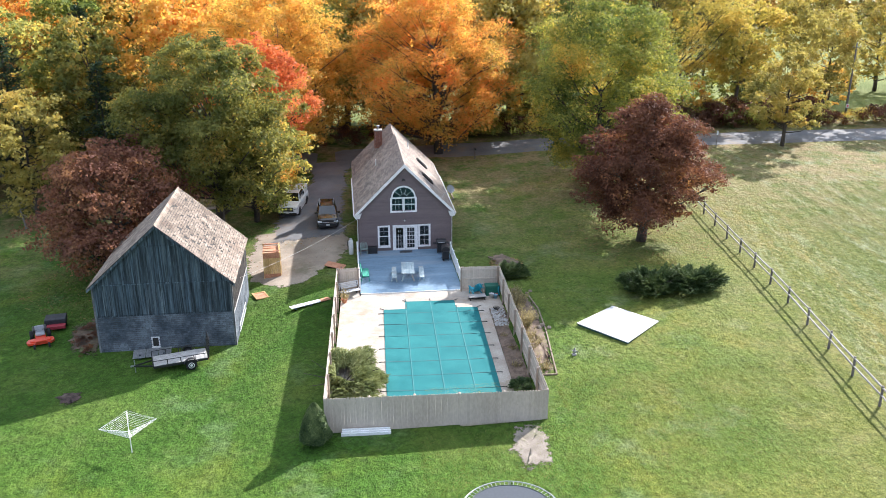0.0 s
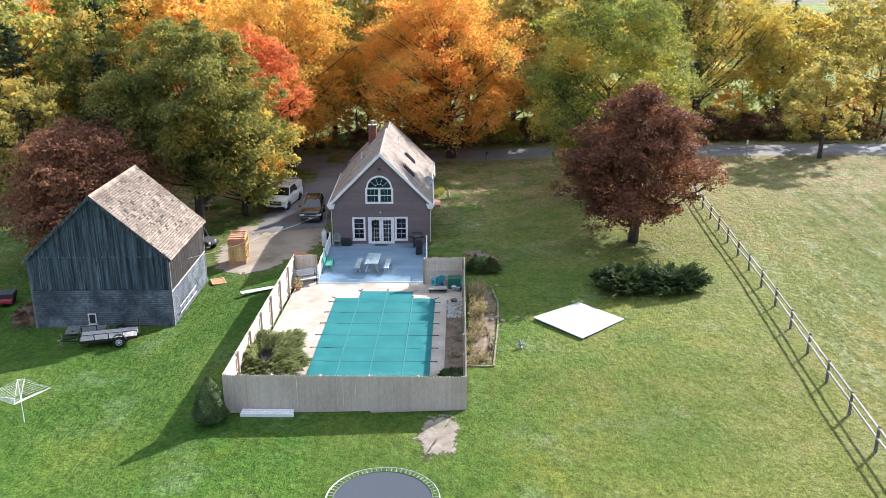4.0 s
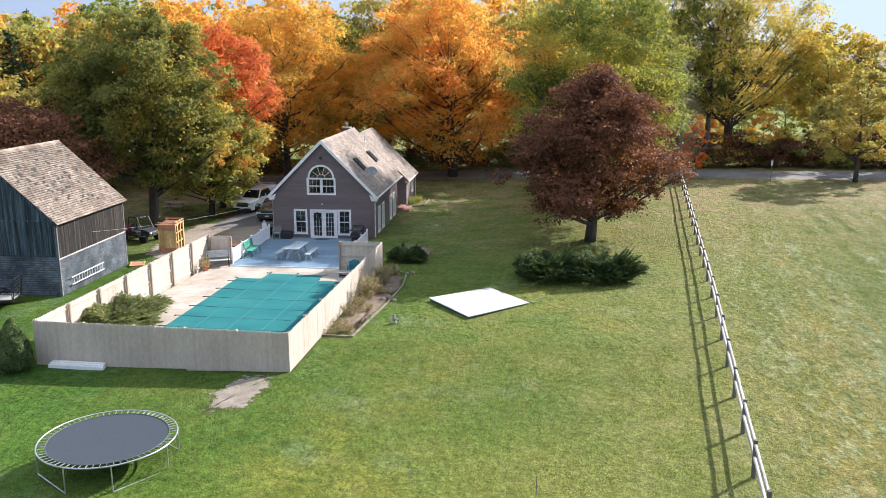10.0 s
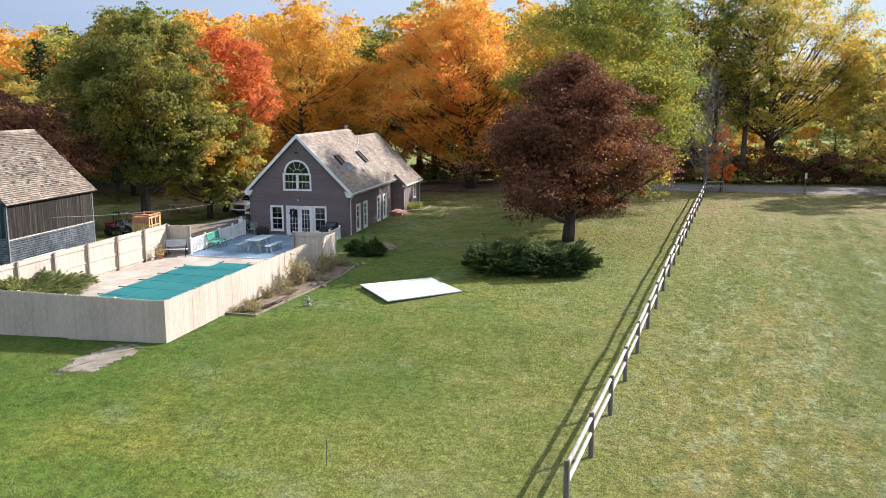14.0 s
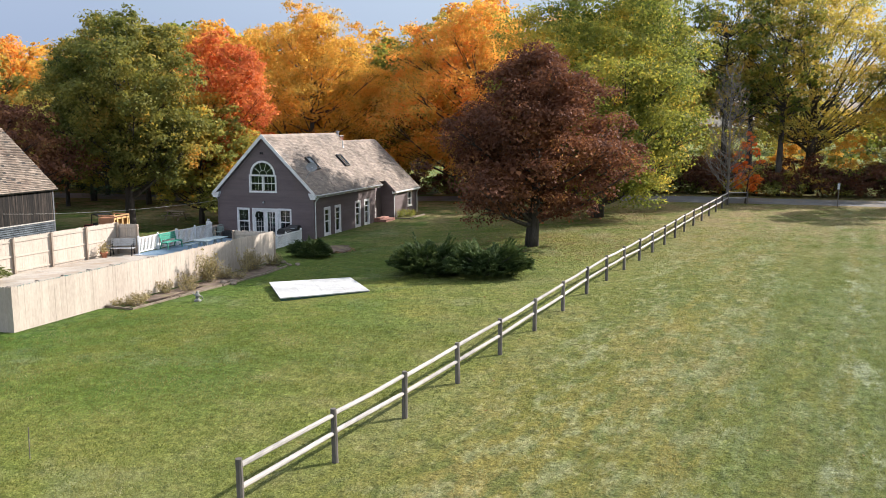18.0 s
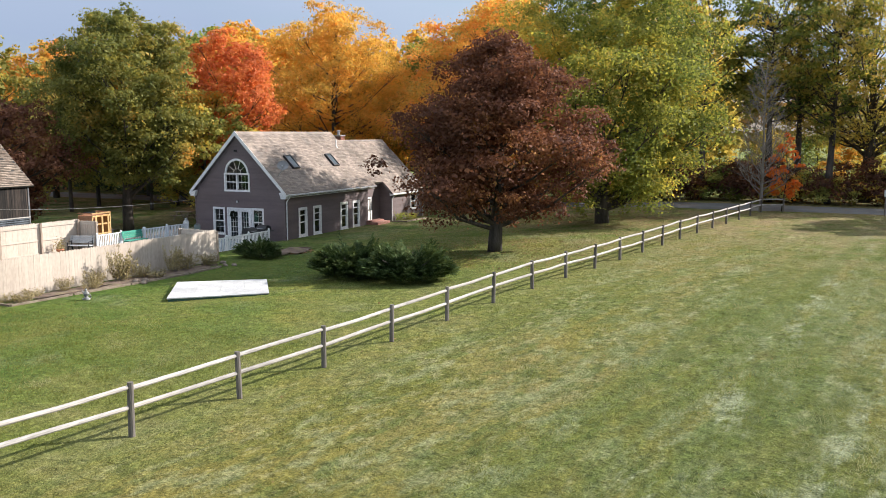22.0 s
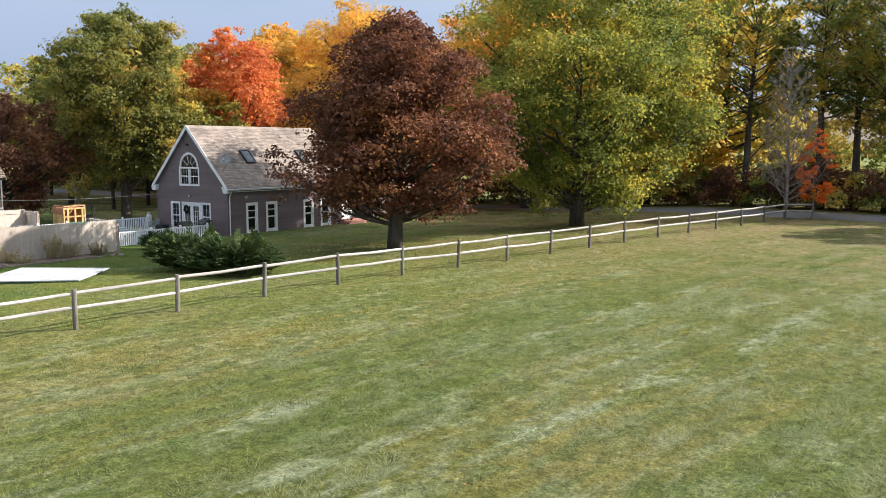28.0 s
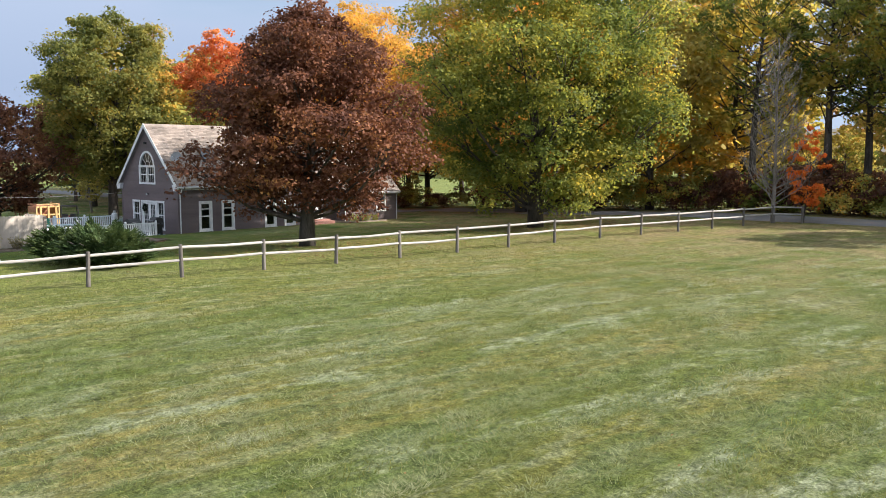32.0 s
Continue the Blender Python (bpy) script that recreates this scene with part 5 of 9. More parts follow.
for u, fm in ((BX0, B_FRONT), (BX1 - 0.1, B_FRONT)):
    g = Geo()
    slab(g, fm, u, u + 0.1, 0.0, 0.06, BZ, B_EAVE + 0.05)
    barn.put(g, "corner_board", "grey_board")
for u in (BY0 - 0.03, BY1 - 0.1):
    g = Geo()
    slab(g, B_SIDE, u, u + 0.1, 0.0, 0.058, BZ, B_EAVE - 0.02)
    barn.put(g, "corner_board", "grey_board")


def wall_shingles(fm, u0, u1, z0, z1, rows, tab, single, seed, hole=None):
    rng = random.Random(seed)
    step = (z1 - z0) / rows
    joined = Geo()
    made = 0
    for r in range(rows):
        z = z0 + r * step
        u = u0 - rng.uniform(0, tab)
        while u < u1:
            w = tab * rng.uniform(0.6, 1.4)
            a, b = max(u, u0), min(u + w, u1)
            u += w
            if b - a < 0.03 or (hole and hole[0] < (a + b) / 2 < hole[1] and hole[2] < z + step / 2 < hole[3]):
                continue
            g = joined if made >= single or r < rows * 0.25 else Geo()
            zb = z + rng.uniform(-0.004, 0.004) - 0.010
            # courses stop short; the dark core showing between them stands for butt shadows
            slab(g, fm, a + 0.006, b - 0.006, 0.002, 0.052 + rng.uniform(0, 0.026), zb + 0.042, z + step - 0.008, 0.006)
            if g is not joined:
                g.put("shingle", "old_shingle", barn_wall)
                made += 1
    tagged(joined.put("shingle_rest", "old_shingle", barn_wall), kind="stuff")


wall_shingles(B_FRONT, BX0, BX1, BZ - 0.1, 1.40, 19, 0.17, 150, 4, (-12.25, -11.8, -0.75, -0.1))
wall_shingles(B_SIDE, BY0, BY1, BZ - 0.1, 1.24, 18, 0.17, 150, 5)
sash_window(barn, "window", B_FRONT, -12.28, -11.78, -0.78, -0.08, 1, 1, 1, 0.07, "small white-framed window near the ground")
BR = roof_slab(barn, "roof", BMID, 1, B_RIDGE + 0.06, BX1 - BMID + 0.22, B_EAVE - 0.12, BY0 - 0.18, BY1 + 0.25, 0.1, "faded cedar shingle roof slope", "barn_core")
BL = roof_slab(barn, "roof", BMID, -1, B_RIDGE + 0.06, BMID - BX0 + 0.22, B_EAVE - 0.12, BY0 - 0.18, BY1 + 0.25, 0.1, "faded cedar shingle roof slope", "barn_core")
barn.put(Geo().prism([(BMID - 0.14, B_RIDGE - 0.05), (BMID, B_RIDGE + 0.11), (BMID + 0.14, B_RIDGE - 0.05), (BMID, B_RIDGE + 0.03)], BY0 - 0.18, BY1 + 0.25, "y"), "ridge_board", "cedar_roof")
for s in (1, -1):
    ex = (BX1 - BMID + 0.22)
    q = [(BMID, B_RIDGE + 0.02), (BMID + s * ex, B_EAVE - 0.17), (BMID + s * ex, B_EAVE - 0.33), (BMID, B_RIDGE - 0.15)]
    barn.put(Geo().prism(q, BY0 - 0.21, BY0 - 0.175, "y"), "rake_board", "old_board")


def ladder(loc, m, length, width=0.38, label="", material="metal_white"):
    ob = thing("ladder", loc, 0, label, "ladder")
    for s in (-1, 1):
        Geo().box(-length / 2, length / 2, -0.015, 0.015, s * width / 2 - 0.03, s * width / 2 + 0.03, m).put("rail", material, ob)
    for k in range(int(length / 0.3)):
        x = -length / 2 + 0.2 + k * 0.3
        Geo().tube([m @ Vector((x, 0, -width / 2)), m @ Vector((x, 0, width / 2))], 0.014, 6).put("rung", material, ob)


ladder((-6.98, 51.9, -0.2), pose(0, 0, 0, 0, 0, 90), 3.7, 0.42, "white ladder hung level on the barn's shingled wall")


# ---- pool yard: patio, cover, stockade fence; laid out a little askew of the house ----
M["concrete"] = surface("pale concrete patio", (0.335, 0.288, 0.238), (0.455, 0.408, 0.352), 0.7, 0.9, 0.25, 30, stain=(0.30, 0.222, 0.155))
M["walk_grey"] = surface("grey concrete walk", (0.26, 0.25, 0.245), (0.36, 0.345, 0.33), 1.0, 0.9, 0.3, 30, stain=(0.2, 0.19, 0.17))
M["fence_wood"] = surface("bleached cedar fence board", (0.425, 0.36, 0.30), (0.525, 0.455, 0.385), 0.6, 0.88, 0.2, 12, vary=0.06, grit=0.14, stretch=(0.9, 0.9, 0.4))
M["fence_post"] = surface("brown fence post", (0.26, 0.205, 0.16), (0.39, 0.32, 0.26), 2.0, 0.9, 0.4, 18, stretch=(1.5, 1.5, 0.16))
M["cover"] = surface("teal mesh pool cover", (0.016, 0.130, 0.138), (0.026, 0.165, 0.168), 0.5, 0.75, 0.12, 60, spec=0.12)
M["strap"] = surface("dark webbing strap", (0.008, 0.075, 0.085), (0.014, 0.10, 0.108), 3, 0.7, 0.2, 60)
M["strap_pale"] = surface("teal webbing strap", (0.018, 0.15, 0.158), (0.028, 0.18, 0.186), 3, 0.7, 0.2, 60)
M["mulch"] = surface("brown bark mulch", (0.10, 0.07, 0.05), (0.20, 0.145, 0.11), 2.2, 0.98, 1.0, 18, stain=(0.19, 0.14, 0.10))
M["pebbles"] = surface("pale grey pebbles", (0.30, 0.30, 0.29), (0.48, 0.47, 0.45), 3, 0.9, 0.9, 22)
M["deck_blue"] = surface("blue-grey painted deck board", (0.118, 0.195, 0.275), (0.168, 0.255, 0.345), 0.9, 0.66, 0.2, 24, vary=0.08, stretch=(0.3, 1, 1), stain=(0.24, 0.275, 0.32))
M["vinyl"] = surface("white vinyl", (0.72, 0.73, 0.74), (0.82, 0.82, 0.82), 2, 0.45, 0.05, 30)
PATIO = -0.32
PM = pose(4.15, 37.25, 0, 0, 0, -2.2)


def pw(u, v, z=0.0):
    return PM @ Vector((u, v, z))


def pool_yard():
    slab_poly = [(-5.5, 0.25), (4.55, 0.25), (4.55, 14.4), (5.6, 14.4), (5.6, 18.0), (-5.4, 18.0)]
    g = Geo().prism(slab_poly, PATIO - 0.25, PATIO, "z")
    ob = g.put("patio", "concrete", loc=PM)
    tagged(ob, "pale stained concrete pool patio", "patio", kind="structure")
    joints = Geo()
    for v in (5.2, 8.2, 11.2, 14.2):
        joints.box(-5.3, -2.7, v, v + 0.02, PATIO, PATIO + 0.003)
    joints.box(-2.9, 3.4, 16.6, 16.62, PATIO, PATIO + 0.003)
    tagged(joints.put("patio_joints", "walk_grey", loc=PM), "narrow control joints across the patio", "joint", kind="structure")
    # bed with mulch and a pebble corner
    bed = Geo()
    rng = np.random.default_rng(5)
    us, vs = np.linspace(4.55, 5.6, 9), np.linspace(0.3, 14.4, 70)
    V = [(u, v, PATIO + 0.02 + 0.05 * rng.random()) for v in vs for u in us]
    F = [(i * 9 + j, i * 9 + j + 1, i * 9 + j + 10, i * 9 + j + 9) for i in range(69) for j in range(8)]
    tagged(bed.add(V, F).put("mulch_bed", "mulch", loc=PM), "brown bark mulch bed along the fence", "flower bed", kind="structure")
    st = Geo()
    for i in range(420):
        u, v = rng.uniform(4.6, 5.5), rng.uniform(11.6, 14.4)
        r = rng.uniform(0.03, 0.075)
        k = [(u + r * math.cos(a + i) * rng.uniform(0.8, 1.2), v + r * math.sin(a + i) * rng.uniform(0.8, 1.2)) for a in (0, 1.26, 2.51, 3.77, 5.03)]
        z = PATIO + 0.05
        st.add([(*p, z) for p in k] + [(u, v, z + r * 0.7)], [(j, (j + 1) % 5, 5) for j in range(5)])
    tagged(st.put("pebbles", "pebbles", loc=PM), "loose pale pebbles in the bed's corner", "pebbles", kind="stuff")


pool_yard()


def pool_cover():
    ob = thing("pool_cover", tuple(pw(0.6, 9, PATIO)), -2.2, "taut teal mesh safety cover over a swimming pool", "pool cover")
    rng = np.random.default_rng(2)
    u0, u1, v0, v1 = -3.1, 3.2, -6.0, 5.75
    nu, nv = 44, 80
    U, W = np.meshgrid(np.linspace(u0, u1, nu), np.linspace(v0, v1, nv))
    ed = np.minimum.reduce((U - u0, u1 - U, W - v0, v1 - W))
    Z = 0.035 - 0.07 * smooth(0.1, 1.6, ed) + 0.012 * np.sin(U * 3.3 + W * 1.1) * np.exp(-((U - 2.4) ** 2) / 1.2) + 0.006 * np.sin(W * 5 + U * 2.0)
    Z = np.maximum(Z, 0.012)
    V = np.stack((U, W, Z), -1).reshape(-1, 3)
    i = (np.arange(nv - 1)[:, None] * nu + np.arange(nu - 1)[None]).ravel()
    me = raw_mesh("cover_sheet", V, np.stack((i, i + 1, i + nu + 1, i + nu), -1), "cover")
    me.shade_smooth()
    link("cover_sheet", me, ob)
    Geo().box(-1.55, 1.75, 5.7, 7.0, 0.005, 0.03, b=0.008).put("step_cover", "cover", ob, "teal cover over the pool steps")
    for k in range(7):
        v = -5.2 + k * 1.72
        g = Geo()
        pts = [(u, v + 0.01 * math.sin(u), 0.042 - 0.03 * min(1, 0.7 * min(u - u0, u1 - u))) for u in np.linspace(u0 - 0.0, u1 + 0.0, 14)]
        g.add([(u, w + dw, z + dz) for u, w, z in pts for dw, dz in ((-0.027, 0), (0.027, 0), (0.027, 0.006), (-0.027, 0.006))],
              [(4 * i + j, 4 * i + (j + 1) % 4, 4 * i + 4 + (j + 1) % 4, 4 * i + 4 + j) for i in range(len(pts) - 1) for j in range(4)])
        strap = g.put("strap", "strap", ob)
        for s, u in ((-1, u0), (1, u1)):
            Geo().tube([(u, v, 0.035), (u + s * 0.30, v, 0.03)], 0.02, 6).put("spring", "black_metal", strap)
            Geo().lathe([(0.045, 0.0), (0.045, 0.03), (0.02, 0.045)], 8, (u + s * 0.33, v)).put("anchor", "black_metal", strap)
    for k, u in enumerate((-1.6, 0.1, 1.8)):
        g = Geo()
        top = 7.0 if -1.7 < u < 1.8 else 5.75
        g.box(u - 0.027, u + 0.027, v0, top, 0.026, 0.034)
        strap = g.put("strap", "strap_pale", ob)
        Geo().tube([(u, top, 0.035), (u, top + 0.32, 0.03)], 0.02, 6).put("spring", "black_metal", strap)
        Geo().lathe([(0.045, 0.0), (0.045, 0.03), (0.02, 0.045)], 8, (u, top + 0.35)).put("anchor", "black_metal", strap)
    for u, v in ((-1.55, 7.0), (1.75, 7.0), (u0, v1), (u1, v1)):
        Geo().tube([(u, v, 0.035), (u + (0.25 if u > 0 else -0.25), v + 0.2, 0.03)], 0.02, 6).put("spring", "black_metal", ob)


pool_cover()
frng = random.Random(12)
BOARDS = []
for k in range(4):
    h = 1.0
    n_ = 0.0703
    BOARDS.append(Geo().prism([(-n_, 0), (n_, 0), (n_, 0.965), (n_ - 0.032, 1.0 - 0.004 * k), (-n_ + 0.032, 1.0 - 0.002 * k), (-n_, 0.965)], -0.009, 0.009, "y").mesh("fence_board"))
    BOARDS[-1].materials.append(M["fence_wood"])


def stockade(name, a, b, top, label, inside, posts=2.44, low=None):
    """A run of dog-eared boards on three rails and posts; inside: the side of the rails (+1: left of the way from a to b)."""
    a, b = Vector(a), Vector(b)
    d = b - a
    ln = d.length
    rz = math.degrees(math.atan2(d.y, d.x))
    z0 = lz(*a.lerp(b, 0.5)[:2]) if low is None else low
    ob = thing(name, (a.x, a.y, z0), rz, label, "fence", "pool fence")
    m = ob.matrix_basis
    n = int(ln / 0.142)
    for i in range(n):
        x = (i + 0.5) * ln / n
        p = m @ Vector((x, 0, 0))
        zb = (lz(p.x, p.y) if low is None else low) - z0 - frng.uniform(0.08, 0.12)
        h = top - z0 - zb + frng.uniform(-0.012, 0.012)
        link("fence_board", BOARDS[i % 4], ob, loc=Matrix.Translation((x, frng.uniform(-0.003, 0.003), zb)) @ Matrix.Rotation(radians(frng.uniform(-0.12, 0.12)), 4, "Y") @ Matrix.Diagonal((1, 1, h, 1)))
    H = top - z0
    for zr in (0.22, H * 0.5, H - 0.22):
        Geo().box(0, ln, 0.012 if inside > 0 else -0.05, 0.05 if inside > 0 else -0.012, zr - 0.045, zr + 0.045).put("rail", "fence_wood", ob)
    k = max(1, round(ln / posts))
    for i in range(k + 1):
        x = min(ln - 0.06, max(0.06, ln * i / k))
        y = 0.1 * inside
        g = Geo().box(x - 0.055, x + 0.055, y - 0.045, y + 0.055, -0.4, H - 0.05, b=0.008)
        post = g.put("post", "fence_post", ob)
        Geo().prism([(x - 0.07, H - 0.05), (x + 0.07, H - 0.05), (x, H - 0.005)], y - 0.065, y + 0.075, "y").put("post_cap", "fence_post", post)
    return ob


FTOP = 1.58
stockade("stockade_fence", pw(-5.66, 0), pw(5.66, 0), FTOP, "long bleached cedar board fence across the pool yard's end", 1)
stockade("stockade_fence", pw(5.66, 0.0), pw(5.66, 17.5), FTOP, "bleached cedar board fence beside the garden bed", 1)
stockade("stockade_fence", pw(-5.66, 17.9), pw(-5.66, 0.0), FTOP, "bleached cedar board fence with rails and posts showing", 1)
stockade("fence_panel", pw(-5.62, 17.95), pw(-4.15, 18.1), 1.5, "short cedar board panel behind the metal bench", -1, 1.4, PATIO)
stockade("fence_panel", (7.75, 54.75, 0), (10.5, 54.68, 0), 1.5, "short cedar board panel at the deck's corner", -1, 2.6, PATIO)

# ---- the deck ----
DECK_Z = -0.27
deck = Site("deck", (4.3, 59, DECK_Z - 0.3), "blue-grey painted wooden deck with white edge", "deck", kind="structure")
plank = Geo().box(-3.65, 3.65, -0.068, 0.068, -0.03, 0.0, b=0.004).mesh("plank")
plank.materials.append(M["deck_blue"])
for i in range(61):
    y = 55.02 + i * 0.1405
    link("plank", plank, deck.ob, loc=Vector((4.35 + 0.0, y, DECK_Z)) + deck.off)
deck.put(Geo().box(0.72, 7.98, 55.0, 63.5, DECK_Z - 0.2, DECK_Z - 0.035), "joists", "fence_post")
deck.put(Geo().box(0.68, 8.02, 54.90, 54.945, DECK_Z - 0.12, DECK_Z + 0.012), "edge_board", "vinyl", "white edge board")
tagged(Geo().box(4.1, 5.05, 62.85, 63.35, DECK_Z, DECK_Z + 0.015, b=0.005).put("doormat", "black_metal"), "dark doormat in front of the French doors", "doormat")


def picket_rail(name, a, b, h, label):
    a, b = Vector(a), Vector(b)
    d = b - a
    ln = d.length
    ob = thing(name, tuple(a), math.degrees(math.atan2(d.y, d.x)), label, "railing", "deck railings")
    k = max(1, round(ln / 2.2))
    for i in range(k + 1):
        x = ln * i / k
        p = Geo().box(x - 0.05, x + 0.05, -0.05, 0.05, 0, h + 0.1, b=0.006).put("post", "vinyl", ob)
        Geo().lathe([(0.075, h + 0.1), (0.075, h + 0.125), (0.03, h + 0.16), (0.005, h + 0.17)], 4, (x, 0)).put("post_cap", "vinyl", p)
    for z in (0.1, h):
        Geo().box(0, ln, -0.025, 0.025, z - 0.035, z + 0.035).put("rail", "vinyl", ob)
    n = int(ln / 0.13)
    for i in range(n):
        x = (i + 0.5) * ln / n
        Geo().box(x - 0.032, x + 0.032, -0.012, 0.012, 0.1, h).put("picket", "vinyl", ob)
    return ob


picket_rail("picket_railing", (0.74, 55.35, DECK_Z), (0.74, 59.0, DECK_Z), 0.92, "white vinyl picket railing at the deck's edge")
picket_rail("picket_railing", (0.74, 59.1, DECK_Z), (0.74, 62.9, DECK_Z), 0.92, "white vinyl picket railing near the house corner")
picket_rail("picket_railing", (8.0, 55.1, DECK_Z), (8.0, 58.2, DECK_Z), 0.86, "white vinyl picket railing beside the juniper")
picket_rail("picket_railing", (8.0, 58.3, DECK_Z), (8.0, 62.2, DECK_Z), 0.86, "white vinyl picket railing beside the grill")

# ---- furniture of deck and patio ----
M["table_paint"] = surface("worn pale blue-grey paint", (0.26, 0.34, 0.37), (0.40, 0.47, 0.49), 2.0, 0.75, 0.3, 20, vary=0.08, stain=(0.34, 0.28, 0.22))
M["green_paint"] = surface("green painted slat", (0.035, 0.25, 0.175), (0.05, 0.31, 0.22), 2, 0.6, 0.15, 25, vary=0.08)
M["bench_metal"] = surface("grey coated metal", (0.42, 0.43, 0.44), (0.55, 0.56, 0.57), 3, 0.5, 0.1, 30)
M["blue_plastic"] = plain("bright blue plastic", (0.015, 0.30, 0.41), 0.45)
M["green_plastic"] = plain("dark green plastic", (0.012, 0.12, 0.085), 0.5)
M["white_plastic"] = plain("white plastic", (0.6, 0.62, 0.62), 0.5)
M["grey_green_plastic"] = plain("grey-green plastic", (0.22, 0.27, 0.25), 0.55)
M["red_plastic"] = plain("red plastic", (0.45, 0.05, 0.04), 0.5)
M["terracotta"] = surface("terracotta", (0.40, 0.16, 0.09), (0.50, 0.22, 0.13), 4, 0.85, 0.2, 30)
M["light_blue"] = plain("light blue plastic", (0.25, 0.45, 0.6), 0.5)


def picnic_set(x, y, rz):
    ob = thing("picnic_table", (x, y, DECK_Z), rz, "worn pale grey wooden picnic table on the deck", "table")
    ob.scale = (1.25, 1.2, 1.04)
    for i in range(5):
        Geo().box(-0.37 + i * 0.15, -0.23 + i * 0.15, -0.95, 0.95, 0.71, 0.75, b=0.006).put("table_board", "table_paint", ob)
    for v in (-0.62, 0.62):
        for s in (-1, 1):
            Geo().beam((s * 0.16, v, 0.70), (s * 0.36, v, 0.0), 0.09, 0.04, (0, 1, 0)).put("leg", "table_paint", ob)
        Geo().box(-0.34, 0.34, v - 0.06, v - 0.02, 0.62, 0.71).put("cross_bar", "table_paint", ob)
        Geo().beam((0, v, 0.35), (0, v * 0.3, 0.68), 0.06, 0.04, (1, 0, 0)).put("brace", "table_paint", ob)
    Geo().box(-0.03, 0.03, -0.62, 0.62, 0.30, 0.37).put("stretcher", "table_paint", ob)
    for s in (-1, 1):
        b = thing("picnic_bench", tuple(ob.matrix_basis @ Vector((s * 0.80, 0, 0))), rz, "worn pale grey wooden bench drawn up to the picnic table", "bench", "picnic benches")
        b.scale = (1.2, 1.2, 1.04)
        for i in range(2):
            Geo().box(-0.145 + i * 0.15, -0.005 + i * 0.15, -0.9, 0.9, 0.40, 0.44, b=0.006).put("seat_board", "table_paint", b)
        for v in (-0.6, 0.6):
            for q in (-1, 1):
                Geo().beam((q * 0.06, v, 0.40), (q * 0.16, v, 0.0), 0.08, 0.035, (0, 1, 0)).put("leg", "table_paint", b)
            Geo().box(-0.14, 0.14, v - 0.05, v - 0.02, 0.33, 0.40).put("cross_bar", "table_paint", b)


picnic_set(4.28, 57.6, -3)


def slat_bench(name, x, y, z, rz, w, material, legs, label, metal=False):
    """A garden bench with slatted seat and back; it faces its own -y."""
    ob = thing(name, (x, y, z), rz, label, "bench")
    for i in range(4):
        Geo().box(-w / 2, w / 2, -0.24 + i * 0.115, -0.14 + i * 0.115, 0.42, 0.45, b=0.005).put("seat_slat", material, ob)
    for i in range(4):
        zz = 0.55 + i * 0.11
        Geo().box(-w / 2, w / 2, 0.25 + i * 0.025, 0.275 + i * 0.025, zz, zz + 0.095, b=0.005).put("back_slat", material, ob)
    for s in (-1, 1):
        u = s * (w / 2 - 0.1)
        Geo().beam((u, -0.22, 0.42), (u, -0.26, 0), 0.05, 0.06, (1, 0, 0)).put("leg", legs, ob)
        Geo().beam((u, 0.37, 0.98), (u, 0.2, 0.36), 0.05, 0.05, (1, 0, 0)).put("back_post", legs, ob)
        Geo().beam((u, 0.2, 0.42), (u, 0.36, 0), 0.05, 0.06, (1, 0, 0)).put("leg", legs, ob)
        Geo().box(u - 0.025, u + 0.025, -0.24, 0.24, 0.36, 0.42).put("seat_rail", legs, ob)
        if metal:
            Geo().tube([(u, -0.24, 0.42), (u, -0.27, 0.6), (u, -0.1, 0.66), (u, 0.28, 0.64)], 0.022, 8).put("armrest", legs, ob)


slat_bench("garden_bench", 1.2, 57.9, DECK_Z, 90, 1.6, "green_paint", "green_paint", "green painted slatted garden bench on the deck")
slat_bench("garden_bench", 0.05, 54.7, PATIO, 22, 1.45, "bench_metal", "black_metal", "grey metal slatted bench on the patio by the fence", True)


def patio_chair(x, y, rz):
    ob = thing("patio_chair", (x, y, DECK_Z), rz, "grey-green moulded plastic armchair by the house wall", "chair")
    Geo().box(-0.24, 0.24, -0.24, 0.22, 0.40, 0.43, b=0.012).put("seat", "grey_green_plastic", ob)
    for s in (-1, 1):
        Geo().beam((s * 0.22, -0.2, 0.42), (s * 0.27, -0.27, 0), 0.05, 0.04).put("leg", "grey_green_plastic", ob)
        Geo().beam((s * 0.22, 0.2, 0.42), (s * 0.26, 0.3, 0), 0.05, 0.04).put("leg", "grey_green_plastic", ob)
        Geo().tube([(s * 0.26, -0.22, 0.42), (s * 0.28, -0.24, 0.62), (s * 0.28, 0.2, 0.64)], 0.025, 6).put("armrest", "grey_green_plastic", ob)
    for i in range(5):
        Geo().box(-0.21 + i * 0.09, -0.15 + i * 0.09, 0.21, 0.235, 0.43, 0.80).put("back_slat", "grey_green_plastic", ob)
    Geo().tube([(-0.24, 0.22, 0.45), (-0.25, 0.26, 0.78), (-0.12, 0.27, 0.88), (0.12, 0.27, 0.88), (0.25, 0.26, 0.78), (0.24, 0.22, 0.45)], 0.025, 6).put("back_frame", "grey_green_plastic", ob)


patio_chair(1.25, 63.0, 0)


def storage_box():
    ob = thing("storage_box", (1.95, 63.15, DECK_Z), 0, "low black storage box against the house wall", "storage box")
    Geo().box(-0.36, 0.36, -0.25, 0.25, 0, 0.42, b=0.015).put("body", "black_metal", ob)
    Geo().box(-0.38, 0.38, -0.27, 0.27, 0.425, 0.49, b=0.02).put("lid", "black_metal", ob)


storage_box()


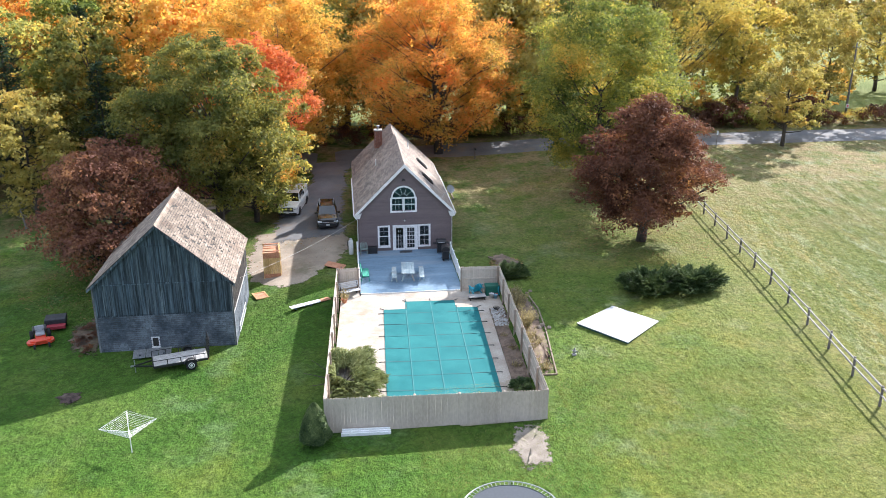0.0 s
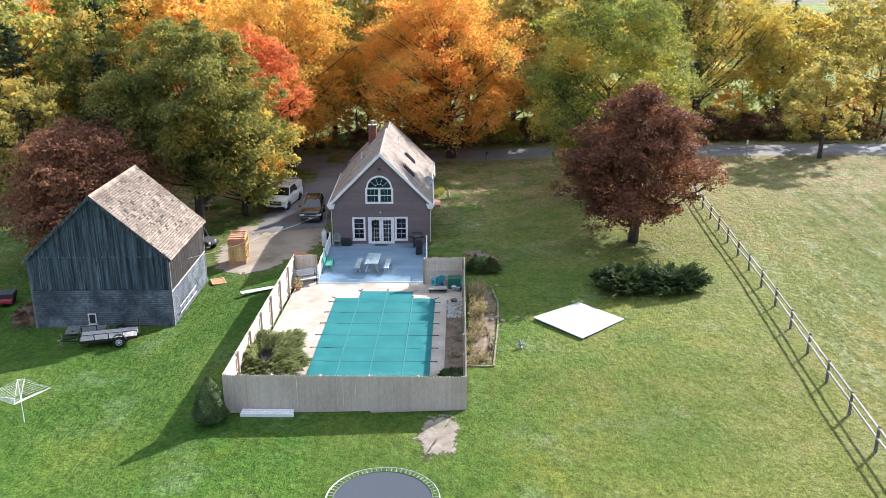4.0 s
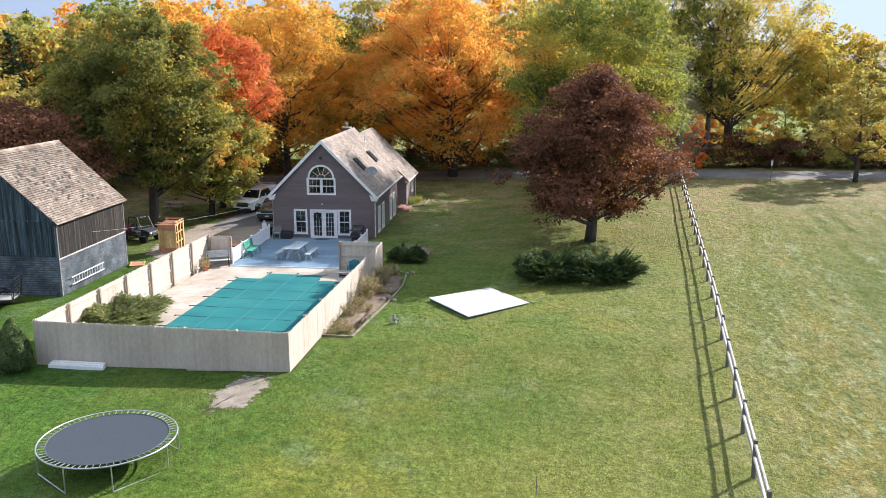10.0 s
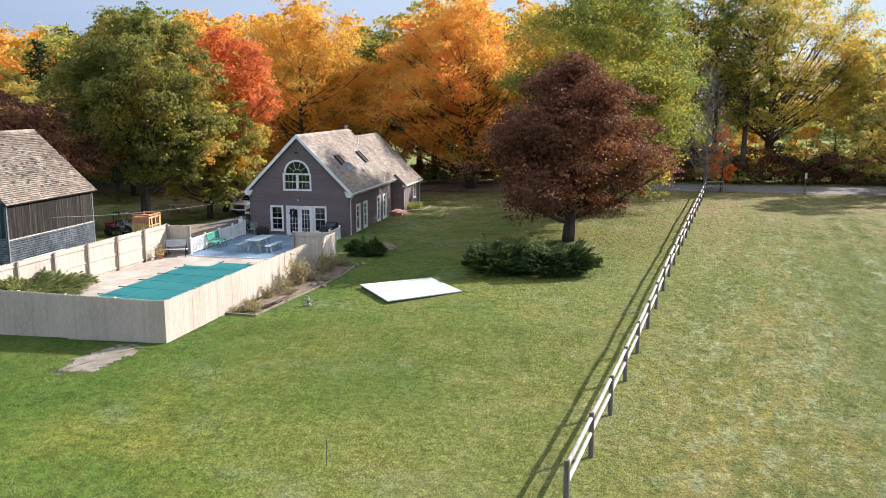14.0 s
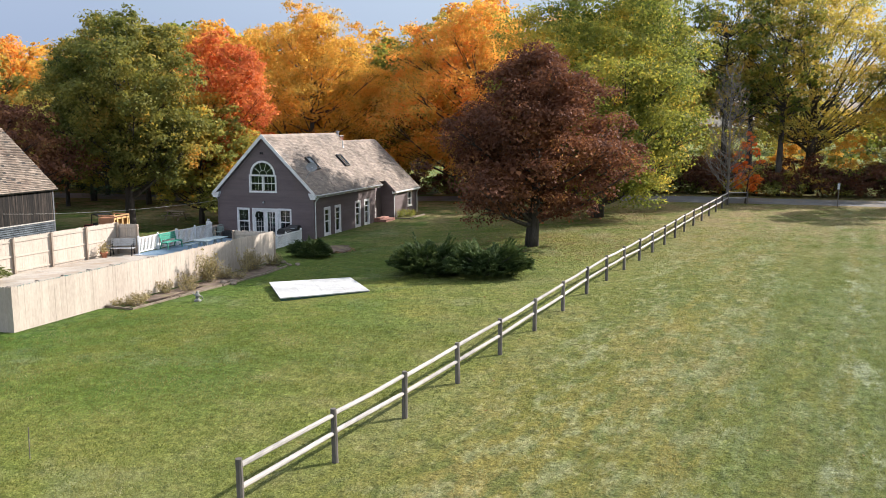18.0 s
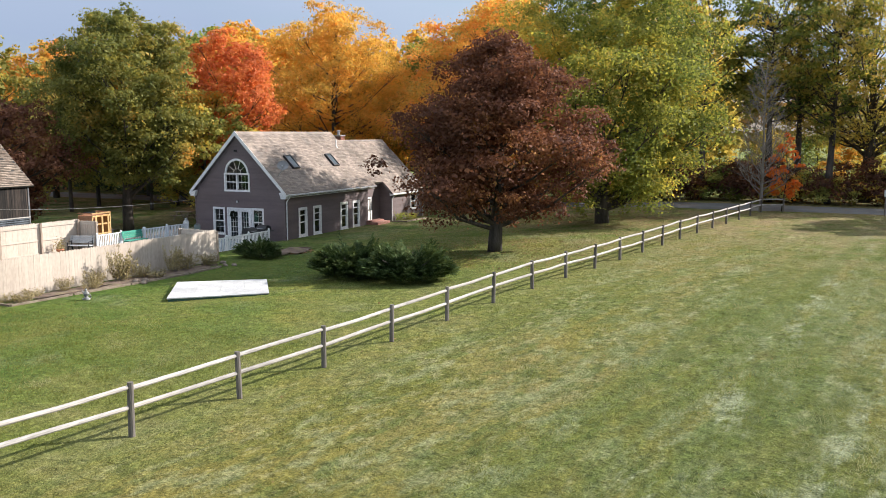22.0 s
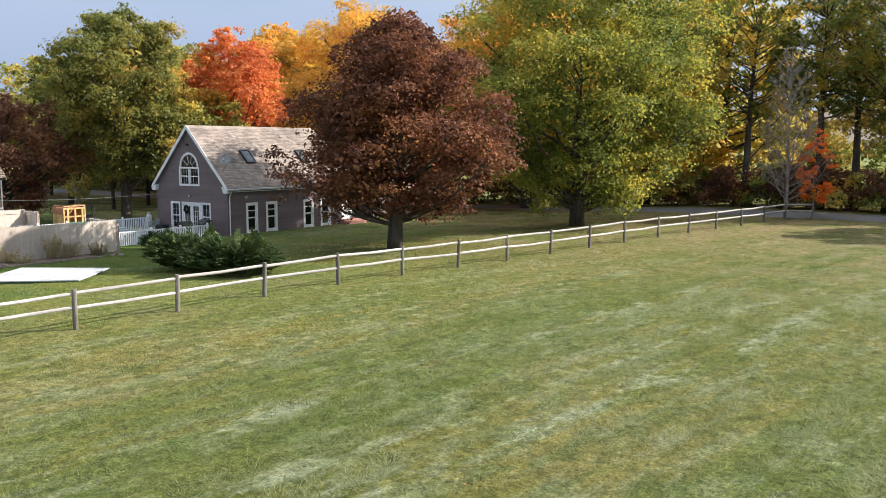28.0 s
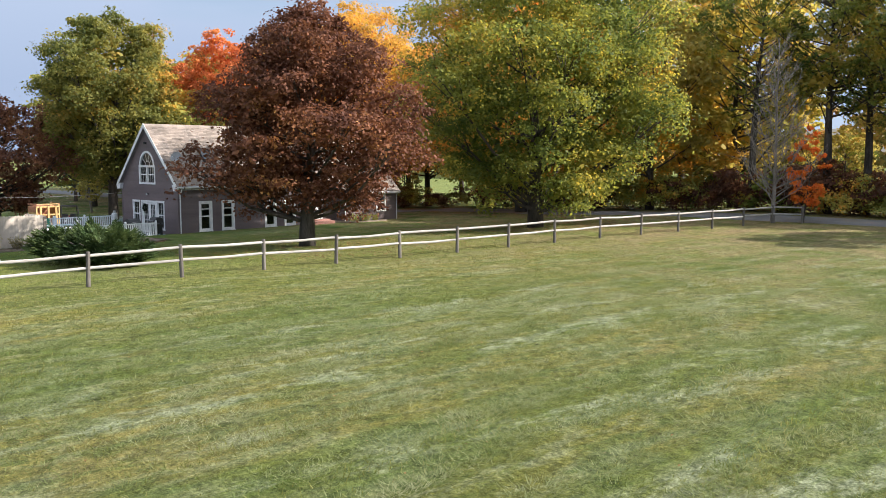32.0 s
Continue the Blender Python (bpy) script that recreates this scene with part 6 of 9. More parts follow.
def grill(x, y, rz):
    ob = thing("gas_grill", (x, y, DECK_Z), rz, "black covered gas grill on the deck beside the railing", "grill", "grills")
    Geo().box(-0.3, 0.3, -0.25, 0.25, 0.12, 0.72, b=0.02).put("cart", "black_metal", ob)
    hood = [(-0.3, 0.78), (0.3, 0.78), (0.3, 0.95), (0.2, 1.1), (0.0, 1.16), (-0.2, 1.1), (-0.3, 0.95)]
    Geo().prism([(p[0], p[1]) for p in hood], -0.36, 0.36, "x").put("hood", "black_metal", ob, shade=False)
    Geo().box(-0.62, -0.38, -0.22, 0.22, 0.80, 0.83, b=0.008).put("side_shelf", "black_metal", ob)
    Geo().box(0.38, 0.62, -0.22, 0.22, 0.80, 0.83, b=0.008).put("side_shelf", "black_metal", ob)
    Geo().tube([(-0.25, -0.36, 0.95), (0.25, -0.36, 0.95)], 0.014, 6).put("handle", "steel", ob)
    for s in (-1, 1):
        Geo().tube([(s * 0.26, 0.18, 0.08), (s * 0.30, 0.18, 0.08)], 0.08, 12).put("wheel", "rubber", ob)
        Geo().box(s * 0.27 - 0.02, s * 0.27 + 0.02, -0.22, -0.18, 0, 0.12).put("leg", "black_metal", ob)


grill(7.45, 61.0, 90)
grill(7.3, 62.6, 0)


def adirondack(x, y, rz):
    ob = thing("adirondack_chair", (x, y, PATIO), rz, "bright blue plastic adirondack chair on the patio", "chair")
    for i in range(4):
        Geo().box(-0.27, 0.27, -0.3 + i * 0.13, -0.19 + i * 0.13, 0.36 - i * 0.035, 0.38 - i * 0.035, b=0.005).put("seat_slat", "blue_plastic", ob)
    for i in range(5):
        u = -0.22 + i * 0.11
        Geo().beam((u, 0.2, 0.25), (u * 1.15, 0.5, 0.98 - 0.05 * abs(i - 2)), 0.09, 0.02, (0, 1, 0)).put("back_slat", "blue_plastic", ob)
    for s in (-1, 1):
        Geo().box(s * 0.35 - 0.07, s * 0.35 + 0.07, -0.35, 0.4, 0.52, 0.545, b=0.006).put("armrest", "blue_plastic", ob)
        Geo().box(s * 0.32 - 0.02, s * 0.32 + 0.02, -0.32, -0.22, 0, 0.52).put("leg", "blue_plastic", ob)
        Geo().beam((s * 0.3, -0.3, 0.34), (s * 0.3, 0.55, 0.05), 0.03, 0.1).put("side_rail", "blue_plastic", ob)


adirondack(8.75, 54.15, 200)


def deck_box():
    ob = thing("deck_box", (9.85, 53.95, PATIO), 0, "dark green plastic storage bin by the fence corner", "storage bin")
    Geo().box(-0.45, 0.45, -0.3, 0.3, 0, 0.62, b=0.02).put("body", "green_plastic", ob)
    Geo().box(-0.48, 0.48, -0.33, 0.33, 0.625, 0.72, b=0.03).put("lid", "green_plastic", ob)
    lo = thing("low_table", (8.7, 53.15, PATIO), 4, "low dark table with a pale cover on the patio", "table")
    Geo().box(-0.6, 0.6, -0.28, 0.28, 0.24, 0.30, b=0.02).put("top", "walk_grey", lo)
    for s in (-1, 1):
        for q in (-1, 1):
            Geo().box(s * 0.5 - 0.03, s * 0.5 + 0.03, q * 0.2 - 0.03, q * 0.2 + 0.03, 0, 0.24).put("leg", "black_metal", lo)
    Geo().box(-0.6, 0.6, -0.02, 0.02, 0.05, 0.12).put("stretcher", "black_metal", lo)
    for x, y, m, s in ((9.75, 53.35, "white_plastic", 0.16), (10.0, 53.2, "light_blue", 0.14), (10.1, 53.45, "red_plastic", 0.11)):
        g = Geo().lathe([(s * 0.75, 0), (s, s * 1.8), (s * 1.05, s * 1.8), (s * 1.05, s * 1.9), (s * 0.95, s * 1.9), (s * 0.7, s * 0.15)], 14, (0, 0))
        tagged(g.put("bucket", m, loc=(x, y, PATIO), shade=True), "small plastic pool bucket by the storage bin", "bucket", "pool buckets")
    fl = Geo().lathe([(0.05, 0), (0.3, 0.0), (0.34, 0.03), (0.34, 0.06), (0.28, 0.08), (0.05, 0.06)], 20)
    tagged(fl.put("pool_float", "blue_plastic", loc=pose(10.3, 53.7, PATIO + 0.35, 80, 0, 70), shade=True), "round blue pool float leaning on the fence", "pool float")
    hs = Geo()
    hs.tube([(0.13 * math.cos(a * 0.6) * (1 + 0.02 * a), 0.13 * math.sin(a * 0.6) * (1 + 0.02 * a), 0.02 + 0.004 * a) for a in range(40)], 0.014, 6)
    tagged(hs.put("garden_hose", "rubber", loc=(9.7, 51.2, PATIO + 0.05)), "small coil of black hose on the pebbles", "hose")


deck_box()


def pot():
    ob = thing("flower_pot", (*pw(-5.15, 16.2)[:2], PATIO), 0, "terracotta pot with withered plants by the fence", "flower pot")
    Geo().lathe([(0.13, 0), (0.2, 0.26), (0.23, 0.26), (0.23, 0.32), (0.19, 0.32), (0.17, 0.25)], 16).put("pot", "terracotta", ob, shade=True)
    rng = np.random.default_rng(4)
    P = rng.normal(size=(260, 3)) * (0.16, 0.16, 0.2) + (0, 0, 0.5)
    V, F = leaves_at(rng, P, rng.normal(size=(260, 3)), 0.09)
    tagged(link("plant", raw_mesh("plant", V, F, "leaf_weeds"), ob), kind="stuff")


pot()


def gas_cylinder():
    ob = thing("gas_cylinder", (0.25, 63.3, lz(0.25, 63.3)), 0, "tall white propane cylinder at the house corner", "gas cylinder")
    Geo().lathe([(0.17, 0), (0.19, 0.06), (0.19, 1.05), (0.15, 1.16), (0.06, 1.2)], 18).put("body", "white_plastic", ob, shade=True)
    Geo().lathe([(0.09, 1.18), (0.1, 1.2), (0.1, 1.32), (0.08, 1.33)], 12).put("cap", "steel", ob, shade=True)
    t = Geo().lathe([(0.2, 0), (0.22, 0.06), (0.24, 0.55), (0.26, 0.56), (0.26, 0.6), (0.05, 0.66)], 16)
    tagged(t.put("trash_can", "black_metal", loc=(0.2, 64.6, lz(0.2, 64.6)), shade=True), "black bin beside the house wall", "bin")


gas_cylinder()


# ---- things in the yard ----
M["rail_wood"] = surface("sun-bleached rail", (0.30, 0.28, 0.26), (0.47, 0.445, 0.42), 2.0, 0.85, 0.4, 14, vary=0.08, stretch=(1, 0.2, 1), stain=(0.40, 0.36, 0.32))
M["post_wood"] = surface("grey weathered post", (0.10, 0.088, 0.078), (0.19, 0.17, 0.15), 3.0, 0.92, 0.6, 14, vary=0.15, stretch=(1, 1, 0.2))


def rail_fence():
    n = 21
    P = []
    for i in range(n):
        y = 26.25 + 3.204 * min(i, 14) + 3.46 * max(i - 14, 0)
        near = max(0.0, 1 - i / 6)
        y += 0.22 * near
        x = 26.2 + (y - 26.35) * 0.1187 - 0.12 * near
        P.append(Vector((x, y, lz(x, y) + 0.09 * near)))
    ob = thing("rail_fence", tuple(P[0]), 0, "two-rail fence with weathered posts and bleached rails along the field", "fence")
    off = -P[0]
    rng = random.Random(3)
    for i, p in enumerate(P):
        q = p + off
        lean = Vector((rng.uniform(-0.03, 0.03), rng.uniform(-0.03, 0.03), 0))
        g = Geo().tube([q + Vector((0, 0, -0.3)), q + lean * 0.5 + Vector((0, 0, 0.6)), q + lean + Vector((0, 0, 1.12)), q + lean + Vector((0, 0, 1.17))], 0.075, 10, 0.066)
        g.put("post", "post_wood", ob, shade=False)
        if i + 1 < n:
            r = P[i + 1] + off
            for z in (0.6, 1.05):
                a, b = q + Vector((-0.02, 0, z + rng.uniform(-0.03, 0.03))), r + Vector((-0.02, 0, z + rng.uniform(-0.03, 0.03)))
                mid = a.lerp(b, 0.5) + Vector((0, 0, rng.uniform(-0.03, 0.01)))
                Geo().tube([a, a.lerp(b, 0.06), mid, a.lerp(b, 0.94), b], 0.057, 8, 0.05).put("rail", "rail_wood", ob)
    e, c = P[-1] + off, Vector((1.6, 0.9, 0))
    for z in (0.6, 1.05):
        Geo().tube([e + Vector((0, 0, z)), e + c + Vector((0, 0, z))], 0.05, 8).put("rail", "rail_wood", ob)
    Geo().tube([e + c + Vector((0, 0, -0.3)), e + c + Vector((0, 0, 1.15))], 0.075, 10).put("post", "post_wood", ob)


rail_fence()
M["white_deck"] = surface("white coated panel", (0.44, 0.44, 0.435), (0.55, 0.55, 0.545), 0.9, 0.6, 0.12, 18, stain=(0.34, 0.34, 0.33))
# edge green is darkened to stand for the thin shadow below the panels
M["teal_edge"] = plain("green edge darkened for shadow", (0.03, 0.09, 0.07), 0.7)


def platform():
    a, b, c, d = (16.54, 44.79), (19.48, 47.52), (17.27, 50.22), (14.19, 47.88)
    ob = thing("platform", (16.92, 47.36, lz(16.9, 47.6) - 0.01), 0, "low white-topped square platform with dark sides on the lawn", "platform")
    pts = [Vector((p[0] - 16.9, p[1] - 47.6)) for p in (a, b, c, d)]
    Geo().prism([tuple(p * 0.97) for p in pts], -0.1, 0.105, "z").put("base", "teal_edge", ob, "green sides darkened for the shadow under the top")
    pa, pb, pc, pd = pts
    for i in range(4):
        for j in range(2):
            q = []
            for u, v in ((i / 4, j / 2), ((i + 1) / 4, j / 2), ((i + 1) / 4, (j + 1) / 2), (i / 4, (j + 1) / 2)):
                q.append(pa.lerp(pb, u).lerp(pd.lerp(pc, u), v))
            m = sum(q, Vector((0, 0))) / 4
            q = [m + (p - m) * 0.994 for p in q]
            Geo().prism([tuple(p) for p in q], 0.108, 0.15, "z").put("top_panel", "white_deck", ob)


platform()
M["tramp_mat"] = plain("dark trampoline mat", (0.030, 0.040, 0.054), 0.7)
M["tramp_pad"] = surface("faded spring pad", (0.05, 0.07, 0.06), (0.10, 0.12, 0.10), 3, 0.8, 0.2, 20)


def trampoline(x, y, r):
    ob = thing("trampoline", (x, y, lz(x, y)), 12, "round black trampoline with bare springs and steel legs on the lawn", "trampoline")
    h = 0.88
    ring = lambda q, z, n=64: [(q * math.cos(2 * math.pi * i / n), q * math.sin(2 * math.pi * i / n), z) for i in range(n)]
    v = ring(r - 0.26, h - 0.015)
    inner = ring((r - 0.26) * 0.5, h - 0.045)
    g = Geo().add([(0, 0, h - 0.055)] + inner + v, [(0, 1 + i, 1 + (i + 1) % 64) for i in range(64)] + [(1 + i, 65 + i, 65 + (i + 1) % 64, 1 + (i + 1) % 64) for i in range(64)])
    g.put("mat", "tramp_mat", ob, shade=True)
    Geo().tube(ring(r - 0.26, h - 0.012) + [ring(r - 0.26, h - 0.012)[0]], 0.02, 6).put("mat_hem", "tramp_pad", ob)
    c = ring(r, h)
    Geo().tube(c + [c[0]], 0.026, 8).put("ring", "steel", ob, "galvanised steel ring", shade=True)
    for i in range(64):
        a = 2 * math.pi * (i + 0.5) / 64
        Geo().tube([((r - 0.25) * math.cos(a), (r - 0.25) * math.sin(a), h - 0.012), ((r - 0.03) * math.cos(a), (r - 0.03) * math.sin(a), h)], 0.014, 5).put("spring", "steel", ob)
    for k in range(4):
        a0, a1 = math.pi / 2 * k + 0.3, math.pi / 2 * k + 1.2
        p = [(r * math.cos(a), r * math.sin(a)) for a in (a0, a1)]
        Geo().tube([(*p[0], h), (p[0][0], p[0][1], 0.12), (p[0][0] * 1.0, p[0][1] * 1.0, 0.04), (p[1][0], p[1][1], 0.04), (p[1][0], p[1][1], 0.12), (*p[1], h)], 0.022, 6).put("leg_frame", "steel", ob)


trampoline(6.3, 28.8, 2.12)


def clothes_dryer(x, y):
    ob = thing("rotary_clothes_line", (x, y, lz(x, y)), 8, "empty white rotary clothes line on the lawn", "clothes line")
    Geo().tube([(0, 0, -0.1), (0, 0, 2.25)], 0.024, 8).put("pole", "metal_white", ob)
    Geo().lathe([(0.045, 1.1), (0.05, 1.2), (0.045, 1.28)], 10).put("hub", "metal_white", ob)
    tips = []
    for k in range(4):
        a = math.pi / 2 * k + 0.12
        t = Vector((1.35 * math.cos(a), 1.35 * math.sin(a), 1.62))
        tips.append(t)
        Geo().tube([(0.04 * math.cos(a), 0.04 * math.sin(a), 1.2), t], 0.014, 6).put("arm", "metal_white", ob)
        Geo().tube([(0, 0, 2.22), t], 0.007, 5).put("stay", "metal_white", ob)
    for j in range(9):
        f = 0.32 + 0.68 * j / 8
        pts = [Vector((0, 0, 1.2)).lerp(t, f) for t in tips]
        for p, q in zip(pts, pts[1:] + pts[:1]):
            m = p.lerp(q, 0.5) - Vector((0, 0, 0.015))
            Geo().tube([p, m, q], 0.006, 4).put("line", "metal_white", ob)


clothes_dryer(-11.05, 37.75)


def trailer():
    ob = thing("utility_trailer", (-10.2, 46.9, lz(-10.2, 46.9)), 15, "black utility trailer with plank floor and raised mesh ramp", "trailer")
    L, W, z = 1.55, 0.68, 0.48
    for i in range(5):
        y = -W + 0.02 + i * 0.272
        Geo().box(-L, L, y, y + 0.262, z, z + 0.035, b=0.005).put("plank", "pale_board", ob)
    for s in (-1, 1):
        Geo().box(-L, L, s * W - 0.03 + s * 0.03, s * W + 0.03 + s * 0.03, z - 0.1, z + 0.03).put("side_beam", "black_metal", ob)
        Geo().tube([(-L, s * (W + 0.03), z + 0.36), (L, s * (W + 0.03), z + 0.36)], 0.022, 6).put("side_rail", "black_metal", ob)
        for x in (-L, -0.75, 0.0, 0.75, L):
            Geo().box(x - 0.025, x + 0.025, s * (W + 0.03) - 0.02, s * (W + 0.03) + 0.02, z, z + 0.36).put("stake", "black_metal", ob)
        w = Geo().lathe([(0.17, -0.09), (0.29, -0.09), (0.32, -0.05), (0.32, 0.05), (0.29, 0.09), (0.17, 0.09)], 24).put("tyre", "rubber", ob, loc=pose(0.55, s * (W + 0.22), 0.32, 90, 0, 0), shade=True)
        Geo().lathe([(0.0, -0.1), (0.05, -0.1), (0.1, -0.085), (0.185, -0.096), (0.185, 0.096), (0.1, 0.085), (0.05, 0.1), (0.0, 0.1)], 16).put("rim", "white_plastic", w, shade=True)
        arc = [(0.55 + 0.42 * math.cos(a), s * (W + 0.22), 0.33 + 0.42 * math.sin(a)) for a in np.linspace(0.25, math.pi - 0.25, 9)]
        g = Geo()
        for a, b in zip(arc, arc[1:]):
            g.beam(a, b, 0.012, 0.24, (0, 1, 0))
        g.put("fender", "black_metal", ob)
    Geo().box(-L - 0.03, -L + 0.02, -W, W, z - 0.1, z + 0.4 - 0.35).put("front_beam", "black_metal", ob)
    Geo().tube([(-L, -W, z + 0.36), (-L, W, z + 0.36)], 0.022, 6).put("front_rail", "black_metal", ob)
    for s in (-1, 1):
        Geo().beam((-L, s * 0.4, z - 0.08), (-L - 1.1, 0, z - 0.08), 0.06, 0.08).put("tongue", "black_metal", ob)
    Geo().tube([(-L - 1.0, 0, 0.0), (-L - 1.0, 0, z + 0.3)], 0.03, 8).put("jack", "steel", ob)
    Geo().box(-L - 1.25, -L - 1.05, -0.05, 0.05, z - 0.1, z - 0.02, b=0.01).put("coupler", "steel", ob)
    gate = Geo().tube([(L + 0.05, -W, z), (L + 0.16, -W, z + 1.15), (L + 0.16, W, z + 1.15), (L + 0.05, W, z)], 0.024, 6).put("ramp_gate", "black_metal", ob, "raised black mesh ramp")
    for k in range(6):
        f = k / 6
        Geo().tube([(L + 0.05 + 0.11 * f, -W, z + 1.15 * f), (L + 0.05 + 0.11 * f, W, z + 1.15 * f)], 0.016, 6).put("gate_bar", "black_metal", gate)
    for k in range(1, 12):
        y = -W + 2 * W * k / 12
        Geo().tube([(L + 0.05, y, z), (L + 0.16, y, z + 1.15)], 0.008, 5).put("gate_wire", "black_metal", gate)
    for s in (-1, 1):
        Geo().box(L - 0.02, L + 0.03, s * (W - 0.05) - 0.06, s * (W - 0.05) + 0.06, z - 0.09, z - 0.01).put("tail_lamp", "red_plastic", ob)
    o2 = thing("sheet_metal", (-12.1, 48.3, lz(-12.1, 48.3)), 6, "loose pale metal sheets leaning by the barn wall", "sheets")
    for k in range(3):
        Geo().box(-1.1 + k * 0.75, -0.38 + k * 0.75, -0.45, 0.4, 0.25, 0.27, pose(0, 0, 0, 12, 0, 0)).put("sheet", "steel", o2)
    for k in (-0.7, 0.7):
        Geo().box(k - 0.05, k + 0.05, -0.3, 0.4, -0.02, 0.24).put("block", "old_board", o2)


trailer()
M["mower_red"] = plain("orange-red mower paint", (0.62, 0.055, 0.02), 0.35, coat=0.4)
M["dark_red"] = plain("dull red paint", (0.30, 0.03, 0.045), 0.5)
M["grey_seat"] = plain("grey vinyl", (0.32, 0.33, 0.35), 0.55)
M["dark_tarp"] = surface("dark tarpaulin", (0.02, 0.021, 0.025), (0.04, 0.042, 0.05), 3, 0.6, 0.5, 10)


def wheel(ob, x, y, r, w, rz=0):
    t = Geo().lathe([(r * 0.55, -w / 2), (r * 0.9, -w / 2), (r, -w / 3), (r, w / 3), (r * 0.9, w / 2), (r * 0.55, w / 2)], 20).put("tyre", "rubber", ob, loc=pose(x, y, r, 90, 0, rz), shade=True)
    Geo().lathe([(r * 0.1, -w * 0.4), (r * 0.5, -w * 0.3), (r * 0.56, -w * 0.45), (r * 0.56, w * 0.45), (r * 0.5, w * 0.3), (r * 0.1, w * 0.4)], 14).put("rim", "steel", t, shade=True)


def mower():
    x, y = -19.5, 51.2
    ob = thing("zero_turn_mower", (x, y, lz(x, y)), 20, "orange-red zero-turn lawn mower parked on the grass", "lawn mower")
    deckp = [(-0.75, -0.62), (0.55, -0.7), (0.78, -0.4), (0.7, 0.0), (-0.7, 0.05), (-0.85, -0.3)]
    Geo().prism(deckp, 0.12, 0.26, "z").put("cutting_deck", "mower_red", ob)
    Geo().lathe([(0.24, 0.26), (0.24, 0.32), (0.16, 0.36)], 14, (-0.42, -0.3)).put("blade_housing", "mower_red", ob)
    Geo().lathe([(0.24, 0.26), (0.24, 0.32), (0.16, 0.36)], 14, (0.35, -0.3)).put("blade_housing", "mower_red", ob)
    Geo().box(-0.3, 0.3, -0.75, 0.9, 0.30, 0.42, b=0.03).put("chassis", "mower_red", ob)
    Geo().box(-0.42, 0.42, 0.35, 1.05, 0.42, 0.72, b=0.05).put("engine_cover", "black_metal", ob)
    Geo().box(-0.27, 0.27, -0.05, 0.4, 0.44, 0.58, b=0.05).put("seat", "grey_seat", ob)
    Geo().box(-0.27, 0.27, 0.34, 0.46, 0.55, 0.98, b=0.05).put("backrest", "grey_seat", ob)
    for s in (-1, 1):
        Geo().tube([(s * 0.36, 0.15, 0.45), (s * 0.38, -0.1, 0.9), (s * 0.15, -0.16, 0.92)], 0.018, 6).put("control_lever", "black_metal", ob)
        wheel(ob, s * 0.5, 0.62, 0.29, 0.24, 90)
        wheel(ob, s * 0.42, -0.95, 0.15, 0.12, 90)
        Geo().tube([(s * 0.42, -0.95, 0.3), (s * 0.3, -0.7, 0.36)], 0.025, 6).put("caster_arm", "mower_red", ob)
    c = thing("yard_cart", (-19.2, 53.4, lz(-19.2, 53.4)), 10, "dark tarpaulin-covered cart with a dull red frame", "cart")
    c.scale = (0.68, 0.78, 0.75)
    Geo().box(-0.95, 0.95, -0.6, 0.65, 0.45, 0.95, b=0.06).put("covered_bed", "dark_tarp", c)
    Geo().box(-0.75, 0.95, -1.15, -0.62, 0.25, 0.55, b=0.05).put("frame", "dark_red", c)
    for s in (-1, 1):
        wheel(c, s * 0.8, 0.0, 0.27, 0.18, 90)


mower()
M["leaf_ground"] = surface("brown leaf litter and thin grass", (0.07, 0.05, 0.034), (0.145, 0.105, 0.07), 1.6, 0.97, 0.9, 14, stain=(0.09, 0.11, 0.03))
M["soil"] = surface("dark soil and roots", (0.035, 0.022, 0.018), (0.095, 0.062, 0.05), 3, 0.98, 1.0, 16, stain=(0.14, 0.11, 0.085))
M["bare_earth"] = surface("bare sandy earth", (0.17, 0.14, 0.11), (0.28, 0.24, 0.195), 1.2, 0.97, 0.8, 20, stain=(0.10, 0.11, 0.045))


def patch(name, outline, material, lift, label, category, hump=0.02, grow=True):
    """An uneven patch of earth, a little raised in its middle."""
    c = sum((Vector(p) for p in outline), Vector((0, 0))) / len(outline)
    rng = np.random.default_rng(len(label))
    ring = []
    n = len(outline)
    for i in range(n * 4):
        a, b = Vector(outline[i // 4]), Vector(outline[(i // 4 + 1) % n])
        ring.append(a.lerp(b, (i % 4) / 4) + Vector(rng.normal(size=2)) * 0.09)
    V, F, rim = [], [], []
    m = len(ring)
    for k, f in enumerate((1.25 if grow else 1.0, 1.0 if grow else 0.9, 0.7, 0.45, 0.2)):
        for p in ring:
            q = c + (p - c) * f
            rim.append((0.0, 0.35, 0.8, 1.0, 1.0)[k])
            V.append((q.x, q.y, lz(q.x, q.y) + (0.005 if k == 0 else lift + hump * (1 - f) + rng.uniform(0, 0.02))))
    for k in range(4):
        F += [(k * m + i, k * m + (i + 1) % m, (k + 1) * m + (i + 1) % m, (k + 1) * m + i) for i in range(m)]
    F.append(tuple(4 * m + i for i in range(m)))
    ob = Geo().add(V, F).put(name, material, shade=True)
    set_rim(ob, rim)
    return tagged(ob, label, category, kind="structure")


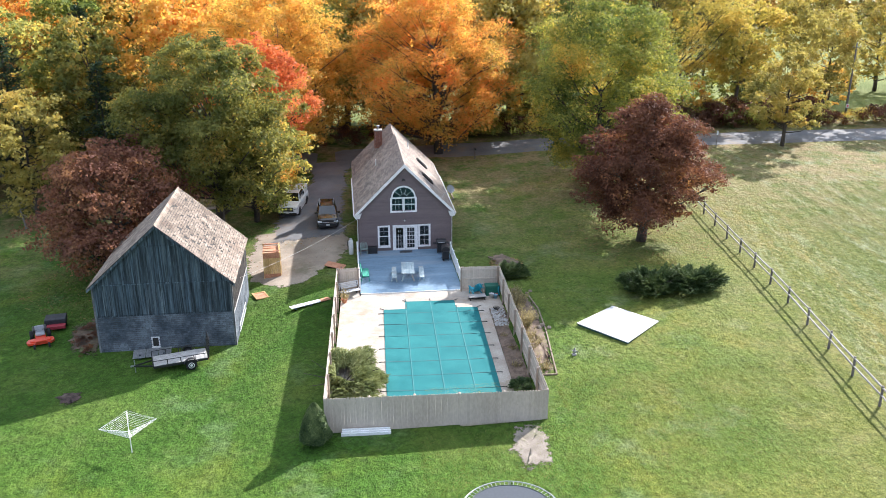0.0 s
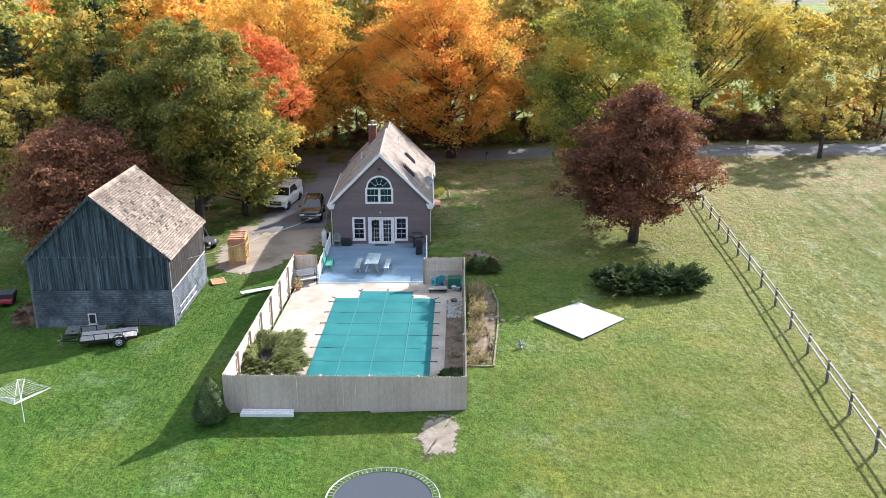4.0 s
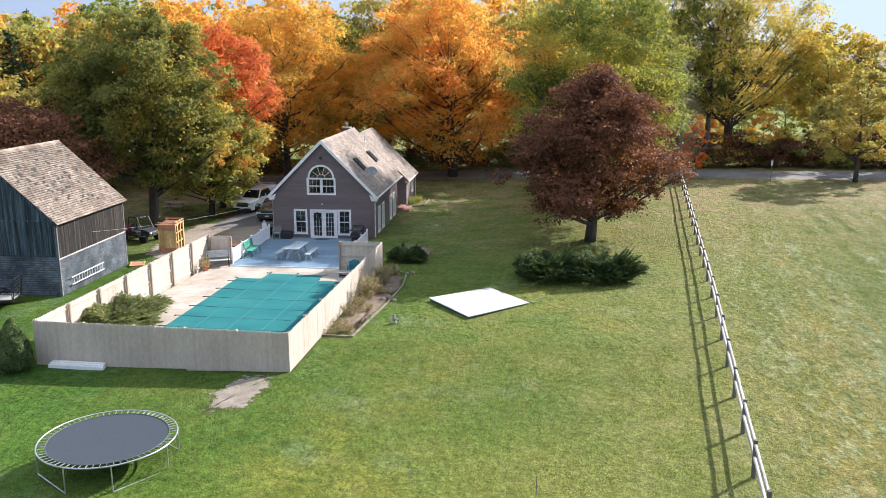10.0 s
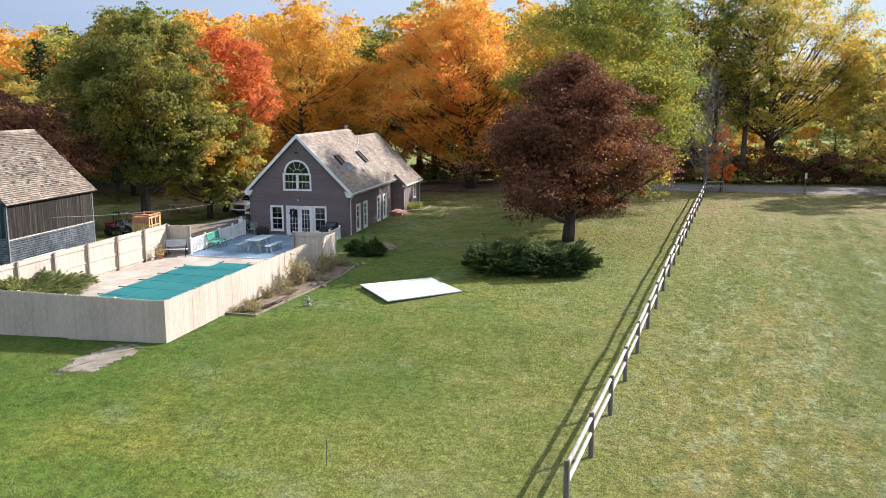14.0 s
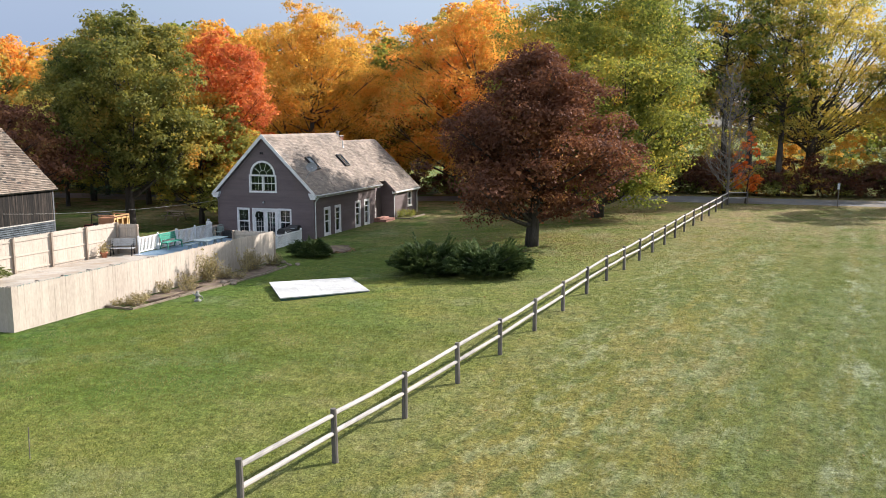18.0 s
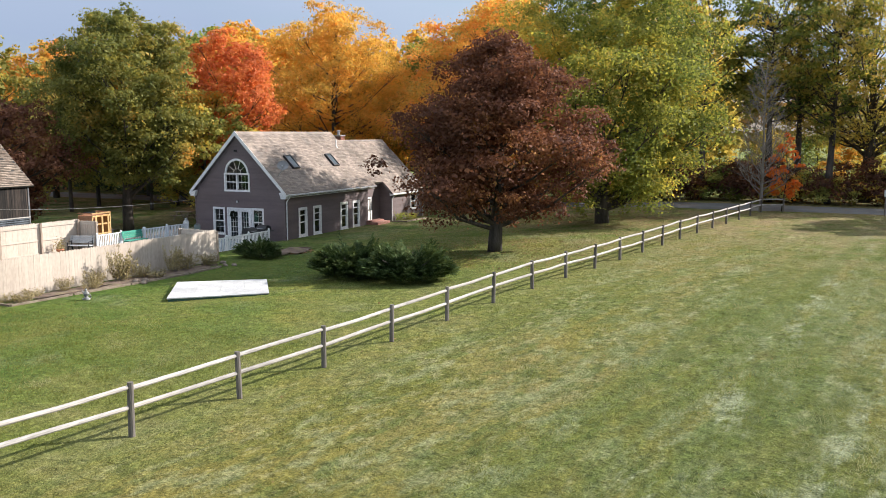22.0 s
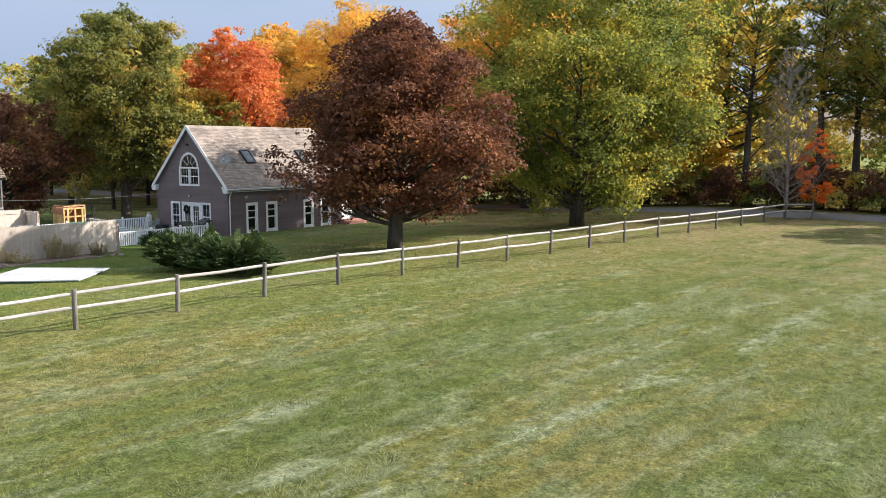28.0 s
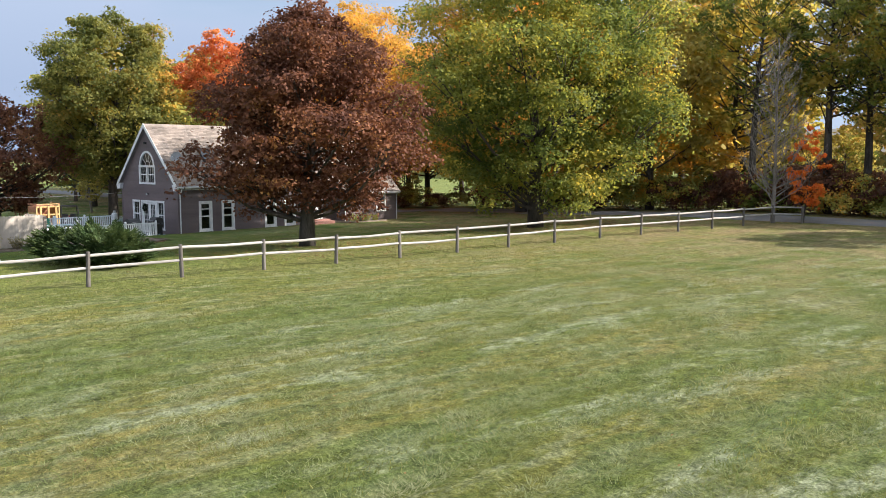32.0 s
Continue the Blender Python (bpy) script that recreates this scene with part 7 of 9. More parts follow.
M["bed_mulch"] = surface("mulch with dry grass", (0.10, 0.07, 0.05), (0.20, 0.145, 0.11), 2.2, 0.98, 1.0, 18, stain=(0.17, 0.15, 0.07))
for key in ("leaf_ground", "soil", "bare_earth", "bed_mulch"):
    frayed(M[key], 3.0)
patch("bare_patch", [(7.75, 33.1), (8.3, 32.9), (8.95, 33.2), (9.3, 34.4), (9.35, 35.7), (9.2, 36.4), (8.7, 36.7), (8.1, 36.3), (7.7, 35.6), (7.55, 34.4)], "bare_earth", 0.02, "worn patch of bare sandy earth in the lawn", "ground")
patch("soil_patch", [(-16.45, 43.7), (-16.0, 43.1), (-15.3, 43.0), (-14.95, 43.5), (-15.3, 44.1), (-16.0, 44.25)], "soil", 0.04, "dark round soil patch with old roots", "ground", 0.1)
patch("leaf_litter", [(-17.2, 49.6), (-15.7, 48.9), (-15.5, 52.0), (-15.5, 55), (-16.8, 54.6), (-17.9, 53.0), (-17.8, 51)], "leaf_ground", 0.02, "brown leaf litter beside the barn", "ground", 0.05)
patch("garden_bed", [(10.0, 41.7), (11.4, 41.5), (11.7, 44.0), (12.1, 47.0), (12.35, 50.5), (12.2, 53.0), (11.0, 54.6), (10.65, 52.0), (10.35, 46.0)], "bed_mulch", 0.02, "brown garden bed along the pool fence", "flower bed", grow=False)


def bed_edging():
    ob = thing("bed_edging", (11.4, 41.5, lz(11.4, 41.5)), 0, "weathered timbers edging the garden bed", "edging")
    pts = [(9.95, 41.62), (11.42, 41.5), (11.75, 44.2), (12.1, 47.0), (12.38, 50.4), (12.2, 52.9)]
    for a, b in zip(pts, pts[1:]):
        A, B = (Vector((p[0] - 11.4, p[1] - 41.5, lz(*p) - lz(11.4, 41.5) + 0.02)) for p in (a, b))
        Geo().beam(A.lerp(B, 0.01), A.lerp(B, 0.98), 0.08, 0.12).put("timber", "bed_timber", ob)
    rng = random.Random(6)
    spots = [(11.75, 47.6), (12.05, 47.9), (12.4, 47.5), (12.2, 53.2), (11.8, 53.6), (11.4, 53.9), (12.5, 53.5), (11.1, 52.9)]
    for x, y in spots:
        r = rng.uniform(0.09, 0.19)
        bm = bmesh.new()
        bmesh.ops.create_icosphere(bm, subdivisions=2, radius=r)
        for v in bm.verts:
            v.co *= 1 + 0.35 * noise.noise(v.co * 5 + Vector((x, y, 0)))
            v.co.z *= 0.65
        me = bpy.data.meshes.new("stone")
        bm.to_mesh(me)
        bm.free()
        me.materials.append(M["stone"])
        tagged(link("garden_stone", me, loc=(x, y, lz(x, y) + r * 0.35)), "rough brown field stone at the garden bed", "stone", "garden stones")


M["bed_timber"] = surface("faded garden timber", (0.16, 0.125, 0.09), (0.27, 0.22, 0.165), 3, 0.9, 0.5, 20)
M["stone"] = surface("brown field stone", (0.14, 0.105, 0.08), (0.30, 0.25, 0.2), 4, 0.95, 0.7, 18)
M["statue_white"] = surface("mottled white cement", (0.07, 0.07, 0.065), (0.45, 0.45, 0.43), 9, 0.85, 0.5, 30)
bed_edging()


def ornament():
    g = Geo()
    g.lathe([(0.22, -0.05), (0.24, 0.08), (0.12, 0.13), (0.10, 0.2), (0.17, 0.3), (0.15, 0.42), (0.08, 0.5), (0.09, 0.58), (0.05, 0.64)], 14)
    g.tube([(0.1, 0, 0.36), (0.3, 0.04, 0.3), (0.36, 0.05, 0.12)], 0.05, 7, 0.03)
    g.tube([(-0.1, 0, 0.36), (-0.24, -0.05, 0.44), (-0.3, -0.04, 0.56)], 0.05, 7, 0.025)
    tagged(g.put("garden_statue", "statue_white", loc=Matrix.Translation((13.02, 43.75, lz(13.02, 43.75))) @ Matrix.Diagonal((0.66, 0.66, 0.7, 1)), shade=True), "small mottled white garden statue on the lawn", "statue")


ornament()
M["crate_wood"] = surface("yellow new lumber", (0.42, 0.27, 0.10), (0.58, 0.40, 0.18), 2.5, 0.8, 0.4, 20, vary=0.15, stretch=(1, 1, 0.3))
M["orange_board"] = surface("orange-brown board", (0.40, 0.17, 0.09), (0.52, 0.26, 0.15), 2.5, 0.8, 0.3, 20, vary=0.1)


def crate():
    x, y = -5.72, 60.95
    ob = thing("lumber_crate", (x, y, lz(x, y) - 0.02), 4, "tall open crate of yellow and orange lumber on the gravel", "crate")
    W, D, H = 0.58, 0.80, 2.0
    for s in (-1, 1):
        for q in (-1, 1):
            Geo().box(s * W - 0.045, s * W + 0.045, q * D - 0.045, q * D + 0.045, 0, H + (0.18 if q > 0 else 0.0), b=0.006).put("corner_post", "crate_wood", ob)
    for k in range(6):
        xx, yy = -W + 0.01 + k * 0.192, -D + 0.03 + k * 0.262
        Geo().box(xx, xx + 0.18, -D - 0.03, -D - 0.008, 0.05, H - 0.06).put("front_board", "crate_wood", ob)
        Geo().box(xx, xx + 0.18, D + 0.008, D + 0.03, 0.05, H - 0.1).put("back_board", "crate_wood", ob)
        Geo().box(-W - 0.03, -W - 0.008, yy, yy + 0.245, 0.05, H - 0.06).put("side_board", "orange_board", ob)
    for za, zb in ((0.04, 0.34), (H - 0.42, H - 0.02)):
        Geo().box(-W - 0.02, W + 0.02, -D - 0.05, -D - 0.032, za, zb, b=0.005).put("front_band", "orange_board", ob)
    for z in (0.1, 0.75, 1.4, H - 0.05):
        Geo().box(W + 0.0, W + 0.06, -D, D, z - 0.05, z + 0.05).put("side_rail", "crate_wood", ob)
    for k in range(3):
        Geo().box(W + 0.062, W + 0.09, -0.6 + k * 0.55, -0.46 + k * 0.55, 0.05, H).put("side_slat", "crate_wood", ob)
    for k in range(5):
        Geo().box(-W, W, -D + 0.02 + k * 0.32, -D + 0.3 + k * 0.32, H - 0.03 + 0.03 * (k % 2), H + 0.01 + 0.03 * (k % 2)).put("top_board", "orange_board", ob)
    for q in (-1, 1):
        Geo().box(-W - 0.05, W + 0.05, q * D - 0.04, q * D + 0.04, H + 0.1, H + 0.17).put("top_rail", "orange_board", ob)
    Geo().box(W - 0.04, W + 0.04, -D, D, H + 0.1, H + 0.17).put("top_rail", "crate_wood", ob)


crate()


def loose_boards():
    z = lz(-6.3, 56.8)
    p = thing("wood_panel", (-6.3, 56.77, z + 0.03), 22, "small framed orange wooden panel lying on the grass", "panel")
    Geo().box(-0.45, 0.45, -0.6, 0.6, 0, 0.03).put("sheet", "orange_board", p)
    for a in ((-0.47, -0.39, -0.6, 0.6), (0.39, 0.47, -0.6, 0.6), (-0.39, 0.39, -0.6, -0.52), (-0.39, 0.39, 0.52, 0.6)):
        Geo().box(*a, 0.03, 0.06).put("batten", "crate_wood", p)
    q = thing("wood_panel", (-1.0, 60.6, lz(-1.0, 60.6) + 0.02), -24, "orange-brown plywood panel leaning over the gravel", "panel")
    Geo().box(-0.75, 0.75, -0.35, 0.35, 0.12, 0.17, pose(0, 0, 0, 8, 6, 0)).put("sheet", "orange_board", q)
    Geo().box(-0.6, 0.6, -0.2, 0.2, 0.0, 0.1).put("block", "old_board", q)
    d = Vector((2.72, 1.43, 0)).normalized()
    b = thing("long_board", (-2.9, 53.85, lz(-2.9, 53.85) + 0.02), math.degrees(math.atan2(1.43, 2.72)), "long white board lying on the grass by the fence", "board")
    Geo().box(-1.25, 0.95, -0.22, 0.22, 0.10, 0.15, b=0.008).put("board", "vinyl", b)
    Geo().box(0.96, 1.7, -0.22, 0.22, 0.10, 0.15, b=0.008).put("board", "orange_board", b, "orange-brown end piece")
    for k in (-0.9, 0.2, 1.2):
        Geo().box(k - 0.06, k + 0.06, -0.2, 0.2, -0.05, 0.1).put("block", "old_board", b)
    f = thing("white_boards", (*pw(-3.6, -0.35)[:2], lz(*pw(-3.6, -0.35)[:2])), -2.2, "stacked white boards leaning along the foot of the fence", "boards")
    for k in range(3):
        Geo().box(-1.25 + 0.03 * k, 1.25 - 0.02 * k, -0.10 + k * 0.11, -0.005 + k * 0.11, 0.0, 0.16 + 0.05 * k, b=0.006).put("board", "vinyl", f)


loose_boards()


def cable():
    a, b = Vector((-7.12, 53.0, 2.1)), Vector((0.86, 64.2, 2.25))
    pts = [a.lerp(b, t) - Vector((0, 0, 1.1 * t * (1 - t))) for t in np.linspace(0, 1, 25)]
    tagged(Geo().tube(pts, 0.009, 5).put("clothes_line", "pale_board"), "pale line strung from the barn to the house corner", "line")


cable()

# ---- vehicles ----
M["truck_white"] = plain("white car paint", (0.82, 0.83, 0.84), 0.28, coat=0.6)
M["car_dark"] = plain("black-green car paint", (0.012, 0.014, 0.014), 0.22, coat=0.8)
M["car_glass"] = glazing("car glass", (0.012, 0.014, 0.016))
M["chrome"] = plain("chrome", (0.6, 0.6, 0.6), 0.15, 1.0)
M["headlamp"] = plain("headlamp lens", (0.7, 0.72, 0.75), 0.1)


def car(name, x, y, rz, L, W, profile, glass, paint, label, wheels, wr, rack=None, cap=None):
    """A car, nose to its own -y: a lofted body with cabin, panes, lamps, grille, bumpers, plates, mirrors and wheels.
    profile: (y, sill, top, half width) of stations along the body; glass: the same for the cabin."""
    ob = thing(name, (x, y, lz(x, y) + 0.035), rz, label, "car")

    def loft(st, mat, part_name, round_top=0.12):
        g = Geo()
        for yy, z0, z1, w in st:
            r = round_top
            g.v += [(-w * 0.96, yy, z0), (-w, yy, z0 + (z1 - z0) * 0.45), (-w * 0.985, yy, z1 - r * 0.7), (-w * 0.92 + 0.02, yy, z1 - r * 0.15), (-w * 0.6, yy, z1), (w * 0.6, yy, z1), (w * 0.92 - 0.02, yy, z1 - r * 0.15), (w * 0.985, yy, z1 - r * 0.7), (w, yy, z0 + (z1 - z0) * 0.45), (w * 0.96, yy, z0)]
        n = 10
        for i in range(len(st) - 1):
            g.f += [(i * n + j, i * n + (j + 1) % n, (i + 1) * n + (j + 1) % n, (i + 1) * n + j) for j in range(n)]
        g.f += [tuple(range(n)), tuple((len(st) - 1) * n + j for j in reversed(range(n)))]
        return g.put(part_name, mat, ob, shade=False)

    def panes(st):
        """Pillar-high side panes, set into the doors."""
        for s in (-1, 1):
            for f0_, f1_ in ((0.12, 0.46), (0.52, 0.86)):
                ya, yb = st[0][0] + (st[-1][0] - st[0][0]) * f0_, st[0][0] + (st[-1][0] - st[0][0]) * f1_
                Geo().beam((s * st[1][3] * 1.02, ya + 0.1, st[0][1] - 0.02), (s * st[1][3] * 1.02, yb, st[0][1] - 0.02), 0.03, 0.03).put("window_strip", "black_metal", ob)

    loft(profile, paint, "body")
    panes(glass)
    if cap:
        loft(cap, paint, "bed_cap", 0.1)
    loft(glass, "car_glass", "cabin_glass", 0.16)
    roof = [s for s in glass[1:-1]]
    rg = [(s[0], s[2] - 0.05, s[2] + 0.02, s[3] * 0.86) for s in roof]
    loft(rg, paint, "roof", 0.05)
    for s in (-1, 1):
        gl = glass
        A = Vector((s * gl[0][3] * 0.97, gl[0][0], gl[0][2] - 0.1))
        B = Vector((s * gl[1][3] * 0.88, gl[1][0], gl[1][2] - 0.02))
        Geo().beam(A, B, 0.07, 0.06).put("pillar", paint, ob)
        C = Vector((s * gl[-1][3] * 0.97, gl[-1][0], gl[-1][2] - 0.1))
        D = Vector((s * gl[-2][3] * 0.88, gl[-2][0], gl[-2][2] - 0.02))
        Geo().beam(C, D, 0.12, 0.08).put("pillar", paint, ob)
        my = (gl[1][0] + gl[-2][0]) / 2
        Geo().beam((s * gl[1][3] * 1.0, my, gl[0][1] + 0.05), (s * gl[1][3] * 0.9, my, gl[1][2] - 0.05), 0.05, 0.09, (0, 1, 0)).put("pillar", paint, ob)
        Geo().box(s * (W / 2 + 0.1) - 0.1, s * (W / 2 + 0.1) + 0.1, gl[0][0] + 0.3, gl[0][0] + 0.42, gl[0][1] + 0.0, gl[0][1] + 0.17, b=0.03).put("mirror", paint, ob)
        f0 = profile[0]
        Geo().box(s * W * 0.385 - 0.19, s * W * 0.385 + 0.19, f0[0] - 0.03, f0[0] + 0.22, f0[2] - 0.24, f0[2] - 0.06, b=0.04).put("headlight", "headlamp", ob)
        Geo().box(s * W * 0.43 - 0.08, s * W * 0.43 + 0.08, profile[-1][0] - 0.06, profile[-1][0] + 0.015, profile[-1][2] - 0.45, profile[-1][2] - 0.1, b=0.015).put("tail_light", "red_plastic", ob)
        for d in (0.15, 0.55):
            yy = gl[0][0] + (gl[-1][0] - gl[0][0]) * (d + 0.2)
            Geo().box(s * (W / 2) - 0.015, s * (W / 2) + 0.015, yy - 0.09, yy + 0.09, gl[0][1] - 0.12, gl[0][1] - 0.08).put("door_handle", paint, ob)
        for wy in wheels:
            t = Geo().lathe([(wr * 0.6, -0.11), (wr * 0.92, -0.11), (wr, -0.07), (wr, 0.07), (wr * 0.92, 0.11), (wr * 0.6, 0.11)], 24).put("wheel", "rubber", ob, loc=pose(s * (W / 2 - 0.1), wy, wr, 0, 90, 0), shade=True)
            Geo().lathe([(0.04, -0.09), (wr * 0.5, -0.06), (wr * 0.62, -0.115), (wr * 0.62, 0.115), (wr * 0.5, 0.06), (0.04, 0.09)], 18).put("rim", "steel", t, shade=True)
            arc = [(s * (W / 2 + 0.004), wy + (wr + 0.07) * math.cos(a), wr + (wr + 0.07) * math.sin(a)) for a in np.linspace(-0.1, math.pi + 0.1, 12)]
            Geo().tube(arc, 0.03, 5).put("wheel_arch", "black_metal", ob)
    f0 = profile[0]
    Geo().box(-W * 0.285, W * 0.285, f0[0] - 0.045, f0[0] + 0.03, f0[2] - 0.42, f0[2] - 0.05, b=0.02).put("grille", "black_metal", ob)
    Geo().box(-W * 0.40, W * 0.40, f0[0] - 0.055, f0[0] - 0.0, f0[2] - 0.225, f0[2] - 0.175, b=0.01).put("grille_bar", "chrome", ob)
    Geo().box(-W * 0.47, W * 0.47, f0[0] - 0.08, f0[0] + 0.1, f0[1] + 0.13, f0[1] + 0.24, b=0.04).put("front_bumper", paint, ob)
    Geo().box(-W * 0.44, W * 0.44, f0[0] - 0.07, f0[0] + 0.05, f0[1] - 0.08, f0[1] + 0.13, b=0.02).put("air_intake", "black_metal", ob)
    Geo().box(-0.16, 0.16, f0[0] - 0.10, f0[0] - 0.085, f0[1] + 0.08, f0[1] + 0.18).put("number_plate", "white_plastic", ob)
    Geo().box(-W * 0.46, W * 0.46, profile[-1][0] - 0.04, profile[-1][0] + 0.08, 0.42, 0.6, b=0.03).put("rear_bumper", "steel", ob)
    if rack:
        for s in (-1, 1):
            Geo().tube([(s * 0.62, rack[0], rack[2]), (s * 0.62, rack[1], rack[2])], 0.022, 6).put("roof_rail", "steel", ob)
        for k in range(4 if cap else 0):
            yy = rack[0] + 0.1 + (rack[1] - rack[0] - 0.2) * k / 3
            Geo().tube([(-0.62, yy, rack[2] - 0.1), (-0.62, yy, rack[2]), (0.62, yy, rack[2]), (0.62, yy, rack[2] - 0.1)], 0.02, 6).put("rack_bar", "steel", ob)
    return ob


car("pickup_truck", -4.85, 76.9, -9, 5.4, 1.88,
    [(-2.65, 0.36, 1.02, 0.86), (-2.45, 0.32, 1.12, 0.93), (-1.2, 0.32, 1.17, 0.94), (0.9, 0.32, 1.15, 0.94), (2.6, 0.4, 1.13, 0.93), (2.68, 0.5, 1.1, 0.9)],
    [(-1.25, 1.1, 1.16, 0.84), (-0.55, 1.1, 1.74, 0.76), (0.2, 1.1, 1.79, 0.76), (0.95, 1.1, 1.78, 0.76), (1.1, 1.1, 1.6, 0.82)], "truck_white",
    "white pickup truck with bed cap and ladder rack on driveway", (-1.75, 1.6), 0.38, (-0.4, 2.5, 1.98),
    [(1.12, 1.1, 1.82, 0.86), (1.9, 1.1, 1.84, 0.86), (2.62, 1.1, 1.8, 0.85)])
car("suv_car", -1.68, 71.9, 2, 4.6, 1.78,
    [(-2.25, 0.32, 0.86, 0.76), (-2.1, 0.28, 0.98, 0.86), (-1.0, 0.28, 1.06, 0.88), (1.2, 0.28, 1.06, 0.88), (2.2, 0.35, 1.04, 0.84), (2.28, 0.45, 0.95, 0.8)],
    [(-1.15, 1.0, 1.06, 0.78), (-0.3, 1.0, 1.56, 0.68), (0.6, 1.0, 1.62, 0.68), (1.7, 1.0, 1.58, 0.67), (2.2, 1.0, 1.1, 0.74)], "car_dark",
    "dark green-black estate car parked on the driveway", (-1.4, 1.35), 0.34, (-0.2, 1.7, 1.66))


def side_by_side():
    x, y = -9.75, 64.45
    ob = thing("utility_vehicle", (x, y, lz(x, y)), 72, "black off-road utility vehicle with a roll cage under the trees", "utility vehicle")
    Geo().box(-0.62, 0.62, -1.2, 1.2, 0.42, 0.55, b=0.04).put("chassis", "black_metal", ob)
    Geo().prism([(-1.5, 0.55), (-1.42, 0.85), (-0.72, 1.02), (-0.62, 0.55)], -0.58, 0.58, "x").put("hood", "dark_tarp", ob)
    for q in (-0.3, 0.3):
        Geo().box(q - 0.24, q + 0.24, -0.12, 0.34, 0.62, 0.76, b=0.04).put("seat", "dark_tarp", ob)
        Geo().box(q - 0.23, q + 0.23, 0.30, 0.42, 0.74, 1.2, b=0.04).put("backrest", "dark_tarp", ob)
    for z in (0.72, 0.98):
        for s in (-1, 1):
            Geo().box(s * 0.66 - 0.02, s * 0.66 + 0.02, 0.6, 1.42, z - 0.03, z + 0.03).put("cargo_rail", "black_metal", ob)
    Geo().box(-0.66, 0.66, 0.58, 1.42, 0.62, 0.68).put("cargo_floor", "black_metal", ob)
    Geo().box(-0.66, 0.66, 1.40, 1.44, 0.68, 1.0).put("tailgate", "dark_red", ob)
    Geo().tube([(-0.28, -0.3, 1.02), (-0.28, -0.5, 0.9)], 0.02, 6).put("steering_column", "black_metal", ob)
    ring = [(-0.28 + 0.17 * math.cos(a), -0.3 + 0.05 * math.sin(a), 1.04 + 0.16 * math.sin(a)) for a in np.linspace(0, 2 * math.pi, 15)]
    Geo().tube(ring, 0.018, 6).put("steering_wheel", "black_metal", ob)
    Geo().tube([(-0.5, -1.5, 0.5), (-0.5, -1.66, 0.62), (-0.45, -1.66, 0.86), (0.45, -1.66, 0.86), (0.5, -1.66, 0.62), (0.5, -1.5, 0.5)], 0.028, 6).put("bull_bar", "black_metal", ob)
    for s in (-1, 1):
        Geo().lathe([(0.02, -0.03), (0.09, -0.02), (0.09, 0.03)], 12).put("headlight", "headlamp", ob, loc=pose(s * 0.4, -1.45, 0.76, 90, 0, 0))
        Geo().tube([(s * 0.62, -0.75, 0.95), (s * 0.56, -0.35, 1.78), (s * 0.56, 0.45, 1.84), (s * 0.62, 0.6, 0.7)], 0.03, 6).put("roll_bar", "black_metal", ob)
        Geo().box(s * 0.78 - 0.16, s * 0.78 + 0.16, -1.3, -0.6, 0.66, 0.70, pose(0, 0, 0, 0, s * 8, 0)).put("mudguard", "dark_tarp", ob)
        for wy in (-0.98, 0.98):
            wheel(ob, s * 0.72, wy, 0.34, 0.27, 90)
    for yy, z in ((-0.35, 1.78), (0.45, 1.84)):
        Geo().tube([(-0.56, yy, z), (0.56, yy, z)], 0.03, 6).put("roll_bar", "black_metal", ob)
    Geo().box(-0.56, 0.56, -0.3, 0.4, 1.83, 1.87, b=0.015).put("canopy", "dark_tarp", ob)


side_by_side()


def far_table(x, y, rz):
    ob = thing("picnic_table", (x, y, lz(x, y)), rz, "dark weathered picnic table with attached benches under the trees", "table", "yard tables")
    for i in range(4):
        Geo().box(-0.9, 0.9, -0.36 + i * 0.185, -0.19 + i * 0.185, 0.72, 0.76).put("table_board", "fence_post", ob)
    for s in (-1, 1):
        Geo().box(-0.9, 0.9, s * 0.72 - 0.13, s * 0.72 + 0.13, 0.42, 0.46).put("seat_board", "fence_post", ob)
        for q in (-1, 1):
            Geo().beam((q * 0.6, s * 0.2, 0.72), (q * 0.6, s * 0.75, 0), 0.05, 0.1, (1, 0, 0)).put("leg", "fence_post", ob)
    for q in (-1, 1):
        Geo().box(q * 0.6 - 0.03, q * 0.6 + 0.03, -0.8, 0.8, 0.34, 0.42).put("cross_bar", "fence_post", ob)


far_table(-12.3, 76.6, 6)
far_table(-11.6, 86.0, -10)


def sign_post(x, y):
    ob = thing("road_sign", (x, y, lz(x, y)), 0, "narrow white marker sign on a post by the road", "sign")
    Geo().tube([(0, 0, -0.2), (0, 0, 2.1)], 0.04, 8).put("post", "post_wood", ob)
    Geo().box(-0.1, 0.1, -0.05, -0.03, 1.5, 2.0, b=0.006).put("plate", "white_plastic", ob)


sign_post(42.8, 92.0)


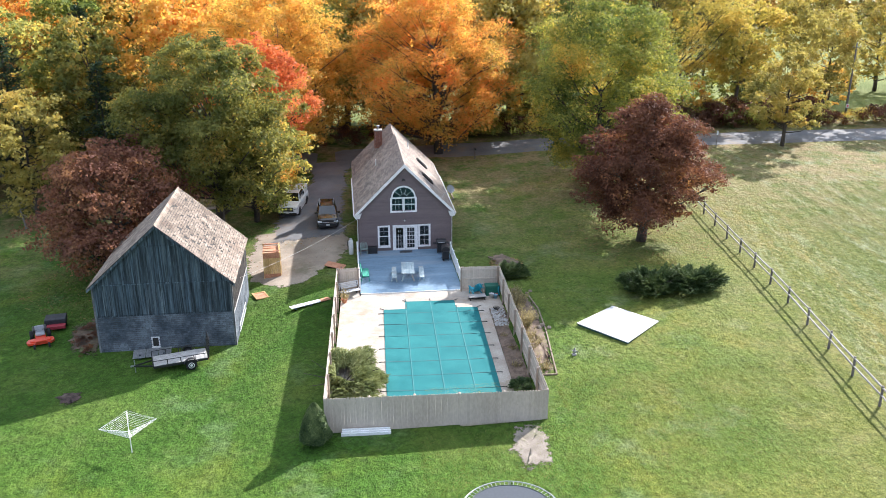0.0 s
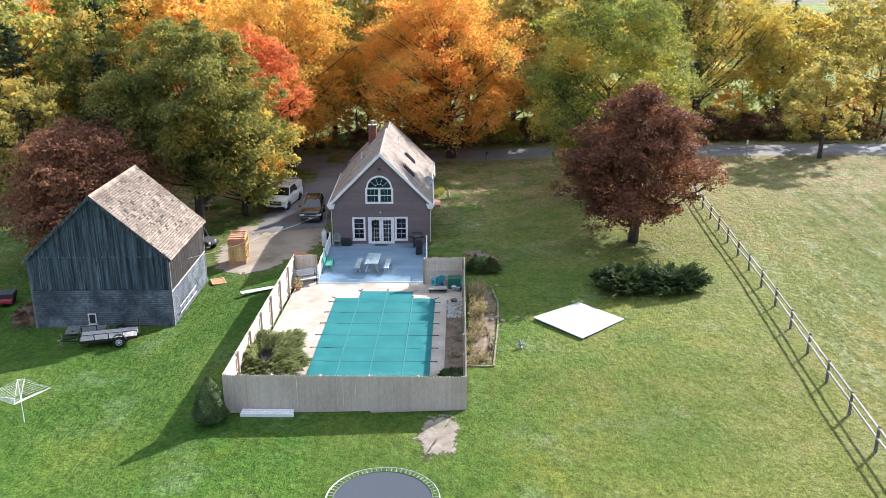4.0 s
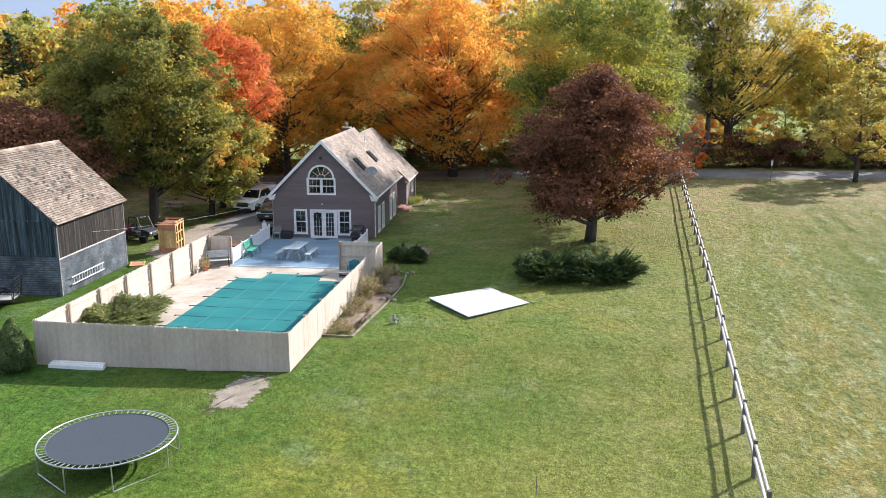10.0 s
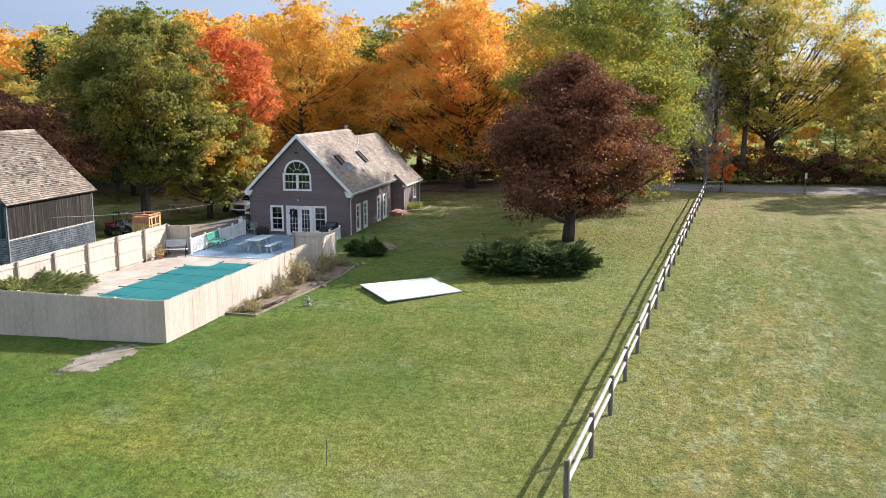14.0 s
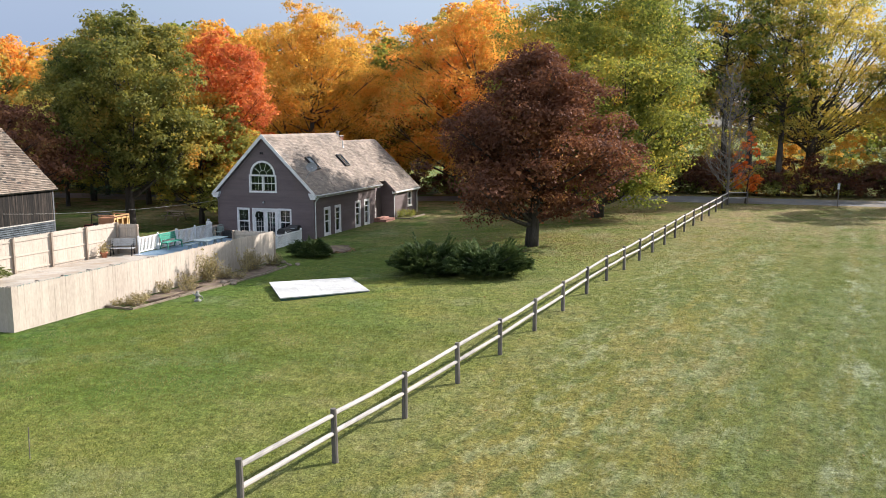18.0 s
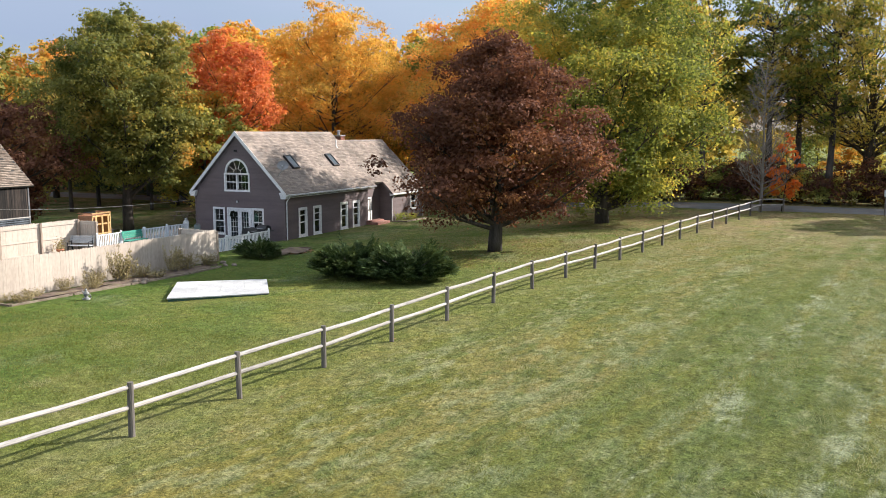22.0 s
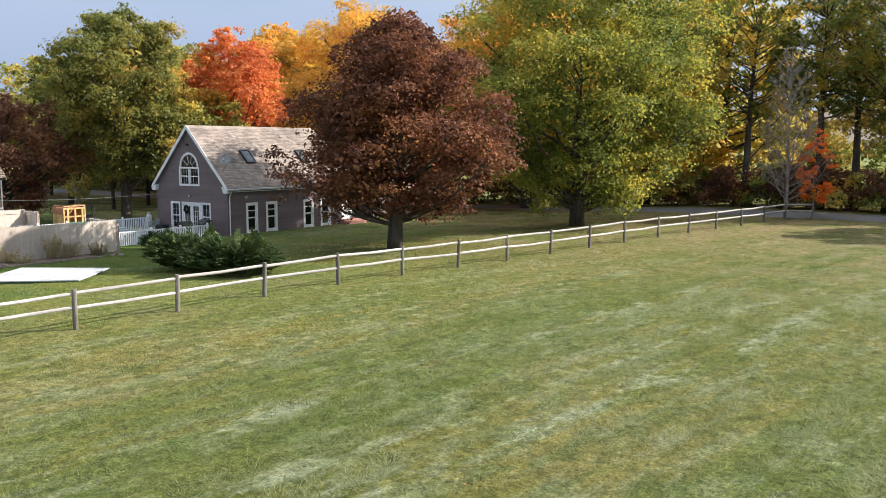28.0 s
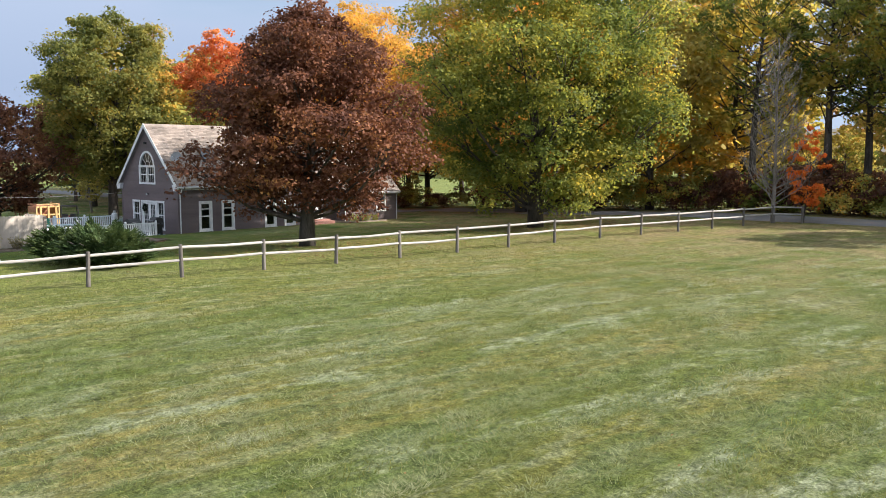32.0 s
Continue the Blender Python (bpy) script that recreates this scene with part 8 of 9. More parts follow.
def utility_pole(x, y):
    ob = thing("utility_pole", (x, y, lz(x, y)), 0, "grey wooden utility pole rising from the roadside brush", "pole")
    Geo().tube([(0, 0, -0.4), (0.02, 0, 5.0), (0.06, 0, 10.3)], 0.15, 10, 0.10).put("pole", "post_wood", ob, shade=True)
    Geo().box(-0.55, 0.65, -0.13, -0.06, 9.7, 9.8).put("cross_arm", "post_wood", ob)
    for k in (-0.45, 0.06, 0.57):
        Geo().lathe([(0.03, 9.8), (0.05, 9.85), (0.03, 9.92)], 8, (k, -0.1)).put("insulator", "white_plastic", ob)
    Geo().box(-0.22, 0.22, -0.2, -0.17, 2.0, 2.45, b=0.006).put("sign_plate", "white_plastic", ob, "small square white sign plate")
    Geo().box(-0.13, 0.13, -0.21, -0.2, 2.09, 2.36).put("sign_mark", "red_plastic", ob)


utility_pole(65.7, 104.0)


def mailbox(x, y):
    ob = thing("mailbox", (x, y, lz(x, y)), 8, "dark mailbox on a post beside the road", "mailbox")
    Geo().box(-0.05, 0.05, -0.05, 0.05, -0.2, 1.05).put("post", "post_wood", ob)
    Geo().prism([(-0.1, 1.05), (0.1, 1.05), (0.1, 1.2), (0.06, 1.28), (-0.06, 1.28), (-0.1, 1.2)], -0.26, 0.26, "y").put("box", "black_metal", ob)
    Geo().box(0.1, 0.115, -0.1, -0.06, 1.15, 1.32).put("flag", "red_plastic", ob)


mailbox(14.5, 91.6)


def stake(x, y):
    tagged(Geo().tube([(0, 0, -0.1), (0.02, 0, 0.75)], 0.012, 5).put("garden_stake", "post_wood", loc=(x, y, lz(x, y))), "thin wooden stake standing in the lawn", "stake")


stake(19.9, 27.6)


# ---- shrubs and small growth ----
def juniper_mesh(seed, rx, ry, h, sprays, per, material, size=0.12, against=None):
    """A spreading juniper: arching sprays from the root, each a flat fan of narrow tufts with a drooping tip."""
    rng = np.random.default_rng(seed)
    P, D, S = [], [], []
    for i in range(sprays):
        a = rng.uniform(0, 2 * math.pi)
        reach = rng.uniform(0.25, 1.0) ** 0.6
        lump = 0.9 + 0.13 * math.sin(3 * a + seed) + 0.08 * math.sin(7 * a + 2 * seed)
        up = rng.uniform(0.2, 1.0) ** 0.45 * (0.84 + 0.12 * math.sin(2.3 * a + seed * 1.7) * math.sin(4.1 * reach + seed) + 0.1 * math.sin(5 * a + seed))
        tip = np.array((math.cos(a) * rx * reach * lump, math.sin(a) * ry * reach * lump, h * up * (1.12 - 0.72 * reach ** 2.4) * lump))
        root = tip * np.array((0.62, 0.62, 0.55)) + rng.normal(size=3) * 0.06
        t = rng.uniform(0.0, 1.0, size=(per, 1))
        d = tip - root
        ln = np.linalg.norm(d)
        side = np.cross(d / ln, (0, 0, 1.0))
        side /= np.linalg.norm(side) + 1e-6
        w = rng.normal(size=(per, 1)) * 0.13 * (1.15 - t) * ln
        p = root + d * t + side * w + np.array((0, 0, 1.0)) * (0.10 * ln * np.sin(t * 2.6) - 0.2 * np.abs(w)) + rng.normal(size=(per, 3)) * 0.018
        P.append(p)
        D.append(d / ln + side * np.sign(w) * 0.55 + rng.normal(size=(per, 3)) * 0.22)
        S.append(np.full((per, 1), rng.uniform(0.8, 1.2)))
    P, D, S = np.concatenate(P), np.concatenate(D), np.concatenate(S)
    P[:, 2] = np.maximum(P[:, 2], 0.03)
    if against is not None:
        P[:, 0] = np.maximum(P[:, 0], against + rng.uniform(0, 0.5, len(P)) ** 2)
    u = D / np.linalg.norm(D, axis=1)[:, None]
    n = np.array((0, 0, 1.0)) + rng.normal(size=P.shape) * 0.5
    w = np.cross(n, u)
    w /= np.linalg.norm(w, axis=1)[:, None] + 1e-9
    s = size * rng.uniform(0.6, 1.4, size=(len(P), 1)) * S
    V = np.stack((P - u * s * 0.5, P + w * s * 0.13, P + u * s * 0.75 - np.array((0, 0, 0.15)) * s, P - w * s * 0.13), 1).reshape(-1, 3)
    crown = raw_mesh("foliage", V, np.arange(4 * len(P)).reshape(-1, 4), material)
    g = Geo()
    for i in range(10):
        a = i * 0.63
        g.tube([(0, 0, -0.1), (0.3 * rx * math.cos(a), 0.3 * ry * math.sin(a), 0.3 * h), (0.7 * rx * math.cos(a), 0.7 * ry * math.sin(a), 0.55 * h)], 0.05, 5, 0.012)
    stem = g.mesh("stem", fix=False)
    stem.materials.append(M["bark"])
    return stem, crown


def shrub(name, meshes, x, y, rz=0.0, s=1.0, label="", category="shrub", group="", material=None, z=None):
    ob = thing(name, (x, y, lz(x, y) if z is None else z), rz, label, category, group)
    ob.scale = (s, s, s)
    for key, me in zip(("stem", "foliage"), meshes):
        if me:
            p = link(key, me, ob)
            if key == "foliage" and material:
                p.material_slots[0].link = "OBJECT"
                p.material_slots[0].material = M[material]
    return ob


shrub("juniper_shrub", juniper_mesh(1, 2.35, 2.0, 2.0, 950, 56, "leaf_juniper", 0.15), 20.45, 52.0, label="large dark green spreading juniper on the lawn", group="lawn junipers")
shrub("juniper_shrub", juniper_mesh(2, 2.45, 2.1, 1.9, 950, 56, "leaf_juniper", 0.15), 23.5, 51.9, label="large green spreading juniper with arching tips", group="lawn junipers")
shrub("juniper_shrub", juniper_mesh(3, 1.5, 1.3, 1.25, 600, 56, "leaf_juniper", 0.105), 11.7, 56.6, label="small blue-green juniper at the pool fence corner")
shrub("juniper_shrub", juniper_mesh(4, 3.0, 3.7, 1.5, 1300, 52, "leaf_juniper_dry", 0.15, -0.62), -0.62, 42.3, label="grey-green spreading juniper in the patio corner", z=PATIO)
shrub("juniper_shrub", juniper_mesh(5, 0.75, 1.1, 0.5, 300, 40, "leaf_juniper", 0.1), *pw(4.95, 3.6)[:2], label="low dark juniper in the mulch bed", z=PATIO)
shrub("juniper_shrub", juniper_mesh(6, 1.3, 0.8, 1.0, 320, 56, "leaf_juniper_dry", 0.11), *pw(2.3, 1.6)[:2], label="grey-green juniper behind the end fence", z=PATIO)


def cone_shrub():
    rng = np.random.default_rng(9)
    k = 14000
    t = rng.uniform(0, 1, k) ** 0.8
    a = rng.uniform(0, 2 * math.pi, k)
    r = 0.88 * (1 - t) ** 0.62 * (0.35 + 0.65 * np.minimum(1, t * 6)) * rng.uniform(0.7, 1.05, k) * (1 + 0.08 * np.sin(5 * a + 9 * t))
    P = np.stack((r * np.cos(a), r * np.sin(a), 0.05 + 2.25 * t), 1)
    N = np.stack((np.cos(a), np.sin(a), np.full(k, 0.7)), 1)
    V, F = leaves_at(rng, P, N, 0.11, 0.4, 0.25)
    stem = Geo().tube([(0, 0, -0.1), (0, 0, 1.5)], 0.05, 6, 0.02).mesh("stem", fix=False)
    stem.materials.append(M["bark"])
    return stem, raw_mesh("foliage", V, F, "leaf_juniper")


shrub("arborvitae", cone_shrub(), -1.95, 36.6, label="small conical evergreen at the fence corner", category="shrub")


def weed_mesh(seed, r, h, k, material, size=0.1):
    rng = np.random.default_rng(seed)
    g = Geo()
    P = []
    for i in range(24):
        a, q = rng.uniform(0, 6.28), r * rng.uniform(0, 1) ** 0.5
        b = Vector((0.4 * q * math.cos(a), 0.4 * q * math.sin(a), -0.05))
        tip = Vector((q * math.cos(a) * 1.1, q * math.sin(a) * 1.1, h * rng.uniform(0.55, 1.1)))
        g.tube([b, b.lerp(tip, 0.5) + Vector((0, 0, 0.05)), tip], 0.008, 4, 0.004, cap=False)
        t = rng.uniform(0.2, 1.0, size=(k // 24, 1))
        P.append(np.array(b) + (np.array(tip) - np.array(b)) * t + rng.normal(size=(k // 24, 3)) * 0.09 * r)
    P = np.concatenate(P)
    V, F = leaves_at(rng, P, rng.normal(size=P.shape), size)
    stem = g.mesh("stem", fix=False)
    stem.materials.append(M["bark_grey"])
    return stem, raw_mesh("foliage", V, F, material)


WEEDS = [weed_mesh(31, 0.65, 1.35, 1500, "leaf_weeds", 0.075), weed_mesh(32, 0.55, 0.75, 900, "leaf_weeds", 0.065), weed_mesh(33, 0.5, 0.4, 700, "leaf_weeds", 0.055)]
for x, y, k, s, rz in ((10.85, 47.6, 0, 1.1, 0), (11.1, 50.6, 0, 0.9, 80), (11.2, 51.6, 1, 1.1, 20), (10.75, 46.2, 1, 1.0, 200), (10.6, 44.8, 1, 0.8, 60), (10.5, 43.3, 2, 0.9, 10), (11.3, 53.0, 1, 0.9, 140), (11.6, 49.0, 2, 1.0, 30),
                       (10.9, 42.4, 2, 1.0, 90), (11.2, 45.6, 2, 0.9, 170), (11.0, 48.6, 1, 0.9, 250), (10.4, 42.0, 2, 0.8, 300)):
    shrub("garden_weeds", WEEDS[k], x, y, rz, s, "dry straw-coloured weeds in the garden bed", "weeds", "garden bed weeds")
for u, v, k, s, rz in ((5.1, 6.2, 2, 0.7, 0), (5.2, 8.4, 2, 0.6, 70), (4.9, 10.2, 2, 0.5, 120)):
    p = pw(u, v)
    shrub("garden_weeds", WEEDS[k], p.x, p.y, rz, s, "withered plants in the mulch bed", "weeds", "mulch bed weeds", z=PATIO)

for x, y, s, rz in ((9.0, 77.3, 0.9, 0), (9.3, 78.2, 0.8, 90), (9.2, 79.1, 0.7, 200)):
    shrub("porch_plant", WEEDS[1], x, y, rz, s, "yellow-green leafy plants beside the side porch", "plant", "porch plants", "leaf_green")
edging = thing("porch_edging", (9.2, 76.6, lz(9.2, 76.6)), 0, "weathered timbers round the porch planting", "edging")
for a, b in (((-0.9, -1.0, 0.03), (0.9, -0.3, 0.03)), ((0.9, -0.3, 0.03), (0.95, 2.9, 0.03))):
    Geo().beam(a, b, 0.1, 0.16).put("timber", "bed_timber", edging)
patch("mulch_heap", [(10.9, 60.6), (11.8, 61.2), (12.5, 60.4), (12.9, 59.0), (12.6, 57.8), (12.0, 57.2), (11.6, 58.4), (11.0, 59.5)], "bed_mulch", 0.05, "heap of brown bark mulch and leaves beside the juniper", "mulch", 0.22)

# brush under the woods along the far side of the road
BRUSH = []
for k in range(3):
    rng_ = np.random.default_rng(60 + k)
    c_ = rng_.normal(size=(16, 3)) * (1.5, 0.8, 0.45) + (0, 0, 1.1)
    c_[:, 2] = np.clip(c_[:, 2], 0.35, 2.2)
    V_, F_ = leaf_cloud(rng_, c_, rng_.uniform(0.5, 0.85, 16), np.full(16, 125), 0.17)
    V_[:, 2] = np.maximum(V_[:, 2], 0.0)
    BRUSH.append((None, raw_mesh("foliage", V_, F_, "leaf_brush")))
brush_rng = random.Random(17)
for i in range(78):
    x = -84 + i * 2.45 + brush_rng.uniform(-0.6, 0.6)
    shrub("roadside_brush", BRUSH[brush_rng.randrange(3)], x, 102.3 + 0.012 * x + brush_rng.uniform(-0.8, 1.4), brush_rng.uniform(-25, 25), brush_rng.uniform(0.75, 1.35), "tangled brown and green brush along the road", "brush", "roadside brush",
          ("leaf_brush", "leaf_brush", "leaf_green", "leaf_olive")[brush_rng.randrange(4)])


for i in range(34):
    x = 17 + i * 1.35 + brush_rng.uniform(-0.5, 0.5)
    shrub("roadside_brush", BRUSH[brush_rng.randrange(3)], x, 103.6 + 0.012 * x + brush_rng.uniform(-0.9, 1.8), brush_rng.uniform(-25, 25), brush_rng.uniform(1.0, 1.7), "tangled green and brown brush below tall trees", "brush", "roadside brush",
          ("leaf_brush", "leaf_green", "leaf_brush", "leaf_olive")[brush_rng.randrange(4)])


for x, y, s in ((-16.2, 49.3, 0.2), (-16.9, 50.6, 0.24), (-16.3, 51.6, 0.22), (-17.0, 52.6, 0.2), (-16.0, 53.4, 0.22)):
    shrub("dead_growth", BRUSH[int(y) % 3], x, y, x * 50, s, "low dead brown growth beside the barn", "brush", "dead growth", "leaf_brush")


def bare_tree(x, y, h):
    ob = thing("bare_tree", (x, y, lz(x, y)), 0, "leafless grey tree with fine upright branches at the fence end", "tree")
    rng = np.random.default_rng(77)
    t = Geo().tube([(0, 0, -0.2), (0.05, 0, h * 0.3), (-0.05, 0.05, h * 0.65), (0, 0, h)], 0.15, 8, 0.015).mesh("trunk", fix=False)
    t.materials.append(M["bark_grey"])
    link("trunk", t, ob)
    twigs = Geo()
    for i in range(80):
        f = 0.1 + 0.85 * i / 80
        a = i * 2.4
        ln = h * 0.30 * (1 - 0.75 * f) * rng.uniform(0.7, 1.2)
        b = Vector((0, 0, h * f))
        tip = b + Vector((math.cos(a) * ln * 0.72, math.sin(a) * ln * 0.72, ln * rng.uniform(0.45, 0.9)))
        mid = b.lerp(tip, 0.5) + Vector((math.cos(a), math.sin(a), -0.5)) * ln * 0.1
        twigs.tube([b, mid, tip], 0.042 * (1.2 - f), 4, 0.009, cap=False)
        for k in range(14):
            q = b.lerp(mid, rng.uniform(0.3, 1)) if k < 4 else mid.lerp(tip, rng.uniform(0, 0.9))
            e = q + Vector(rng.normal(size=3)) * ln * 0.14 + Vector((math.cos(a) * 0.12, math.sin(a) * 0.12, 0.25)) * ln
            twigs.tube([q, e], 0.015, 3, 0.006, cap=False)
    me = twigs.mesh("branches", fix=False)
    me.materials.append(M["bark_grey"])
    tagged(link("branchwork", me, ob), kind="stuff")


bare_tree(33.9, 92.1, 12.0)
plant("maple_sapling", tree_meshes(81, 6.2, 1.35, 0.8, 1500, 0.24, "leaf_red", 0.06, 26, 0.4, 1.3, lobe_r=0.3, bare_limbs=6), 35.5, 93.4, label="thin sapling with scattered orange-red leaves")

plant("young_tree", tree_meshes(83, 3.8, 1.5, 1.1, 1600, 0.2, "leaf_yellow", 0.09, 22, 0.45, 1.3, bark="bark_grey", lobe_r=0.3, bare_limbs=8), -28.0, 74.3, label="young tree with pale forked stems and thin yellow leaves")

# tall trees with high crowns beyond the fence end
TALL = [tree_meshes(90 + k, 21.5, 5.2, 7.0, 6800, 0.28, "leaf_green", 0.3, 80, 0.5, 1.3, lobe_r=0.17, bare_limbs=36) for k in range(2)]
for x, y, k, leaf, rz, s in ((27.2, 104.0, 0, "leaf_lime", 0, 0.95), (33.4, 103.5, 1, "leaf_lime", 50, 1.0), (35.8, 105.0, 0, "leaf_green", 190, 0.98), (38.4, 103.2, 1, "leaf_lime", 250, 0.95)):
    plant("tall_tree", TALL[k], x, y, s, rz, leaf, "tall slender tree with a bare lower trunk and green crown", "tree", "tall trees at the fence end")


def pine_mesh(seed, h):
    rng = np.random.default_rng(seed)
    g = Geo().tube([(0, 0, -0.2), (0, 0, h)], 0.24, 8, 0.03)
    P, N = [], []
    for i in range(60):
        f = 0.14 + 0.84 * i / 60
        a = i * 2.4
        ln = h * 0.24 * (1 - f) ** 0.75 * rng.uniform(0.8, 1.15) + 0.25
        b, tip = Vector((0, 0, h * f)), Vector((math.cos(a) * ln, math.sin(a) * ln, h * f - 0.08 * ln))
        g.tube([b, tip], 0.035, 4, 0.01, cap=False)
        k = int(60 + 110 * (1 - f))
        t = rng.uniform(0.15, 1.05, size=(k, 1))
        P.append(np.array(b) + (np.array(tip) - np.array(b)) * t + rng.normal(size=(k, 3)) * (0.1 * ln + 0.1, 0.1 * ln + 0.1, 0.16))
        N.append(np.tile((0, 0, 1.0), (k, 1)))
    V, F = leaves_at(rng, np.concatenate(P), np.concatenate(N), 0.34, 0.5, 0.2)
    t = g.mesh("trunk", fix=False)
    t.materials.append(M["bark"])
    return t, raw_mesh("crown", V, F, "leaf_pine")


PINE = pine_mesh(51, 17)
for x, y, s, rz in ((-31, 84, 0.95, 0), (-27, 96, 1.05, 40), (-37, 97, 1.1, 90), (63.1, 144, 1.02, 10), (69.5, 147, 0.92, 130), (-22.5, 83, 0.8, 200), (-54, 84, 1.0, 70), (-58, 87.5, 0.9, 250)):
    plant("pine_tree", PINE, x, y, s, rz, None, "dark green pine tree rising among the woods", "tree", "pines")


def far_woods():
    """The wood edge across the hay field beyond the road, and the hills behind it."""
    rng = np.random.default_rng(70)
    C, L = [], []
    for i in range(420):
        x = rng.uniform(-230, 260)
        y = 205 + rng.uniform(-8, 22) + 0.06 * abs(x)
        h = 11 + 5 * math.sin(x * 0.07) * math.sin(x * 0.031 + 1) + rng.uniform(-2, 3)
        for k in range(3):
            C.append((x + rng.normal() * 1.6, y + rng.normal(), lz(x, y) + h * (0.25 + 0.33 * k)))
            L.append(rng.uniform(2.2, 3.4) * (1.1 - 0.2 * k))
    V, F = leaf_cloud(rng, np.array(C), np.array(L), np.full(len(C), 62), 1.15)
    tagged(link("far_woods", raw_mesh("far_woods", V, F, "leaf_far")), "distant mixed autumn woods across the field", "woods", kind="stuff")
    xs = np.linspace(-900, 900, 90)
    V, F = [], []
    for k, (y, zb) in enumerate(((480, 2), (620, 1), (760, 1.0))):
        for x in xs:
            hh = (0, 22, 40)[k] * (0.55 + 0.3 * math.sin(x * 0.006 + k) + 0.15 * math.sin(x * 0.017 + 2))
            V.append((x, y, 3 + hh))
    n = len(xs)
    F = [(k * n + i, k * n + i + 1, (k + 1) * n + i + 1, (k + 1) * n + i) for k in range(2) for i in range(n - 1)]
    ob = Geo().add(V, F).put("backdrop", "hill", shade=True)
    tagged(ob, "low wooded hills on the horizon", "hills", kind="structure")


M["leaf_flame"] = foliage("flame-coloured leaves", ((0.0, (0.62, 0.14, 0.03)), (0.5, (0.78, 0.22, 0.05)), (1.0, (0.80, 0.34, 0.07))))
for ob_ in bpy.data.objects:
    if ob_.name.startswith("maple_sapling"):
        for c in ob_.children:
            if c.name.startswith("crown"):
                c.material_slots[0].link = "OBJECT"
                c.material_slots[0].material = M["leaf_flame"]
M["leaf_far"] = foliage("distant autumn leaves", ((0.0, (0.07, 0.09, 0.035)), (0.4, (0.20, 0.18, 0.05)), (0.7, (0.36, 0.22, 0.06)), (1.0, (0.45, 0.2, 0.06))), 0.05, 0.3)
M["hill"] = surface("distant wooded hill", (0.10, 0.11, 0.10), (0.20, 0.15, 0.10), 0.02, 1.0, 0.0, 0.3)
far_woods()


def fallen_leaves():
    rng = np.random.default_rng(23)
    P = []
    for cx, cy, r, k in ((23.5, 62, 6.5, 900), (24.7, 78.5, 8.5, 1300), (-3.5, 76, 4.5, 500), (-4, 64, 4, 120), (11.9, 59.2, 1.3, 700), (30, 84, 7, 900), (8, 88, 10, 1200), (-9, 70, 7, 900), (-16.8, 61, 7, 1200), (33, 66, 6, 500), (38, 44, 14, 160)):
        q = r * np.sqrt(rng.uniform(0, 1, k))
        a = rng.uniform(0, 6.28, k)
        P.append(np.stack((cx + q * np.cos(a), cy + q * np.sin(a)), 1))
    P = np.concatenate(P)
    P = P[~((P[:, 0] > 0.5) & (P[:, 0] < 8.9) & (P[:, 1] > 54) & (P[:, 1] < 82.2))]
    P = np.concatenate((P, (lie(P[:, 0], P[:, 1]) + 0.035)[:, None]), 1)
    N = np.tile((0, 0, 1.0), (len(P), 1))
    V, F = leaves_at(rng, P, N * 2.2, np.where(P[:, :1] > 29, 0.06, 0.11), 1.0)
    tagged(link("fallen_leaves", raw_mesh("fallen_leaves", V, F, "leaf_litter")), "fallen brown and yellow leaves strewn on the grass", "leaves", kind="stuff")


M["leaf_litter"] = foliage("fallen leaves", ((0.0, (0.14, 0.075, 0.035)), (0.5, (0.23, 0.13, 0.055)), (1.0, (0.34, 0.22, 0.085))), 0.4, 0.1)
fallen_leaves()


def grass_blades():
    """Blades of the rough field and the lawn's near part, thicker in tufts and along the mown streaks."""
    rng = np.random.default_rng(41)
    k = 460000
    x, y = rng.uniform(13, 62, k), rng.uniform(19, 74, k)
    field = x - 0.12 * y > 22.9
    streak = np.sin(x * 2.1 - 0.25 * y + 1.3 * np.sin(y * 0.35 + x)) * 0.5 + 0.5
    clump = 0.5 + 0.5 * np.sin(x * 1.7 + 2.2 * np.sin(y * 0.9)) * np.sin(y * 1.3 + 1.8 * np.sin(x * 0.8))
    near = rng.uniform(0, 1, k) < 0.42
    x, y = np.where(near, 3 + (x - 13) * 0.47, x), np.where(near, 17 + (y - 19) * 0.44, y)
    field = x - 0.12 * y > 22.9
    keep = rng.uniform(0, 1, k) < np.where(near, 0.95, 1) * np.where(field | near, 0.35 + 0.65 * streak * clump, 0.55) * np.where(x + y > 108, 0.4, 1)
    x, y, field, clump, streak = x[keep], y[keep], field[keep], clump[keep], streak[keep]
    k = len(x)
    z = lie(x, y)
    h = np.where(field, 0.045 + 0.06 * clump * streak, 0.05 + 0.03 * clump) * rng.uniform(0.6, 1.4, k)
    a = rng.uniform(0, 6.28, k)
    w = np.where(field, 0.0075, 0.008) * rng.uniform(0.8, 1.5, k)
    keep2 = ~((np.hypot(x - 6.3, y - 28.8) < 0.1) | ((y > 36.4) & (x < 11)))
    h = h * keep2
    lx, ly = rng.normal(size=k) * 0.05 + 0.02, rng.normal(size=k) * 0.05 - 0.015
    dx, dy = np.cos(a) * w, np.sin(a) * w
    V = np.stack((np.stack((x - dx, y - dy, z - 0.01), 1), np.stack((x + dx, y + dy, z - 0.01), 1), np.stack((x + lx, y + ly, z + h), 1)), 1).reshape(-1, 3)
    tagged(link("grass", raw_mesh("grass", V, np.arange(3 * k).reshape(-1, 3), "grass_blade")), "uneven field grass, green and straw-coloured", "grass", kind="stuff")


